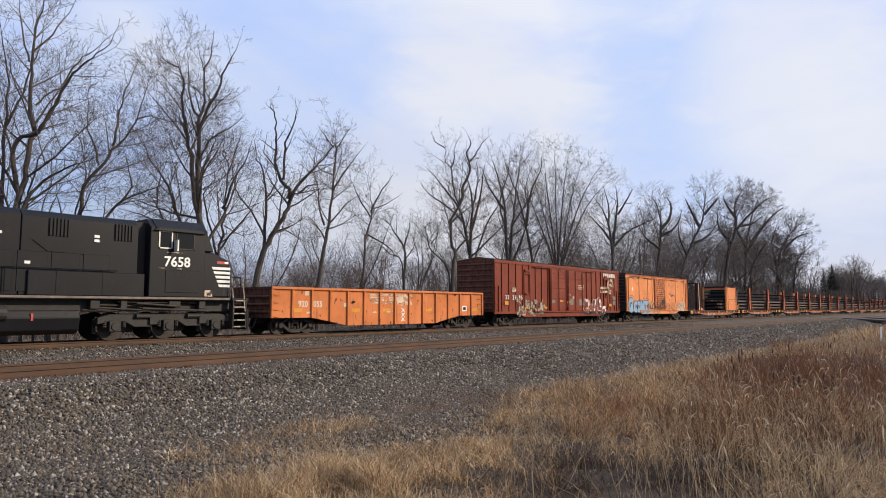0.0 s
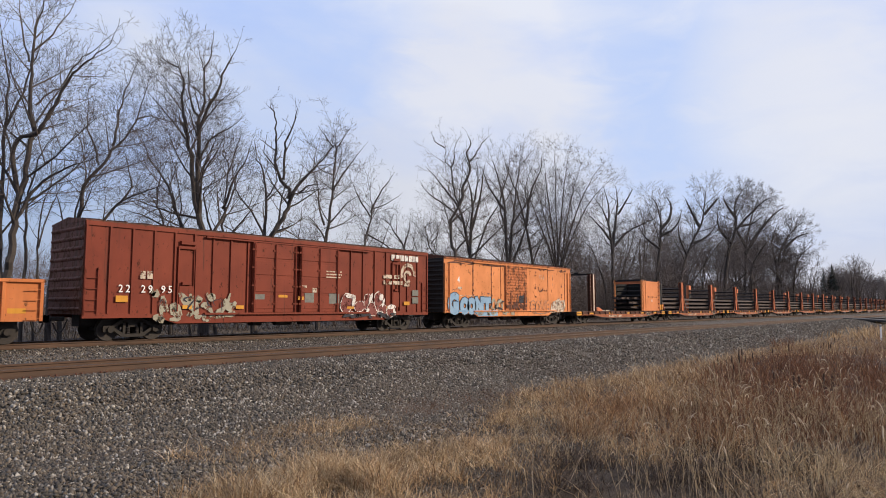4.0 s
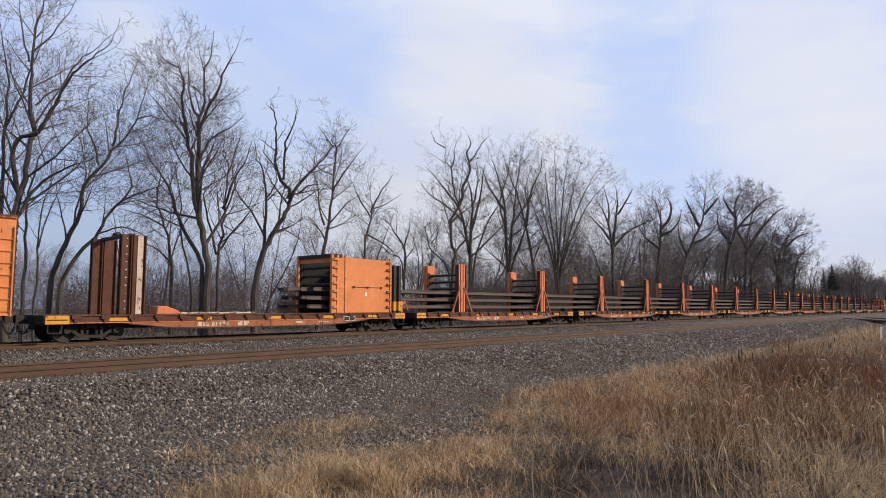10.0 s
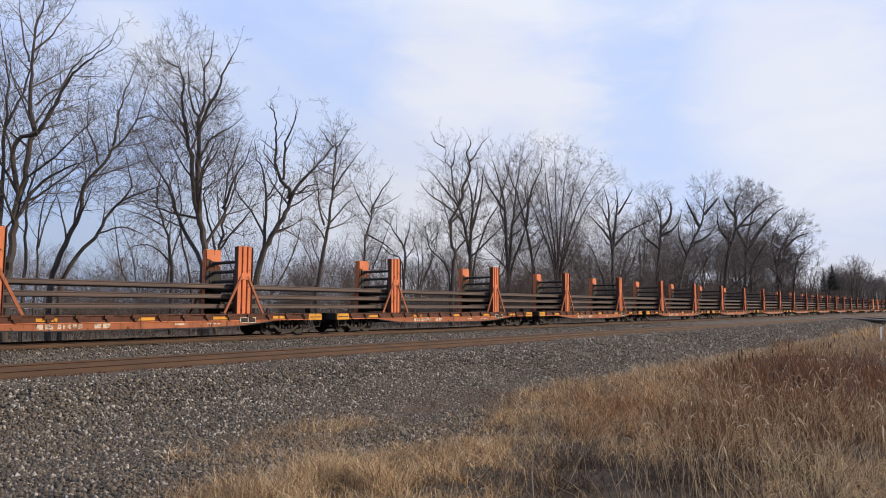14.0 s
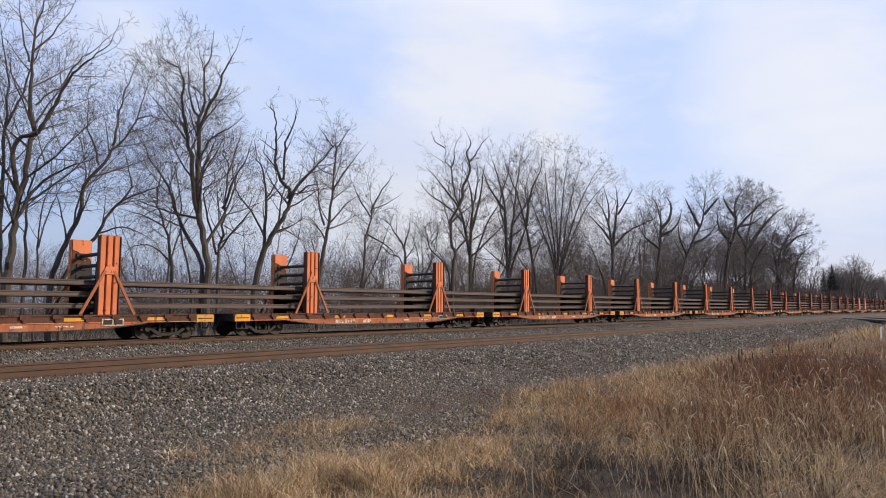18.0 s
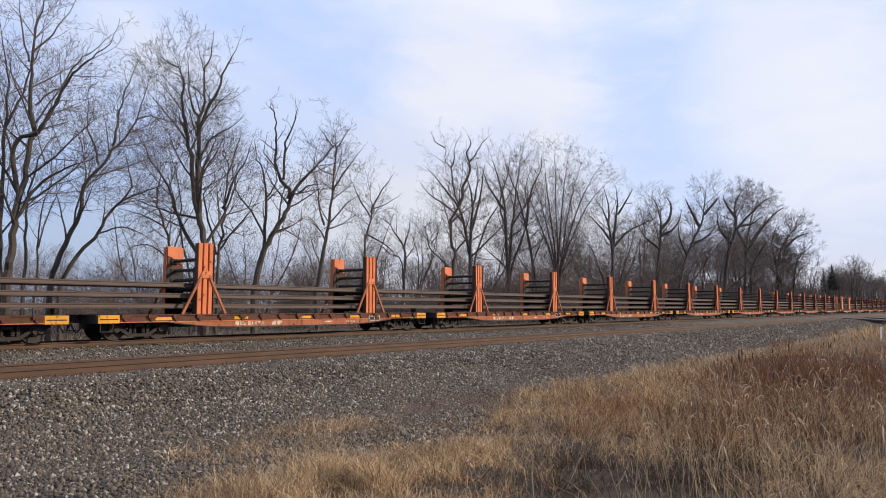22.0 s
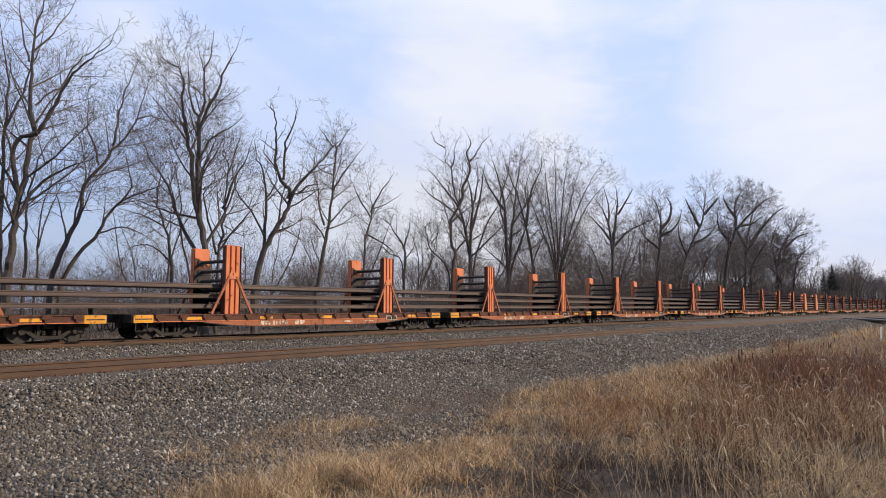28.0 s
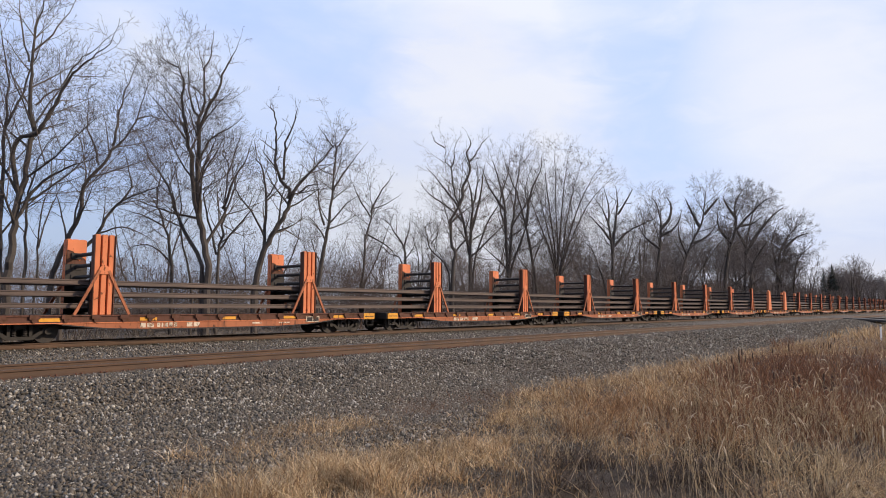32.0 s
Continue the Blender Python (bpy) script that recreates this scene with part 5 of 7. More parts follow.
            for k in (-1.05, 1.05):
                bm = bmesh.new()
                tube(bm, (k - 0.3, s * 1.26, 0.92), (k + 0.25, s * 1.26, 0.92), 0.1, 10)
                box(bm, k + 0.25, k + 0.55, s * 1.25 - 0.06, s * 1.25 + 0.06, 0.6, 0.98)
                part("brake_cylinder", bm, LOCO_TRUCK, tr)
        for k in (-2.1, 0.0, 2.1):
            bm = bmesh.new()
            tube(bm, (k + 0.42, -0.62, 0.55), (k + 0.42, 0.62, 0.55), 0.36, 10)
            box(bm, k + 0.1, k + 0.98, -0.66, 0.66, 0.30, 0.98)
            part("traction_motor", bm, DIRTY_STEEL, tr, "greasy black motor casing", 0.04)
            for s in (-1, 1):
                bm = bmesh.new()
                box(bm, k - 0.66, k - 0.57, s * 0.80 - 0.06, s * 0.80 + 0.06, 0.28, 0.82)
                bar(bm, (k - 0.62, s * 0.98, 0.9), (k - 0.56, s * 0.98, 0.35), 0.05, 0.07)
                part("brake_shoe", bm, DIRTY_STEEL, tr)
            w = part("wheelset", wheelset_mesh(0.53, 24), WHEEL_STEEL, tr, at=pose(k, 0, 0.53))
            w["spin"] = 0.53
    return place_car(car, 6.05)


locomotive()
place_car(gondola(), 26.22)
scrap_load(26.22)
red_boxcar()
orange_boxcar()
lead_flat(make_flats())
rail_strings()
# ---- trees and plants ----


FINEST = [0.0038]  # thinnest twig, set for each tree


class Wood:
    """Collects tapered limbs; thick ones go to the trunk mesh, thin ones to the crown mesh."""

    def __init__(self):
        self.data = {"trunk": ([], []), "crown": ([], [])}
        self.dome = None
        self.density = 1.0

    def inside(self, p):
        """Whether a point lies within the rounded outline of the crown."""
        if not self.dome:
            return True
        cx, cy, cz, rx, rz = self.dome
        return ((p.x - cx) ** 2 + (p.y - cy) ** 2) / rx ** 2 + ((p.z - cz) / rz) ** 2 < 1.0

    def limb(self, pts, radii, sides):
        which = "trunk" if radii[0] > 0.05 else "crown"
        verts, faces = self.data[which]
        start = len(verts)
        for i, p in enumerate(pts):
            d = (pts[min(i + 1, len(pts) - 1)] - pts[max(i - 1, 0)]).normalized()
            u = d.cross(Vector((0.31, 0.87, 0.13)))
            u.normalize()
            w = d.cross(u)
            for k in range(sides):
                a = 2 * math.pi * k / sides
                verts.append(tuple(p + (u * math.cos(a) + w * math.sin(a)) * radii[i]))
        for i in range(len(pts) - 1):
            for k in range(sides):
                a, b = start + i * sides + k, start + i * sides + (k + 1) % sides
                faces.append((a, b, b + sides, a + sides))


def grow(wood, rng, p, d, length, radius, level, top, gnarl, rise, full):
    """One limb that wanders, thins and forks until it is a twig."""
    steps = (6, 5, 3, 3, 2)[min(level, 4)]
    if level and not wood.inside(p + d * length):
        length *= 0.5
        if not wood.inside(p + d * length * 0.6):
            return
    pts, radii, dirs = [p.copy()], [radius], [d.copy()]
    for i in range(steps):
        d = (d + Vector((rng.gauss(0, gnarl), rng.gauss(0, gnarl), rng.gauss(0, gnarl * 0.6) + rise))).normalized()
        p = p + d * (length / steps)
        pts.append(p.copy())
        radii.append(max(FINEST[0], radius * (1 - 0.82 * (i + 1) / steps)))
        dirs.append(d.copy())
    wood.limb(pts, radii, (6, 5, 4, 3, 3)[min(level, 4)])
    if level < top:
        shoots(wood, rng, pts, radii, dirs, length, level, top, gnarl, rise, full, 0.2 if level else 0.3)


def shoots(wood, rng, pts, radii, dirs, length, level, top, gnarl, rise, full, first):
    """Side branches along a limb, longer near its foot, all bending up to the light."""
    steps = len(pts) - 1
    count = max(5, round(1.6 * length * full)) if level == 0 else max(1, min((10, 8, 5)[min(level, 3) - 1], round(length * (2.3, 3.8, 5.2)[min(level, 3) - 1] * full * wood.density)))
    turn = rng.uniform(0, 6.28)
    for k in range(count):
        f = first + (1.0 - first) * ((k + rng.random()) / count) ** (1.0 if level else 0.82)
        i = min(steps - 1, int(f * steps))
        g = f * steps - i
        q = pts[i].lerp(pts[i + 1], g)
        base = dirs[min(i + 1, steps)]
        turn += 2.4 + rng.uniform(-0.5, 0.5)
        u = base.orthogonal().normalized()
        side = u * math.cos(turn) + base.cross(u) * math.sin(turn)
        ang = radians(rng.uniform(30, 66) if level < 2 else rng.uniform(26, 58))
        way = (base * math.cos(ang) + side * math.sin(ang)).normalized()
        rr = max(FINEST[0] * 1.4, (radii[i] * (1 - g) + radii[i + 1] * g) * rng.uniform(0.42, 0.62))
        ll = length * (rng.uniform(0.32, 0.50) * (1.12 - 0.70 * f) if level < 1 else rng.uniform(0.45, 0.72) * (1.15 - 0.5 * f))
        grow(wood, rng, q, way, ll, rr, level + 1, top, gnarl if level < 1 else gnarl * 0.8, rise, full)


SIDE = Vector((0.638, -0.770, 0.0))  # across the view
DEEP = Vector((0.770, 0.638, 0.0))


def plant(wood, x, y, label, twig=None, name="tree", group="bare trees along the line"):
    root = thing(name, label, "tree", group)
    root.matrix_basis = pose(x, y, ground_z(x, y))
    for key, mat_ in (("trunk", BARK), ("crown", twig or TWIG)):
        verts, faces = wood.data[key]
        if verts:
            me = bpy.data.meshes.new(key)
            me.from_pydata(verts, [], faces)
            me.materials.append(mat_)
            ob = new(key, me)
            ob.parent = root
    return root


def bare_tree(x, y, h, seed, stems=1, lean=(0.0, 0.0), spread=0.35, gnarl=0.12, rise=0.05, top=3, full=1.0, fork=0.3, label="leafless grey-brown deciduous tree behind the tracks", twig=None):
    FINEST[0] = 0.0046 * max(1.0, math.hypot(x, y) / 62)
    rng = random.Random(seed)
    wood = Wood()
    r0 = 0.008 * h + 0.02
    wood.density = min(1.0, 15 / h)
    wood.dome = (0, 0, h * 0.52, h * (0.27 + 0.35 * spread), h * 0.5)
    for s in range(stems):
        a = 2 * math.pi * s / stems + rng.uniform(-0.5, 0.5)
        d = Vector((lean[0], lean[1], 1.0))
        if stems > 1:
            d += (SIDE * math.cos(a) + DEEP * math.sin(a) * 0.8) * spread * rng.uniform(0.7, 1.1)
        d.normalize()
        r = r0 * (1.0 if s == 0 else rng.uniform(0.6, 0.9))
        hh = h * (1.0 if s == 0 else rng.uniform(0.8, 0.97))
        b = Vector((0, 0, -0.25)) + (d - Vector((0, 0, d.z))) * 1.2
        bole = hh * fork * rng.uniform(0.85, 1.15)
        tip = b + d * bole
        mid = b.lerp(tip, 0.5) + Vector((rng.gauss(0, 0.03), rng.gauss(0, 0.03), 0)) * bole
        wood.limb([b, b + (mid - b) * 0.25, mid, tip], [r * 1.4, r * 1.08, r * 0.98, r * 0.9], 8)
        leaders = 2 if stems > 1 else 3
        for k in range(leaders):
            a2 = a + k * 2 * math.pi / leaders + rng.uniform(-0.4, 0.4)
            out = rng.uniform(0.10, 0.30) * (0.5 + spread * 1.4)
            dd = (d + (SIDE * math.cos(a2) + DEEP * math.sin(a2)) * out).normalized()
            ll = (hh - bole) * (1.06 if k == 0 else rng.uniform(0.75, 0.98))
            grow(wood, rng, tip - d * 0.1, dd, ll, r * (0.80 if k == 0 else 0.62), 0, top, gnarl, rise, full)
    return plant(wood, x, y, label, twig)


def guided_tree(x, y, limbs, seed, top=3, full=1.0, label="leafless grey-brown deciduous tree behind the tracks"):
    """A tree whose main limbs follow a few guides: (girth, (across, height), ...) in metres."""
    FINEST[0] = 0.0046 * max(1.0, math.hypot(x, y) / 62)
    rng = random.Random(seed)
    wood = Wood()
    wood.density = 0.95
    for r, *way in limbs:
        depth = 0.0 if way[0][1] < 0 else rng.uniform(-0.22, 0.22)
        knots = [SIDE * u + DEEP * depth * (v - way[0][1]) + Vector((0, 0, v)) for u, v in way]
        pts = []
        for a in range(len(knots) - 1):
            p0, p1, p2, p3 = knots[max(a - 1, 0)], knots[a], knots[a + 1], knots[min(a + 2, len(knots) - 1)]
            for k in range(3):
                t = k / 3
                pts.append(0.5 * (2 * p1 + (p2 - p0) * t + (2 * p0 - 5 * p1 + 4 * p2 - p3) * t * t + (3 * p1 - p0 - 3 * p2 + p3) * t ** 3))
        pts.append(knots[-1])
        pts = [p + Vector((rng.gauss(0, 0.04), rng.gauss(0, 0.04), 0)) if i else p for i, p in enumerate(pts)]
        n = len(pts) - 1
        radii = [max(1.8 * FINEST[0], 0.78 * r * (1 - i / n) ** 0.85) for i in range(n + 1)]
        dirs = [(pts[min(i + 1, n)] - pts[max(i - 1, 0)]).normalized() for i in range(n + 1)]
        wood.limb(pts, radii, 8)
        length = sum((pts[i + 1] - pts[i]).length for i in range(n))
        low = max(0.12, min(0.5, (3.2 - way[0][1]) / max(0.1, way[-1][1] - way[0][1])))
        shoots(wood, rng, pts, radii, dirs, length * 0.62, 0, top, 0.10, 0.05, full, low)
    # trees past x = 75 take the haze-paled twig colour
    return plant(wood, x, y, label, HAZED_TWIG if x > 75 else None)


guided_tree(10.0, 33.0, [(0.23, (-0.0, -0.2), (-0.0, 2.7), (0.1, 3.9), (0.1, 5.2), (0.3, 6.4), (0.6, 7.7), (0.7, 9.0), (0.6, 10.3), (0.5, 11.6), (0.5, 12.9), (0.6, 14.2), (0.9, 15.5), (0.9, 17.1)), (0.12, (0.1, 5.3), (0.6, 6.1), (1.1, 6.9), (2.0, 7.6), (3.1, 8.0), (4.1, 8.4)), (0.14, (0.3, 6.6), (0.1, 7.9), (0.4, 8.9), (1.3, 9.2), (2.0, 10.1), (2.7, 11.2), (3.2, 11.8), (3.9, 12.3), (4.7, 12.9), (5.2, 13.9)), (0.09, (0.8, 9.2), (1.2, 9.9), (1.4, 10.5), (1.7, 11.8), (2.2, 12.9), (2.9, 13.6), (3.9, 14.8)), (0.06, (0.8, 10.6), (1.4, 11.2), (2.0, 11.5), (3.0, 11.6)), (0.06, (0.4, 12.6), (-0.1, 13.9), (-0.5, 15.2), (-0.8, 16.6)), (0.06, (0.5, 13.0), (1.3, 13.9), (1.9, 15.0), (2.4, 16.3))], 11, 4, 1.0)
guided_tree(10.3, 35.0, [(0.16, (0.0, -0.2), (0.0, 2.7), (-0.1, 5.4), (-0.2, 8.0), (-0.2, 9.9), (-0.2, 12.1), (-0.5, 14.0), (-0.9, 15.9)), (0.08, (-0.2, 9.9), (0.2, 10.9), (0.5, 11.8), (0.7, 12.9), (1.0, 13.8), (1.2, 15.1), (1.3, 16.5)), (0.11, (1.1, -0.2), (1.1, 2.7), (1.1, 4.8), (1.1, 6.4), (1.4, 8.0), (1.9, 9.2), (2.5, 9.9)), (0.07, (1.7, -0.2), (1.7, 2.7), (1.7, 4.3), (1.7, 5.4), (1.9, 6.7), (2.2, 7.7), (2.4, 8.8)), (0.05, (1.7, 4.3), (2.2, 5.9), (2.7, 6.9), (3.2, 8.0))], 12, 4, 0.9)
guided_tree(12.1, 34.0, [(0.18, (0.0, -0.2), (0.0, 2.8), (0.3, 3.8), (0.7, 5.0), (1.1, 5.9), (1.4, 7.4), (2.0, 8.2), (2.6, 9.1), (3.2, 9.7), (3.7, 10.6), (4.0, 11.8), (4.3, 13.2)), (0.07, (2.0, 8.4), (1.8, 9.3), (1.5, 10.1), (1.5, 11.1), (1.6, 12.2)), (0.08, (2.6, 9.3), (2.7, 10.4), (2.7, 11.2), (2.8, 12.3), (3.1, 13.5), (3.4, 14.7)), (0.06, (3.7, 10.6), (4.4, 10.8), (5.3, 10.2)), (0.06, (0.6, 4.9), (0.3, 5.9), (-0.1, 7.1), (-0.4, 8.2))], 13, 4, 1.1)
guided_tree(12.4, 33.5, [(0.14, (-0.0, -0.2), (-0.0, 2.8), (1.0, 4.4), (1.6, 5.1), (2.1, 6.1), (2.7, 6.7), (3.5, 7.0), (4.4, 7.4), (5.0, 8.1)), (0.07, (2.6, 6.6), (3.1, 7.3), (2.9, 8.4), (2.7, 9.4)), (0.06, (1.6, 5.1), (2.7, 5.4), (3.6, 5.1), (4.6, 4.4))], 14, 4, 1.0)
guided_tree(20.7, 35.0, [(0.29, (0.0, -0.2), (0.0, 2.4), (-0.1, 4.7), (-0.4, 6.1), (-0.8, 7.7), (-1.0, 9.4), (-1.3, 11.1), (-1.6, 12.6), (-1.8, 13.8), (-1.7, 14.9), (-2.1, 15.9), (-2.4, 16.9)), (0.21, (-0.5, 6.4), (-0.7, 8.4), (-0.8, 10.0), (-0.8, 11.7), (-0.8, 12.9), (-0.5, 13.8), (-0.6, 15.5), (-0.8, 16.2), (-1.1, 17.4)), (0.14, (-0.8, 11.7), (-0.2, 13.3), (0.4, 14.4), (0.8, 15.7), (1.3, 16.4), (1.7, 17.6)), (0.17, (-0.3, -0.2), (-0.3, 4.0), (-1.2, 5.7), (-1.8, 6.9), (-2.3, 8.4), (-2.7, 9.1), (-3.5, 10.2), (-3.9, 11.0), (-4.5, 12.2)), (0.1, (-0.6, 10.3), (-0.2, 11.4), (0.4, 11.9), (1.1, 12.3), (1.9, 13.1)), (0.09, (-1.4, 11.7), (-1.8, 12.5), (-2.7, 12.6), (-3.8, 13.1)), (0.09, (-0.8, 12.9), (-1.4, 14.1), (-1.4, 15.4), (-1.6, 17.1)), (0.07, (-0.6, 15.7), (-0.1, 16.6), (0.0, 18.0)), (0.07, (-2.1, 15.9), (-2.9, 16.3), (-3.4, 16.9))], 15, 4, 1.15)
guided_tree(19.7, 37.0, [(0.17, (0.0, -0.2), (0.0, 2.7), (-0.2, 4.7), (-0.6, 6.4), (-1.2, 7.8), (-1.7, 8.5)), (0.1, (1.1, -0.2), (1.1, 3.1), (0.6, 4.7), (0.3, 6.4), (0.3, 8.1), (-0.1, 9.8), (-0.6, 11.1)), (0.07, (-0.2, 4.3), (-1.2, 5.2), (-2.3, 5.2), (-3.1, 4.6)), (0.07, (-0.6, 6.4), (-2.0, 7.1), (-3.2, 7.4)), (0.07, (-1.1, 7.7), (-1.0, 9.1), (-0.5, 10.5))], 16, 4, 1.0)
guided_tree(22.0, 36.0, [(0.14, (0.0, -0.2), (0.0, 2.4), (0.0, 4.8), (0.3, 6.6), (0.3, 8.3), (0.5, 10.1), (0.1, 11.4), (0.2, 13.1)), (0.11, (0.2, 7.6), (1.0, 9.6), (1.7, 10.7), (2.2, 12.2)), (0.09, (-0.0, 5.0), (1.1, 6.5), (2.0, 7.5), (2.7, 9.0)), (0.09, (-0.1, 4.8), (-0.6, 6.9), (-0.9, 8.5), (-0.2, 9.4), (-0.4, 11.1)), (0.07, (0.4, 9.7), (1.0, 11.4), (1.2, 12.7)), (0.05, (0.3, 6.6), (1.5, 6.0), (2.5, 6.4))], 17, 4, 1.05)
guided_tree(24.0, 35.0, [(0.28, (0.0, -0.2), (0.0, 2.5), (0.4, 4.9), (0.9, 6.0), (1.6, 7.2), (2.0, 8.1), (2.5, 9.2), (3.1, 9.9), (3.8, 10.6), (4.7, 11.7), (5.5, 12.5)), (0.17, (1.9, 8.4), (2.0, 9.0), (1.5, 9.5), (1.2, 10.3), (1.1, 11.4), (1.2, 12.4), (1.1, 13.5), (0.8, 14.3), (1.1, 14.9)), (0.11, (1.6, 9.6), (1.7, 11.2), (1.9, 12.1), (2.4, 13.2), (2.5, 13.9), (2.4, 14.6)), (0.09, (2.5, 8.6), (3.0, 9.1), (3.7, 9.3), (4.5, 9.3)), (0.15, (0.4, 4.9), (0.5, 6.7), (0.5, 8.5), (0.1, 10.3), (-0.3, 11.3), (-0.5, 12.7)), (0.09, (0.5, 6.0), (-0.3, 7.6), (-1.1, 8.5), (-1.5, 10.0), (-1.4, 11.3)), (0.07, (1.1, 6.3), (1.9, 6.6), (2.2, 7.0)), (0.07, (1.2, 10.3), (0.4, 11.3), (0.6, 12.6)), (0.07, (0.6, 8.5), (1.2, 9.5), (1.0, 10.8))], 18, 4, 1.0)
guided_tree(30.6, 37.0, [(0.23, (0.0, -0.2), (0.0, 2.6), (0.4, 5.8), (0.7, 7.5), (0.9, 9.5), (1.0, 11.6), (1.1, 13.5), (0.9, 15.1)), (0.11, (1.0, 10.0), (1.6, 11.2), (2.3, 12.2), (3.2, 13.4)), (0.11, (0.4, 7.5), (0.0, 8.9), (-0.2, 10.6), (-0.8, 12.2)), (0.08, (1.0, 12.5), (1.5, 13.6), (2.3, 14.6)), (0.08, (0.8, 7.7), (1.9, 9.1), (3.1, 10.0)), (0.08, (1.0, 13.2), (0.3, 14.1), (-0.1, 14.8)), (0.06, (1.0, 11.2), (-0.0, 11.6), (-0.9, 12.9))], 19, 4, 1.0)
guided_tree(36.7, 39.0, [(0.14, (0.0, -0.2), (0.0, 3.2), (0.4, 7.3), (0.8, 9.4), (0.6, 11.0), (0.3, 12.7)), (0.1, (0.7, 9.3), (1.4, 10.8), (2.2, 12.0), (2.7, 12.7)), (0.1, (0.7, 8.9), (-0.3, 10.6), (-0.9, 12.0)), (0.1, (0.5, 7.5), (2.3, 6.4), (2.6, 5.5)), (0.07, (0.8, 9.6), (2.2, 10.1), (3.1, 10.8))], 20, 4, 1.0)
guided_tree(39.4, 37.0, [(0.19, (0.0, -0.2), (0.0, 1.8), (0.2, 5.1), (0.1, 6.5), (-0.6, 7.6), (-1.2, 8.6), (-2.1, 9.1)), (0.12, (0.1, 6.5), (0.4, 7.6), (0.6, 9.0)), (0.1, (1.3, -0.2), (1.3, 1.8), (1.3, 5.5), (0.9, 7.2), (1.2, 8.6)), (0.1, (-0.0, -0.2), (-0.0, 5.1), (-1.0, 6.0), (-2.1, 6.9), (-2.9, 7.2)), (0.1, (1.5, -0.2), (1.5, 2.8), (2.3, 5.1), (2.8, 6.9), (2.9, 8.6))], 21, 4, 1.0)
guided_tree(44.6, 36.0, [(0.23, (0.0, -0.2), (0.0, 1.9), (0.1, 5.3), (0.3, 6.3), (-0.1, 7.3), (-0.1, 8.8), (0.2, 9.8), (0.6, 10.5), (0.3, 11.5), (0.1, 12.8), (-0.1, 14.0), (-0.6, 14.6), (-0.5, 15.7), (-0.8, 16.9)), (0.21, (0.6, 10.5), (1.0, 11.4), (1.0, 12.3), (1.6, 13.5), (1.6, 14.4), (2.1, 15.2), (2.7, 16.2), (3.6, 17.1)), (0.13, (1.6, 14.4), (1.3, 15.4), (1.7, 16.2), (1.3, 17.5)), (0.1, (-0.1, 13.9), (0.2, 14.6), (0.2, 15.7), (0.7, 16.9)), (0.13, (0.3, 6.4), (1.1, 7.4), (1.5, 7.9), (1.5, 9.0)), (0.13, (-0.2, -0.2), (-0.2, 3.8), (-0.7, 5.5), (-1.7, 6.5), (-2.1, 7.5), (-2.3, 8.7), (-1.6, 9.2), (-2.8, 9.5)), (0.08, (-1.8, 7.2), (-1.2, 8.1), (-1.4, 9.5)), (0.08, (-0.6, 15.7), (-1.5, 16.3), (-1.8, 17.2)), (0.1, (-0.1, 9.0), (1.0, 10.0), (2.5, 10.9), (3.2, 11.2))], 22, 4, 0.65)
guided_tree(51.2, 39.0, [(0.29, (0.0, -0.2), (0.0, 2.4), (-0.0, 7.4), (0.1, 9.6), (0.2, 11.9), (-0.2, 14.1), (-0.8, 15.7)), (0.2, (-0.1, 6.8), (-0.9, 11.0), (-2.0, 12.7), (-3.4, 14.6), (-4.5, 15.7)), (0.17, (0.1, 9.1), (1.0, 12.4), (1.3, 14.7), (1.7, 16.3)), (0.17, (0.3, -0.2), (0.3, 5.2), (1.5, 9.6), (3.0, 12.0), (3.4, 14.1)), (0.14, (0.1, 6.6), (2.6, 9.0), (4.0, 10.3)), (0.14, (-0.6, 9.9), (-2.4, 11.6), (-4.0, 12.7), (-5.0, 14.1)), (0.14, (0.2, 11.6), (0.8, 14.1), (0.6, 16.1))], 23, 4, 1.0)
guided_tree(60.7, 41.0, [(0.3, (0.0, -0.2), (0.0, 2.6), (-0.2, 10.7), (-0.5, 13.9), (-1.1, 16.5), (-1.9, 18.9)), (0.26, (0.1, -0.2), (0.1, 5.7), (0.5, 10.7), (0.9, 13.9), (1.3, 17.1), (1.9, 19.6)), (0.23, (0.2, -0.2), (0.2, 5.0), (1.4, 8.8), (2.4, 12.0), (2.0, 15.2), (3.2, 18.1)), (0.2, (-0.4, 12.6), (-2.0, 15.2), (-2.9, 17.6)), (0.16, (0.6, 11.0), (2.6, 13.9), (3.6, 16.5)), (0.16, (-0.1, 10.1), (-0.9, 13.3), (0.1, 16.5), (0.5, 19.4))], 25, 4, 0.7)
guided_tree(63.6, 39.0, [(0.27, (0.0, -0.2), (0.0, 2.6), (-0.9, 8.9), (-1.6, 12.1), (-2.3, 14.7), (-3.3, 17.3), (-3.8, 19.3)), (0.2, (-1.3, 10.8), (-0.6, 14.7), (0.6, 17.3), (0.9, 19.4)), (0.17, (-0.5, -0.2), (-0.5, 6.4), (0.7, 9.5), (0.5, 13.4))], 26, 4, 0.6)
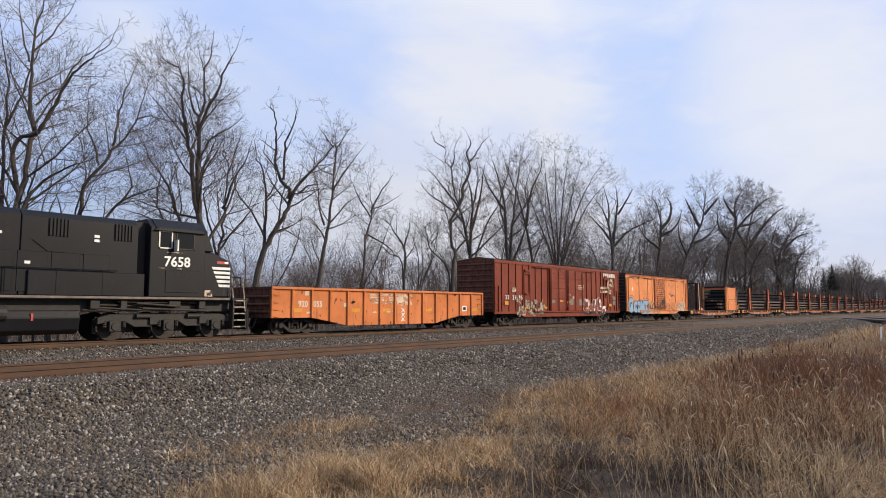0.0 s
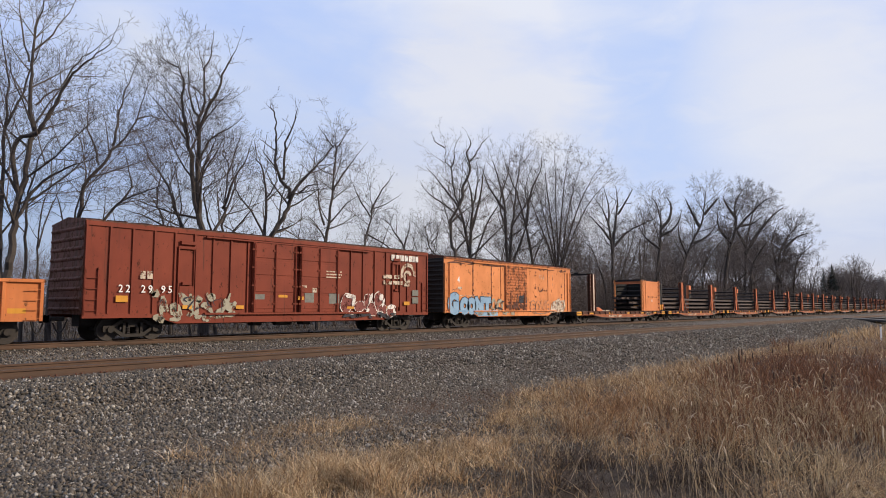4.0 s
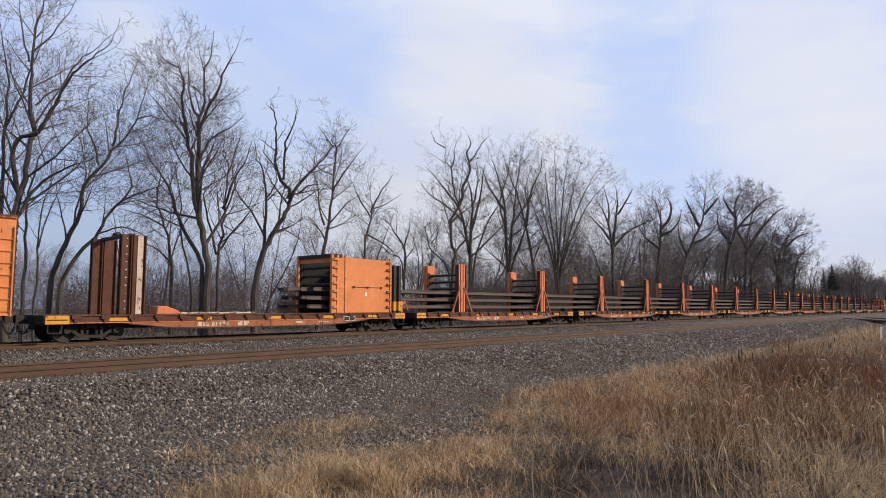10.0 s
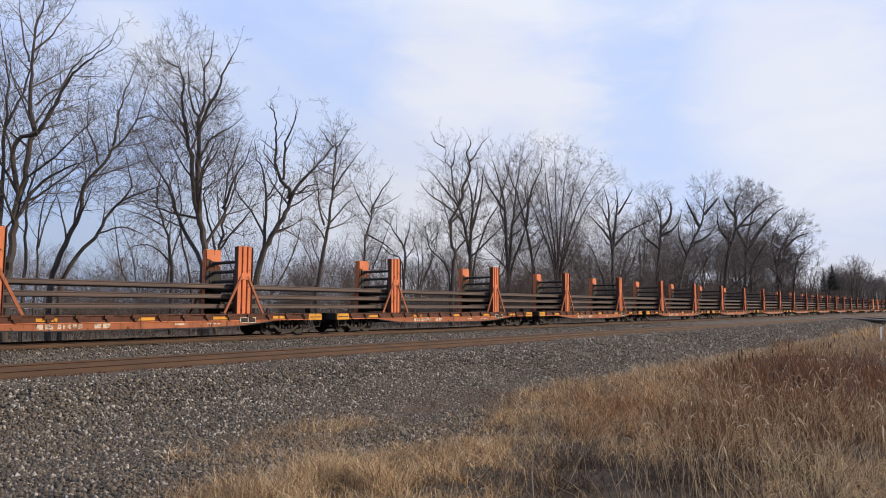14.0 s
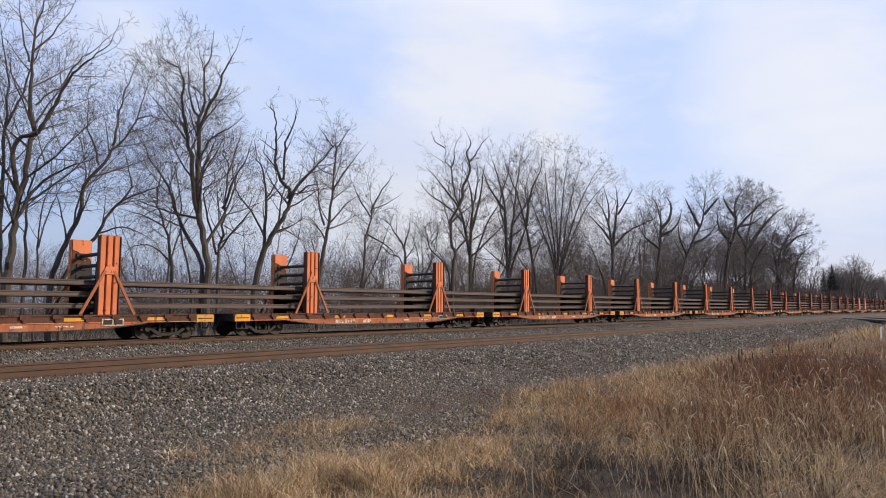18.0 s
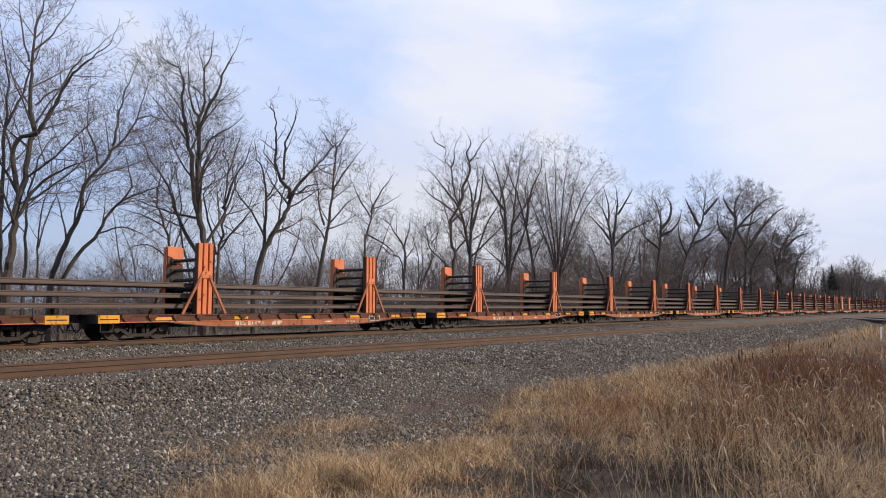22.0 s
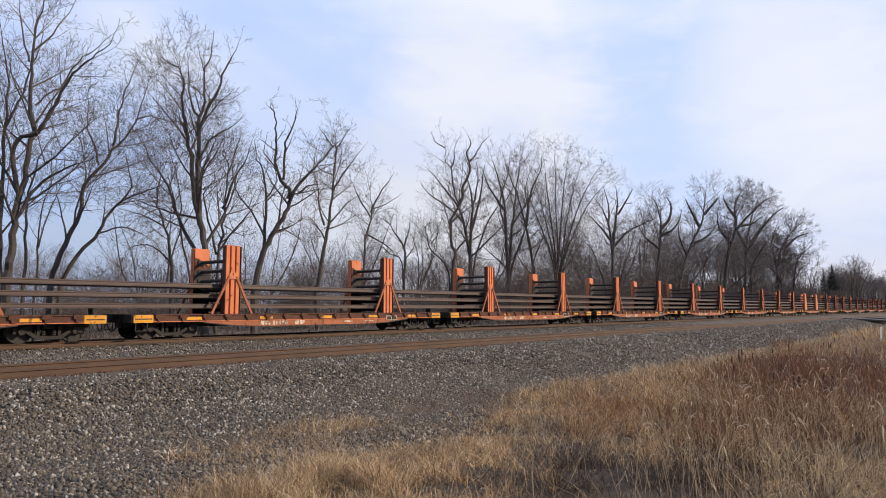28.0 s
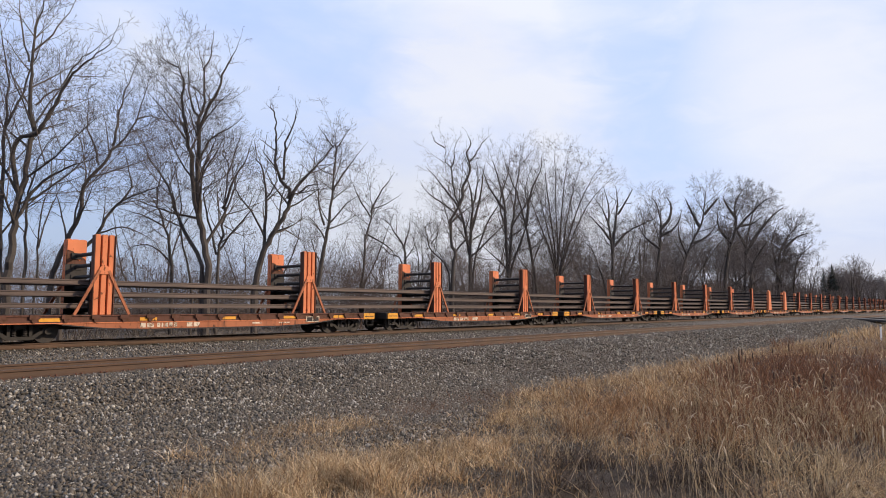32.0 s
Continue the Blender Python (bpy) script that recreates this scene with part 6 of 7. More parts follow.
guided_tree(82.9, 39.0, [(0.36, (0.0, -0.2), (0.0, 2.8), (-0.1, 9.6), (-0.5, 12.7), (-1.3, 15.0), (-2.6, 17.0)), (0.32, (-0.0, 8.9), (0.5, 12.7), (1.1, 15.8), (1.0, 18.5)), (0.24, (0.3, 10.0), (2.0, 11.8), (3.6, 12.7), (5.1, 13.4), (6.4, 13.9)), (0.24, (-0.3, 10.8), (-1.8, 12.7), (-3.3, 14.2)), (0.2, (0.8, 14.2), (2.3, 16.6), (2.8, 17.7)), (0.2, (-0.5, 12.7), (-0.3, 15.8), (-0.9, 18.5)), (0.2, (-1.0, -0.2), (-1.0, 3.5), (-2.0, 7.3), (-2.9, 9.6), (-4.1, 10.8))], 27, 4, 0.72)
guided_tree(104.7, 42.0, [(0.39, (0.0, -0.2), (0.0, 3.0), (0.8, 10.4), (1.2, 13.2), (1.2, 16.0), (0.5, 18.8), (-0.6, 20.2)), (0.39, (1.3, 14.6), (2.8, 16.4), (3.2, 18.8), (2.4, 20.2)), (0.29, (1.0, 13.2), (3.7, 15.0), (4.6, 17.9)), (0.29, (0.9, 11.3), (-1.4, 13.2), (-2.4, 15.5))], 28, 4, 0.72)
guided_tree(117.5, 43.0, [(0.42, (-0.0, -0.2), (-0.0, 3.2), (1.2, 9.2), (2.8, 13.3), (4.5, 16.4), (5.2, 19.4), (5.5, 22.0), (5.9, 24.0)), (0.42, (4.3, 16.2), (3.0, 18.9), (1.8, 21.7)), (0.37, (5.2, 18.4), (6.9, 20.5), (7.9, 21.5)), (0.37, (3.0, 13.3), (5.4, 14.3), (7.6, 16.9)), (0.32, (1.8, 11.3), (0.4, 14.3), (0.1, 17.9))], 29, 4, 0.72)
guided_tree(144.0, 43.0, [(0.56, (0.0, -0.2), (0.0, 3.5), (0.9, 11.7), (2.4, 16.5), (3.1, 19.5), (2.9, 22.5), (3.7, 25.2), (5.2, 26.9)), (0.37, (2.7, 17.7), (5.2, 20.7), (8.3, 23.8), (10.7, 25.0)), (0.5, (1.9, 15.3), (-0.6, 18.3), (-1.2, 21.9)), (0.44, (3.1, 20.7), (1.3, 23.8), (1.1, 25.6)), (0.44, (3.9, 18.9), (6.8, 19.5), (9.1, 21.3))], 30, 4, 0.72)
guided_tree(162.5, 44.0, [(0.55, (0.0, -0.2), (0.0, 3.7), (0.7, 14.2), (1.8, 20.8), (3.5, 25.5), (5.3, 28.2)), (0.62, (0.7, 14.2), (4.2, 19.5), (8.0, 23.5), (10.7, 25.5)), (0.55, (1.0, 15.5), (-0.9, 19.5), (-1.6, 22.1)), (0.55, (1.8, -0.2), (1.8, 10.2), (4.7, 15.5), (7.5, 18.8))], 51, 4, 0.72)
guided_tree(190.6, 44.0, [(0.55, (-0.0, -0.2), (-0.0, 4.0), (1.7, 15.9), (5.3, 22.0), (8.8, 24.7)), (0.63, (0.9, -0.2), (0.9, 11.4), (-0.2, 19.0), (1.9, 25.0)), (0.47, (4.8, -0.2), (4.8, 4.0), (5.8, 12.9), (8.4, 16.7), (11.5, 18.7)), (0.55, (3.3, 17.5), (6.5, 20.5), (10.5, 21.7))], 52, 4, 0.72)
guided_tree(66.4, 38, [(0.2, (0.0, -0.8), (-0.4, 6.3), (-2.9, 13.5), (-5.0, 17.7)), (0.16, (0.0, -0.8), (-0.2, 6.3), (-1.9, 13.7), (-3.3, 18.7)), (0.2, (0.0, -0.8), (-0.1, 6.3), (-1.0, 13.9), (-1.6, 19.6)), (0.16, (0.0, -0.8), (0.0, 6.3), (-0.1, 14.1), (-0.1, 20.3)), (0.2, (0.0, -0.8), (0.1, 6.3), (0.7, 13.9), (1.4, 19.5)), (0.16, (0.0, -0.8), (0.3, 6.3), (1.6, 13.7), (3.0, 18.6)), (0.2, (0.0, -0.8), (0.4, 6.3), (2.6, 13.5), (4.8, 17.6)), (0.16, (0.0, -0.8), (0.5, 6.3), (3.5, 13.3), (6.6, 16.7))], 24, 4, 0.72)
for bx, by, bh, bs in ((24.5, 49, 11.0, 32), (35.5, 52, 11.5, 34), (44.0, 50, 12.5, 36), (52.5, 49, 13.0, 37), (63.1, 47, 16.5, 38), (76.0, 46, 16.0, 39), (92.0, 45, 17.5, 40), (104.0, 50, 17.0, 41), (134.0, 50, 21.0, 43), (178.0, 52, 25.0, 45), (205.0, 50, 24.0, 47)):
    bare_tree(bx, by, bh, bs, 2, (0, 0), 0.42, 0.12, 0.03, 4, 0.7, 0.24)
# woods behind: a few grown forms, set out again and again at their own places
forms = [bare_tree(118 + 30 * k, 50 + 5 * (k % 2), 22 + k, 300 + k, 1 + k % 2, (0, 0), 0.26, 0.10, 0.045, 4, 0.60, 0.26, "leafless tree in the woods along the line", HAZED_TWIG) for k in range(4)]
rng_w = random.Random(77)


def wood_tree(x, y, tall):
    t2 = copy_thing(forms[rng_w.randrange(4)], pose(x, y, ground_z(x, y), 0, 0, rng_w.uniform(0, 360)))
    t2.scale = (tall * rng_w.uniform(0.85, 1.2), tall * rng_w.uniform(0.85, 1.2), tall)


for k in range(30):  # edge of the woods beside the line
    u = (k + rng_w.random()) / 30
    wx = 92 + 158 * u
    wood_tree(wx, 46 + 20 * rng_w.random() ** 1.4, (0.66 + 0.36 * smooth(100, 165, wx) + 0.08 * smooth(180, 250, wx)) * rng_w.uniform(0.7, 1.0))
for k in range(50):  # deep woods
    wx = 110 + 330 * ((k + rng_w.random()) / 50) ** 1.2
    wy = max(60, 0.185 * wx + 8) + 85 * rng_w.random()
    wood_tree(wx, wy, rng_w.uniform(0.6, 0.95))
for k in range(90):  # lower, farther woods beyond the bend of the edge
    wx = 330 + 330 * (k + rng_w.random()) / 90
    wood_tree(wx, rng_w.uniform(44, 0.165 * wx), rng_w.uniform(0.75, 1.05))
for k in range(20):  # second growth far behind the nearer trees
    wx = 30 + 100 * (k + rng_w.random()) / 20
    wood_tree(wx, rng_w.uniform(64, 118), rng_w.uniform(0.30, 0.46) + 0.18 * smooth(60, 110, wx))


def evergreen(x, y, h):
    """A far, dark conifer: a stem with drooping whorls of needled boughs."""
    rng = random.Random(int(x))
    root = thing("conifer", "dark evergreen standing out of the bare woods", "tree", at=pose(x, y, ground_z(x, y)))
    bm = bmesh.new()
    tube(bm, (0, 0, -0.3), (0, 0, h), 0.3, 6, 0.03)
    part("trunk", bm, BARK, root)
    verts, faces = [], []
    for k in range(420):
        f = rng.random() ** 0.8
        z = h * (0.12 + 0.86 * f)
        r = h * 0.24 * (1 - f) ** 0.8 * rng.uniform(0.5, 1.1) + 0.15
        a = rng.uniform(0, 6.28)
        c, s_ = math.cos(a), math.sin(a)
        w = 0.25 + 0.35 * (1 - f)
        i = len(verts)
        verts += [(0, 0, z + 0.2), (c * r * 0.6 - s_ * w, s_ * r * 0.6 + c * w, z - 0.1), (c * r, s_ * r, z - 0.25 * r), (c * r * 0.6 + s_ * w, s_ * r * 0.6 - c * w, z - 0.15)]
        faces.append((i, i + 1, i + 2, i + 3))
    me = bpy.data.meshes.new("crown")
    me.from_pydata(verts, [], faces)
    me.materials.append(EVERGREEN)
    ob = new("crown", me)
    ob.parent = root


evergreen(330, 53, 21)
evergreen(352, 60, 19)


def strips(n, xy, hgt, wid, bend, rng, zf, segs=3, slack=1.0):
    """n bent, tapered blades as one set of vertices and faces."""
    x, y = xy
    z = np.array([zf(a, b) for a, b in zip(x, y)])
    ang = rng.uniform(0, 2 * np.pi, n)
    turn = rng.uniform(0, np.pi, n)
    V, F = [], []
    tip_x, tip_y = rng.normal(0, 0.34, n), rng.normal(0, 0.34, n)
    fallen = np.where(rng.uniform(0, 1, n) < 0.18, 1.8, 1.0)
    bend = bend * fallen
    levels = np.linspace(0, 1, segs + 1)
    rows = []
    for lv in levels:
        cx = x + hgt * (tip_x * slack * lv + np.cos(ang) * bend * lv ** 2)
        cy = y + hgt * (tip_y * slack * lv + np.sin(ang) * bend * lv ** 2)
        cz = z - 0.03 + hgt * lv * (1 - 0.42 * np.minimum(bend, 1.9) * lv)
        w = wid * (1 - lv * 0.96)
        rows.append((np.stack([cx - np.cos(turn) * w, cy - np.sin(turn) * w, cz], 1), np.stack([cx + np.cos(turn) * w, cy + np.sin(turn) * w, cz], 1)))
    verts = np.concatenate([np.stack([a, b], 1) for a, b in rows], 1).reshape(-1, 3)
    per = 2 * (segs + 1)
    base = np.arange(n) * per
    faces = np.concatenate([np.stack([base + 2 * k, base + 2 * k + 1, base + 2 * k + 3, base + 2 * k + 2], 1) for k in range(segs)])
    return verts, faces


def stuff(name, verts, faces, material, label, category):
    me = bpy.data.meshes.new(name)
    me.vertices.add(len(verts))
    me.vertices.foreach_set("co", np.asarray(verts, dtype=np.float32).ravel())
    n, k = faces.shape
    me.loops.add(n * k)
    me.loops.foreach_set("vertex_index", faces.astype(np.int32).ravel())
    me.polygons.add(n)
    me.polygons.foreach_set("loop_start", np.arange(0, n * k, k, dtype=np.int32))
    me.update(calc_edges=True)
    me.validate()
    me.materials.append(material)
    return tagged(new(name, me), label, category, kind="stuff")


def grass_material(name, stops):
    m, t, b = base_mat(name, 0.8)
    g = nd(t, "ShaderNodeNewGeometry")
    c = ramp(t, g.outputs["Random Per Island"], stops)
    c = blend(t, ramp(t, noise_of(t, 1.1, 4), [(0.42, 0.0), (0.66, 0.62)]), c, tuple(v * 0.8 for v in stops[0][1]))
    c = blend(t, ramp(t, noise_of(t, 5.5, 3), [(0.48, 0.0), (0.62, 0.5)]), c, tuple(v * 0.7 for v in stops[0][1]))
    t.links.new(c, b.inputs["Base Color"])
    thin = nd(t, "ShaderNodeBsdfTranslucent")
    t.links.new(c, thin.inputs[0])
    mix = nd(t, "ShaderNodeMixShader")
    mix.inputs[0].default_value = 0.3
    t.links.new(b.outputs[0], mix.inputs[1])
    t.links.new(thin.outputs[0], mix.inputs[2])
    t.links.new(mix.outputs[0], t.nodes["Material Output"].inputs[0])
    return m


STRAW = grass_material("straw_grass", [(0.0, (0.10, 0.054, 0.025)), (0.3, (0.34, 0.205, 0.098)), (0.7, (0.74, 0.49, 0.25)), (1.0, (0.95, 0.76, 0.48))])
TAWNY = grass_material("tawny_grass", [(0.0, (0.07, 0.032, 0.015)), (0.3, (0.22, 0.105, 0.045)), (0.7, (0.46, 0.245, 0.105)), (1.0, (0.74, 0.47, 0.24))])
RUSSET = grass_material("russet_weeds", [(0.0, (0.04, 0.017, 0.009)), (0.35, (0.125, 0.047, 0.022)), (0.7, (0.23, 0.092, 0.042)), (1.0, (0.38, 0.20, 0.10))])
GREYWEED = grass_material("grey_weeds", [(0.0, (0.025, 0.015, 0.010)), (0.5, (0.060, 0.038, 0.026)), (0.88, (0.15, 0.10, 0.068)), (1.0, (0.62, 0.47, 0.32))])
PALE = grass_material("pale_stems", [(0.0, (0.42, 0.31, 0.17)), (1.0, (0.86, 0.70, 0.46))])
nr = np.random.RandomState(4)


def scatter(n, x0, x1, y0, y1, keep):
    x, y = nr.uniform(x0, x1, n), nr.uniform(y0, y1, n)
    k = np.array([keep(a, b) for a, b in zip(x, y)])
    m = nr.uniform(0, 1, n) < k
    return x[m], y[m]


def patch(x, y, s=0.35, o=0.0):
    return smooth(-0.12, 0.22, noise.noise(Vector((x * s, y * s, 5 + o))))


def edge_of_grass(x):
    """How far from the camera's line the grass reaches toward the ballast."""
    return 7.2 + 2.75 * smooth(8.5, 13.5, x) + 0.3 * noise.noise(Vector((x * 0.5, 0, 2)))


def along(x, y):
    return 0.770 * x + 0.638 * y


def sway(x, y):
    """Bearing of a spot across the verge, as a slope."""
    return (0.638 * x - 0.770 * y) / max(1.0, along(x, y)) + 0.07 * noise.noise(Vector((x * 0.4, y * 0.4, 8)))


def reddish(x, y):
    d = along(x, y) + 1.6 * noise.noise(Vector((x * 0.35, y * 0.35, 3)))
    return smooth(9.5, 11.5, d) * (1 - 0.8 * smooth(25, 33, d)) * smooth(0.31, 0.45, sway(x, y)) * (1 - smooth(7.3, 8.6, y))


def tawny(x, y):
    """The rusty-gold belt between the pale straw and the red weeds."""
    d = along(x, y) + 1.2 * noise.noise(Vector((x * 0.5, y * 0.5, 12)))
    return smooth(9.6, 11.0, d) * smooth(0.14, 0.26, sway(x, y)) * (1 - 0.8 * smooth(0.44, 0.54, sway(x, y))) * (1 - smooth(14.5, 19, d)) * (0.45 + 0.55 * patch(x, y, 0.6, 9))


def greyish(x, y):
    d = along(x, y) + 0.9 * noise.noise(Vector((x * 0.6, y * 0.6, 7)))
    return (1 - smooth(9.0, 11.0, d)) * smooth(0.10, 0.22, sway(x, y)) * (1 - 0.5 * smooth(0.36, 0.47, sway(x, y)) - 0.2 * smooth(0.55, 0.66, sway(x, y)))


def clump(x, y, s=2.2):
    return smooth(-0.25, 0.35, noise.noise(Vector((x * s, y * s, 1.5))))


def field(x, y):
    e = edge_of_grass(x)
    return 0.0 if y > e else smooth(0, 1.0, e - y)


# ballast stones lying loose on the near slope
def stones(n, x0, x1, y0, y1, size, zf, dens):
    x, y = nr.uniform(x0, x1, n), nr.uniform(y0, y1, n)
    m = nr.uniform(0, 1, n) < np.array([dens(a, b) for a, b in zip(x, y)])
    x, y = x[m], y[m]
    n = len(x)
    z = np.array([zf(a, b) for a, b in zip(x, y)])
    o = np.array([[1, 0, 0], [-1, 0, 0], [0, 1, 0], [0, -1, 0], [0, 0, 1], [0, 0, -1]], float)
    s = nr.uniform(size * 0.5, size, (n, 1, 3)) * nr.uniform(0.75, 1.25, (n, 6, 1))
    p = o[None] * s + nr.normal(0, size * 0.16, (n, 6, 3))
    a = nr.uniform(0, 2 * np.pi, n)
    b = nr.uniform(-0.6, 0.6, n)
    ca, sa, cb, sb = np.cos(a), np.sin(a), np.cos(b), np.sin(b)
    px = p[..., 0] * ca[:, None] - p[..., 1] * sa[:, None]
    py = p[..., 0] * sa[:, None] + p[..., 1] * ca[:, None]
    pz = p[..., 2]
    py, pz = py * cb[:, None] - pz * sb[:, None], py * sb[:, None] + pz * cb[:, None]
    verts = np.stack([px + x[:, None], py + y[:, None], pz + z[:, None] + size * 0.3], 2).reshape(-1, 3)
    t = np.array([[0, 2, 4], [2, 1, 4], [1, 3, 4], [3, 0, 4], [2, 0, 5], [1, 2, 5], [3, 1, 5], [0, 3, 5]])
    return verts, (np.arange(n)[:, None, None] * 6 + t[None]).reshape(-1, 3)


def top_z(x, y):
    return max(bed_surface(x, y), ground_z(x, y))


def blades(name, n, x0, x1, y0, y1, keep, h0, h1, w0, w1, b0, b1, material, label, category="grass"):
    xy = scatter(n, x0, x1, y0, y1, keep)
    m = len(xy[0])
    tall = np.array([max(0.35, 0.78 + 0.45 * noise.noise(Vector((a * 0.8, b * 0.8, 4))) + 0.55 * noise.noise(Vector((a * 2.3, b * 2.3, 14)))) for a, b in zip(*xy)])
    v, f = strips(m, xy, nr.uniform(h0, h1, m) * tall, nr.uniform(w0, w1, m), nr.uniform(b0, b1, m), nr, ground_z, 3, 0.35 if h1 > 3 else 1.0)
    stuff(name, v, f, material, label, category)


blades("dry_grass", 200000, 3, 24, -1, 10.6, lambda x, y: field(x, y) * (0.06 + 0.94 * clump(x, y)) * (1 - 0.9 * reddish(x, y)) * (1 - 0.6 * tawny(x, y)) * (1 - 0.93 * greyish(x, y)) * min(1, 10 / (x + 0.5 * y)), 0.18, 0.66, 0.003, 0.0075, 0.3, 1.3, STRAW, "straw-coloured dead grass in bent tufts")
blades("dry_grass", 95000, 14, 75, 0, 10.9, lambda x, y: field(x, y) * (0.15 + 0.85 * clump(x, y, 0.8)) * (1 - 0.88 * reddish(x, y)) * min(1, 22 / x), 0.3, 0.75, 0.006, 0.014, 0.2, 1.0, STRAW, "straw-coloured dead grass along the ballast")
blades("russet_weeds", 150000, 8, 60, 0.5, 9.0, lambda x, y: reddish(x, y) * (0.12 + 0.88 * clump(x, y, 1.3)) * min(1, 15 / x), 0.40, 1.05, 0.004, 0.010, 0.1, 0.8, RUSSET, "dense reddish-brown dead weeds", "weeds")
blades("tawny_grass", 90000, 8, 30, 0.5, 9.5, lambda x, y: tawny(x, y) * (0.2 + 0.8 * clump(x, y, 1.5)) * min(1, 13 / x), 0.35, 0.85, 0.003, 0.008, 0.15, 0.9, TAWNY, "tawny orange-brown dead grass standing dense")
blades("grey_weeds", 90000, 4, 15, -2, 6.5, lambda x, y: greyish(x, y) * (0.10 + 0.90 * clump(x, y, 1.8)), 0.25, 0.85, 0.0025, 0.0055, 0.3, 1.7, GREYWEED, "grey-brown tangled weed stems", "weeds")
# Short dark blades: shadowed gaps between the weeds, put into colour.
GAP_SHADE = grass_material("gap_shade_blades", [(0.0, (0.020, 0.012, 0.008)), (0.6, (0.055, 0.033, 0.021)), (1.0, (0.10, 0.065, 0.042))])
blades("thatch", 60000, 4, 22, -1.5, 8.5, lambda x, y: min(1.0, greyish(x, y) + reddish(x, y) + 0.4 * field(x, y)) * min(1, 9 / (x + 0.3 * y)), 0.06, 0.26, 0.005, 0.012, 0.5, 1.8, GAP_SHADE, "short dark blades standing in for shadowed gaps beneath the weeds")
blades("matted_grass", 26000, 2, 16, 5.5, 10.2, lambda x, y: (0.0 if y > 9.9 else 1.0) * smooth(0.5, 0.9, patch(x, y, 0.8, 6)) * smooth(2.5, 6.5, x), 0.08, 0.32, 0.002, 0.005, 0.4, 1.4, STRAW, "short matted dead grass on the dirt")
def tuft(cx, cy, rx, ry):
    return lambda x, y: max(0.0, 1 - ((x - cx) / rx) ** 2 - ((y - cy) / ry) ** 2) * (0.25 + 0.75 * patch(x, y, 1.1, 2))


blades("matted_grass", 14000, 4.4, 11, 8.1, 10.2, tuft(7.4, 9.1, 2.9, 1.0), 0.12, 0.5, 0.002, 0.005, 0.2, 1.2, STRAW, "ragged tuft of tan grass by the ballast")
blades("matted_grass", 9000, 9, 17, 8.6, 11, tuft(12.5, 9.8, 3.2, 0.9), 0.1, 0.4, 0.002, 0.006, 0.3, 1.4, RUSSET, "flattened rusty grass by the ballast")
blades("pale_stems", 12000, 4, 16, -1.5, 8, lambda x, y: field(x, y) * clump(x, y, 0.9) * (1 - 0.85 * greyish(x, y)) * (0.2 + 0.8 * smooth(0.30, 0.42, sway(x, y))), 0.5, 1.1, 0.0028, 0.0045, 0.2, 1.2, PALE, "tall pale dry grass stems")
blades("straw_tufts", 34000, 3.2, 9, 5.2, 8.0, tuft(5.8, 6.6, 2.4, 1.15), 0.25, 0.66, 0.003, 0.007, 0.2, 1.2, STRAW, "bright straw tufts at the edge of the dirt")
blades("russet_weeds", 1500, 38, 45, 8, 10, tuft(41.0, 9.1, 2.2, 0.7), 0.8, 1.35, 0.006, 0.014, 0.1, 0.6, RUSSET, "isolated red-brown weed clump by the ballast", "weeds")
blades("straw_tufts", 5000, 8.4, 12.5, -0.6, 2.2, tuft(10.3, 0.7, 1.9, 1.2), 0.3, 0.75, 0.003, 0.007, 0.3, 1.3, STRAW, "bright straw clump among the weeds")
blades("straw_tufts", 4600, 3.2, 9, 5.2, 8.0, tuft(5.8, 6.6, 2.4, 1.15), 0.4, 0.8, 0.003, 0.005, 0.2, 1.0, PALE, "bright straw tufts at the edge of the dirt")
v, f = stones(150000, 1.5, 14, 4.8, 11.6, 0.021, top_z, lambda x, y: (0.45 + 0.55 * patch(x, y, 0.9, 15)) * min(1, 7 / (x + 0.4 * y)))
stuff("pebbles", v, f, STONE, "small gravel and clods on the bare dirt", "gravel")
v, f = stones(26000, 1.5, 17, 8.6, 12.2, 0.037, top_z, lambda x, y: 1.0 if y > edge_of_grass(x) else 0.25)
stuff("ballast_stones", v, f, STONE, "crushed stones strewn at the toe of the slope", "ballast")
# far strip of verge
xy = scatter(30000, 55, 300, -20, 10, lambda x, y: min(1, 70 / x))
n = len(xy[0])
v, f = strips(n, xy, nr.uniform(0.4, 1.0, n), nr.uniform(0.015, 0.04, n), nr.uniform(0.05, 0.5, n), nr, ground_z)
stuff("verge_grass", v, f, STRAW, "pale dead grass along the far verge", "grass")

v, f = stones(30000, 26, 110, 9.8, 15.1, 0.075, top_z, lambda x, y: min(1, 30 / x))
stuff("ballast_stones", v, f, STONE, "grey crushed stones further along the slope", "ballast")
v, f = stones(90000, 1.5, 34, 5.8, 15.0, 0.050, top_z, lambda x, y: min(1, 15 / (x + 3)) * (1 if y > 9.6 else 0.8 * smooth(5.6, 9.6, y)) * (1 if y > edge_of_grass(x) - 0.3 else 0.12))
stuff("ballast_stones", v, f, STONE, "loose grey crushed stones on the slope", "ballast")
v, f = stones(24000, 4, 60, 16.7, 25.9, 0.05, top_z, lambda x, y: min(1, 16 / (x + 3)))
stuff("ballast_stones", v, f, STONE, "loose grey crushed stones between the tracks", "ballast")

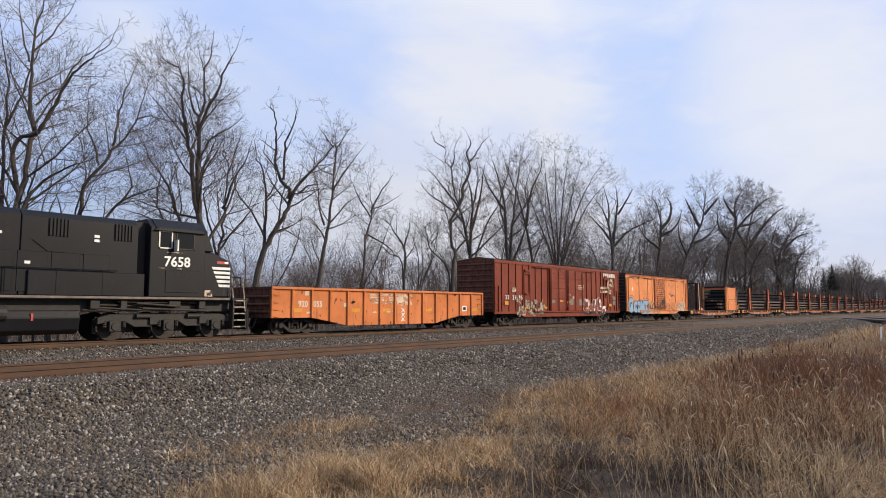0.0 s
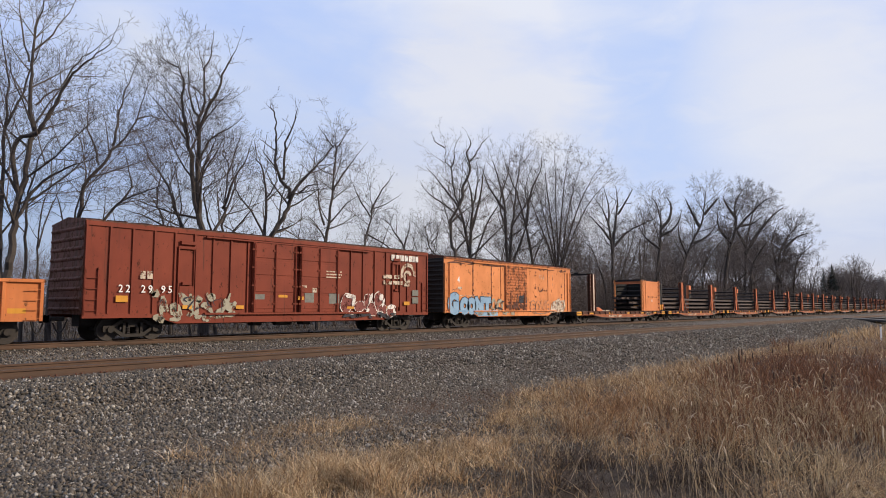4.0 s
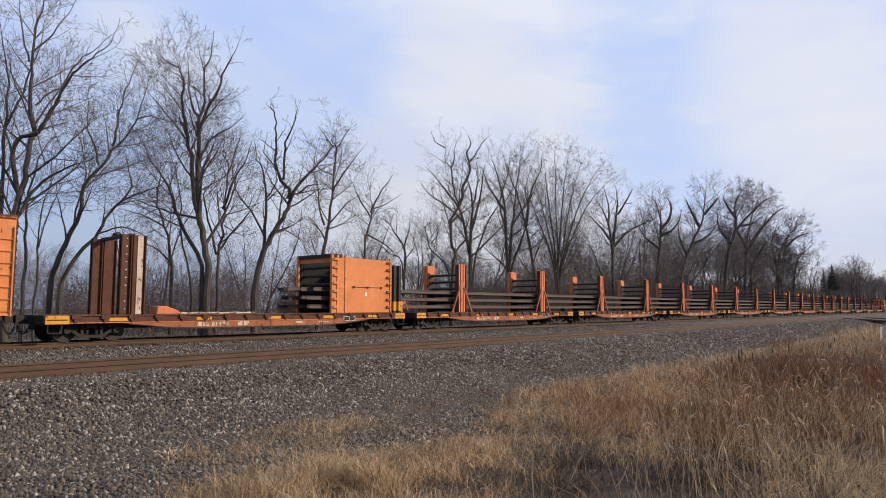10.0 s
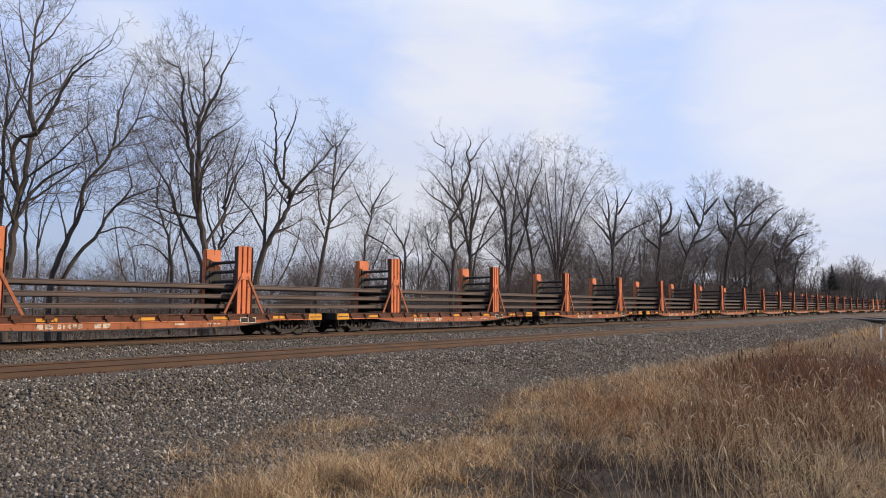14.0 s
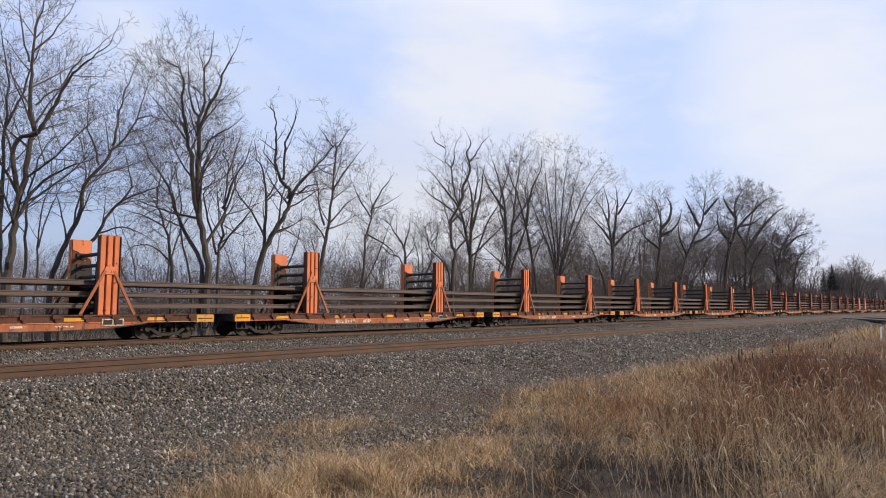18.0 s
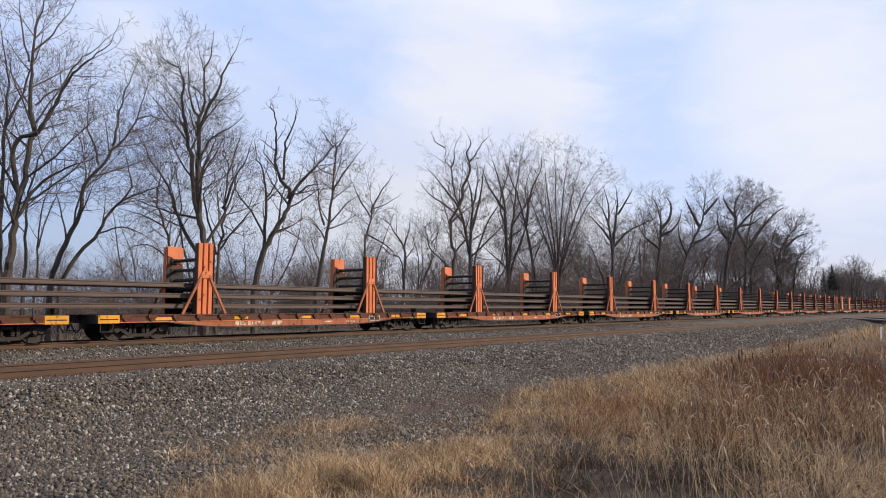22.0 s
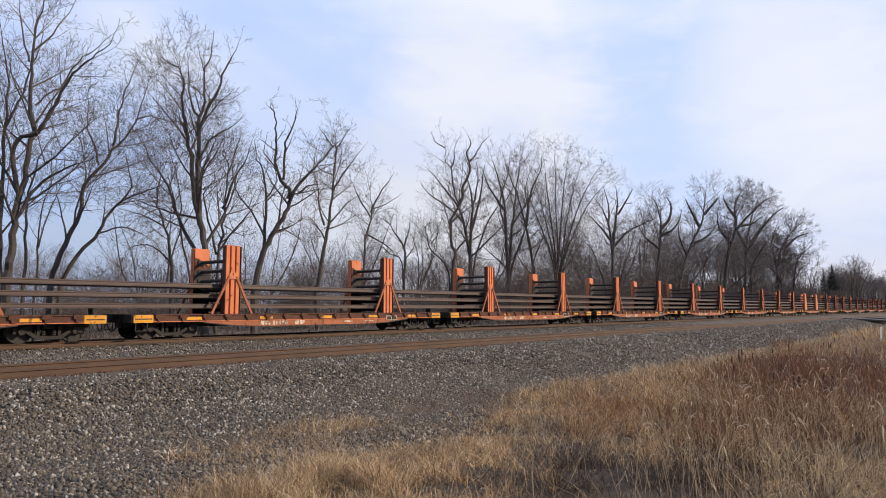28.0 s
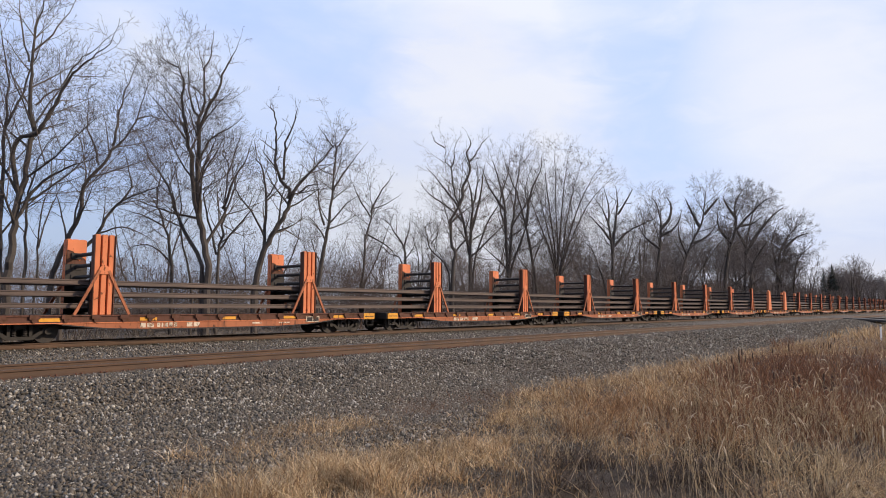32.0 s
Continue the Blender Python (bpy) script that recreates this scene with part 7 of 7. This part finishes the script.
# brush under the trees
def shrub(x, y, h, seed, material, label):
    FINEST[0] = 0.0045
    rng = random.Random(seed)
    wood = Wood()
    for k in range(9):
        a = rng.uniform(0, 6.28)
        d = Vector((math.cos(a) * 0.4, math.sin(a) * 0.4, 1)).normalized()
        grow(wood, rng, Vector((math.cos(a) * 0.5, math.sin(a) * 0.5, -0.15)), d, h * rng.uniform(0.6, 1.0), 0.022, 1, 3, 0.10, 0.05, 1.2)
    return plant(wood, x, y, label, material, "shrub", "brush under the trees")


brush = [shrub(46 + 5 * k, 37.5 + 0.5 * k, 3.6 + 0.5 * k, 500 + k, TWIG, "leafless grey shrub under the trees") for k in range(3)]
russet = shrub(34.0, 36.5, 5.2, 510, BUSH, "russet leafless shrub behind the tracks")
for k in range(190):
    wx = 6 + 150 * (k / 190) ** 1.25
    wy = rng_w.uniform(35.5, 52)
    src = russet if k % 9 == 4 else brush[k % 3]
    t2 = copy_thing(src, pose(wx + rng_w.uniform(-1, 1), wy, ground_z(wx, wy), 0, 0, rng_w.uniform(0, 360)))
    tall = rng_w.uniform(0.6, 1.35) * (0.95 + 0.15 * smooth(26, 60, wx))
    t2.scale = (tall, tall, tall)

for k in range(90):
    wx = 84 + 210 * (k / 90) ** 1.1
    wy = rng_w.uniform(42, 80)
    t2 = copy_thing(brush[k % 3], pose(wx + rng_w.uniform(-2, 2), wy, ground_z(wx, wy), 0, 0, rng_w.uniform(0, 360)))
    tall = rng_w.uniform(1.3, 2.5)
    t2.scale = (tall * 1.2, tall * 1.2, tall)

# distant woods, their haze painted in as pale grey
blades("far_woods", 30000, 300, 1300, 58, 230, lambda x, y: min(1.0, 480 / x), 10.0, 24.0, 0.2, 0.5, 0.03, 0.3, HAZED_WOOD, "grey mass of distant leafless woods", "woods")
blades("far_woods", 15000, 70, 620, 47, 120, lambda x, y: min(1.0, 190 / x) * (0.4 + 0.6 * patch(x, y, 0.05)), 4.0, 11.0, 0.035, 0.10, 0.03, 0.35, HAZED_WOOD, "grey-brown mass of saplings in the woods", "woods")
blades("leaf_litter", 30000, 2, 140, 30.2, 46, lambda x, y: min(1, 40 / (x + 5)), 0.12, 0.45, 0.01, 0.03, 0.3, 1.4, LITTER, "pale dead grass and leaf litter under the trees")
blades("far_woods", 9000, 2, 75, 46, 75, lambda x, y: 0.25 + 0.75 * patch(x, y, 0.1, 7), 1.0, 3.0, 0.012, 0.03, 0.05, 0.5, HAZED_WOOD, "low grey-brown scrub beyond the trees", "woods")
# ---- small plants in the foreground ----
HEAD = grass_material("seed_heads", [(0.0, (0.36, 0.26, 0.16)), (0.5, (0.56, 0.44, 0.30)), (1.0, (0.76, 0.63, 0.46))])
CATTAIL = plain("cattail_brown", (0.045, 0.024, 0.014), (0.03, 0.016, 0.010), 20, 0.9, relief=0.3)
STALK = plain("dry_stalk", (0.36, 0.27, 0.16), (0.24, 0.17, 0.10), 8, 0.8, relief=0)
DOCK = plain("dock_brown", (0.055, 0.028, 0.018), (0.03, 0.016, 0.011), 20, 0.9, relief=0)
rng_p = random.Random(21)
stem, heads = Wood(), Wood()
for k in range(800):
    x, y = rng_p.uniform(4.6, 15), rng_p.uniform(-1.5, 5.2)
    if (x < 6 and y > 3) or (sway(x, y) < 0.31 and rng_p.random() < 0.93) or rng_p.random() < 0.25:
        continue
    h = rng_p.uniform(0.55, 1.28)
    a = rng_p.uniform(0, 6.28)
    lean = rng_p.uniform(0.05, 0.35)
    z = ground_z(x, y)
    out = Vector((math.cos(a), math.sin(a), 0))
    foot = Vector((x, y, z))
    pts = [foot + Vector((0, 0, h * f)) + out * lean * h * f * f for f in (0, 0.35, 0.7, 1.0)]
    stem.limb(pts, [0.0035, 0.003, 0.0025, 0.002], 3)
    tip, bend = pts[-1], []
    size = rng_p.uniform(0.07, 0.15)
    droop = rng_p.uniform(0.2, 2.4)
    p, ang = tip.copy(), 1.3
    for q in range(5):
        bend.append(p.copy())
        p = p + (out * math.cos(ang) + Vector((0, 0, math.sin(ang)))) * size / 4
        ang -= droop / 3
    w = rng_p.uniform(0.0035, 0.007)
    heads.limb(bend, [0.003, w, w * 1.1, w * 0.8, 0.003], 5)
for wood_, name, mat_, label in ((stem, "foxtail_stems", STALK, "thin dry arching grass stems"), (heads, "foxtail_heads", HEAD, "pale drooping grass seed heads")):
    v, f = wood_.data["crown"]
    stuff(name, np.array(v), np.array(f), mat_, label, "grass")


def cattail(x, y, h, lean, seed):
    rng = random.Random(seed)
    root = thing("cattail", "dry cattail with dark brown head in the ditch", "cattail", "cattails in the ditch", at=pose(x, y, ground_z(x, y), lean, lean * 0.6, 0))
    bm = bmesh.new()
    tube(bm, (0, 0, -0.05), (0, 0, h), 0.005, 5, 0.004)
    part("stalk", bm, STALK, root)
    bm = bmesh.new()
    n = rng.uniform(0.13, 0.19)
    tube(bm, (0, 0, h), (0, 0, h + 0.02), 0.006, 8, 0.014)
    tube(bm, (0, 0, h + 0.02), (0, 0, h + n), 0.014, 8, 0.013)
    tube(bm, (0, 0, h + n), (0, 0, h + n + 0.02), 0.013, 8, 0.004)
    part("head", bm, CATTAIL, root)
    bm = bmesh.new()
    tube(bm, (0, 0, h + n + 0.02), (0, 0, h + n + 0.12), 0.0025, 4, 0.001)
    part("spike", bm, STALK, root)
    return root


for k, (x, y, h) in enumerate([(16.4, 5.15, 0.82), (16.9, 5.2, 0.86), (17.0, 5.05, 0.90), (17.3, 5.1, 0.80), (17.5, 5.0, 1.02), (17.5, 4.92, 0.92), (17.7, 4.98, 0.84), (17.6, 4.85, 0.86), (18.0, 4.95, 1.0), (18.1, 4.86, 0.92), (17.2, 4.95, 0.66), (20.4, 4.75, 0.96), (21.2, 4.6, 1.0), (24.5, 4.3, 0.98), (25.2, 4.3, 0.94), (25.8, 4.28, 0.92), (26.5, 4.2, 1.06), (15.2, 3.6, 0.72)]):
    cattail(x, y, h, rng_p.uniform(-5, 5), 40 + k)


def dock(x, y, h, seed):
    """A dead dock: dark branching stalk thick with seed clusters."""
    rng = random.Random(seed)
    wood = Wood()
    wood.limb([Vector((0, 0, -0.05)), Vector((0.01, 0, h * 0.5)), Vector((0.03, 0.02, h))], [0.006, 0.005, 0.003], 5)
    verts, faces = wood.data["crown"]
    root = thing("dock_plant", "dead dark-brown dock stalk with seed clusters", "weed", "dead docks", at=pose(x, y, ground_z(x, y)))
    me = bpy.data.meshes.new("stalk")
    me.from_pydata(verts, [], faces)
    me.materials.append(DOCK)
    new("stalk", me).parent = root
    bm = bmesh.new()
    for k in range(38):
        f = rng.uniform(0.62, 1.0)
        a = rng.uniform(0, 6.28)
        r = 0.09 * (1.1 - f) * rng.random() + 0.006
        c = Vector((math.cos(a) * r, math.sin(a) * r, h * f))
        tube(bm, c, c + Vector((rng.uniform(-0.01, 0.01), rng.uniform(-0.01, 0.01), 0.03)), 0.011, 5, 0.005)
    part("seed_cluster", bm, DOCK, root)["kind"] = "stuff"


dock(15.8, 3.35, 0.80, 1)
dock(16.0, 3.3, 0.74, 2)
dock(15.6, 2.75, 0.84, 3)
dock(15.9, 2.65, 0.78, 4)

# a white marker post by the verge and the road crossing beyond it
mark = thing("marker_post", "slim white marker post in the verge", "post", at=pose(55.0, 6.05, ground_z(55, 6.05)))
bm = bmesh.new()
box(bm, -0.05, 0.05, -0.05, 0.05, -0.2, 1.1)
part("post", bm, PLAIN_WHITE, mark, "", 0.01)
bm = bmesh.new()
box(bm, -0.053, 0.053, -0.053, 0.053, 0.98, 1.06)
part("band", bm, DIRTY_STEEL, mark)
ASPHALT = plain("old_asphalt", (0.055, 0.052, 0.050), (0.035, 0.033, 0.032), 3, 0.9, relief=0.5)
bm = bmesh.new()
prism(bm, [(-40, -0.95), (-40, -0.7), (4, -0.62), (12.5, -0.14), (15.0, -0.03), (15.0, -0.4)], 99.5, 106, "x")
me = bpy.data.meshes.new("road")
bm.to_mesh(me)
bm.free()
me.materials.append(ASPHALT)
tagged(new("road", me), "dark asphalt road rising to the crossing", "road", kind="structure")
cross = thing("crossing_panels", "dark timber crossing panels between the rails", "crossing", kind="structure")
for k in range(8):
    bm = bmesh.new()
    box(bm, 99.5, 106, 15.26 + k * 0.16, 15.40 + k * 0.16, -0.1, -0.012)
    part("plank", bm, TIE_WOOD, cross)

# ties of the nearer track, each with its plates and spikes
bm = bmesh.new()
box(bm, -0.11, 0.11, -1.3, 1.3, -0.36, -0.205)
tie0 = part("tie", bm, TIE_WOOD, near_track, "", 0.0, pose(-4, 0, 0))
bm = bmesh.new()
for sd in (-0.755, 0.755):
    box(bm, -0.10, 0.10, sd - 0.17, sd + 0.17, -0.205, -0.186)
    for q in (-0.06, 0.06):
        for w in (-0.095, 0.095):
            box(bm, q - 0.012, q + 0.012, sd + w - 0.016, sd + w + 0.016, -0.19, -0.145)
plate0 = part("tie_plate", bm, ROOF_RED, tie0, "rusty tie plate with spikes")
for k in range(1, 280):
    t2 = again(tie0, near_track, pose(-4 + 0.5 * k, 0.02 * math.sin(k * 1.7), 0))
    again(plate0, t2, Matrix())


def motions():
    """The train rolls toward -x and slows a little; its wheels turn with it."""
    def rolled(t):
        return 6.42 * t - 0.00618 * t * t + 0.0000387 * t ** 3
    rows = [0, 2, 4, 6, 8, 10, 12, 14, 16, 18, 20, 22, 24, 26, 28, 30, 32]
    for ob, x in TRAIN:
        y, z = ob.matrix_basis.translation.y, ob.matrix_basis.translation.z
        walk(ob, [(t, pose(x - rolled(t), y, z)) for t in rows])
    ticks = [0.1 * k for k in range(321)]
    for ob, x in TRAIN:
        for w in ob.children_recursive:
            if "spin" in w:
                r, p = w["spin"], w.matrix_basis.translation.copy()
                walk(w, [(t, Matrix.Translation(p) @ Matrix.Rotation(-rolled(t) / r, 4, "Y")) for t in ticks])


motions()
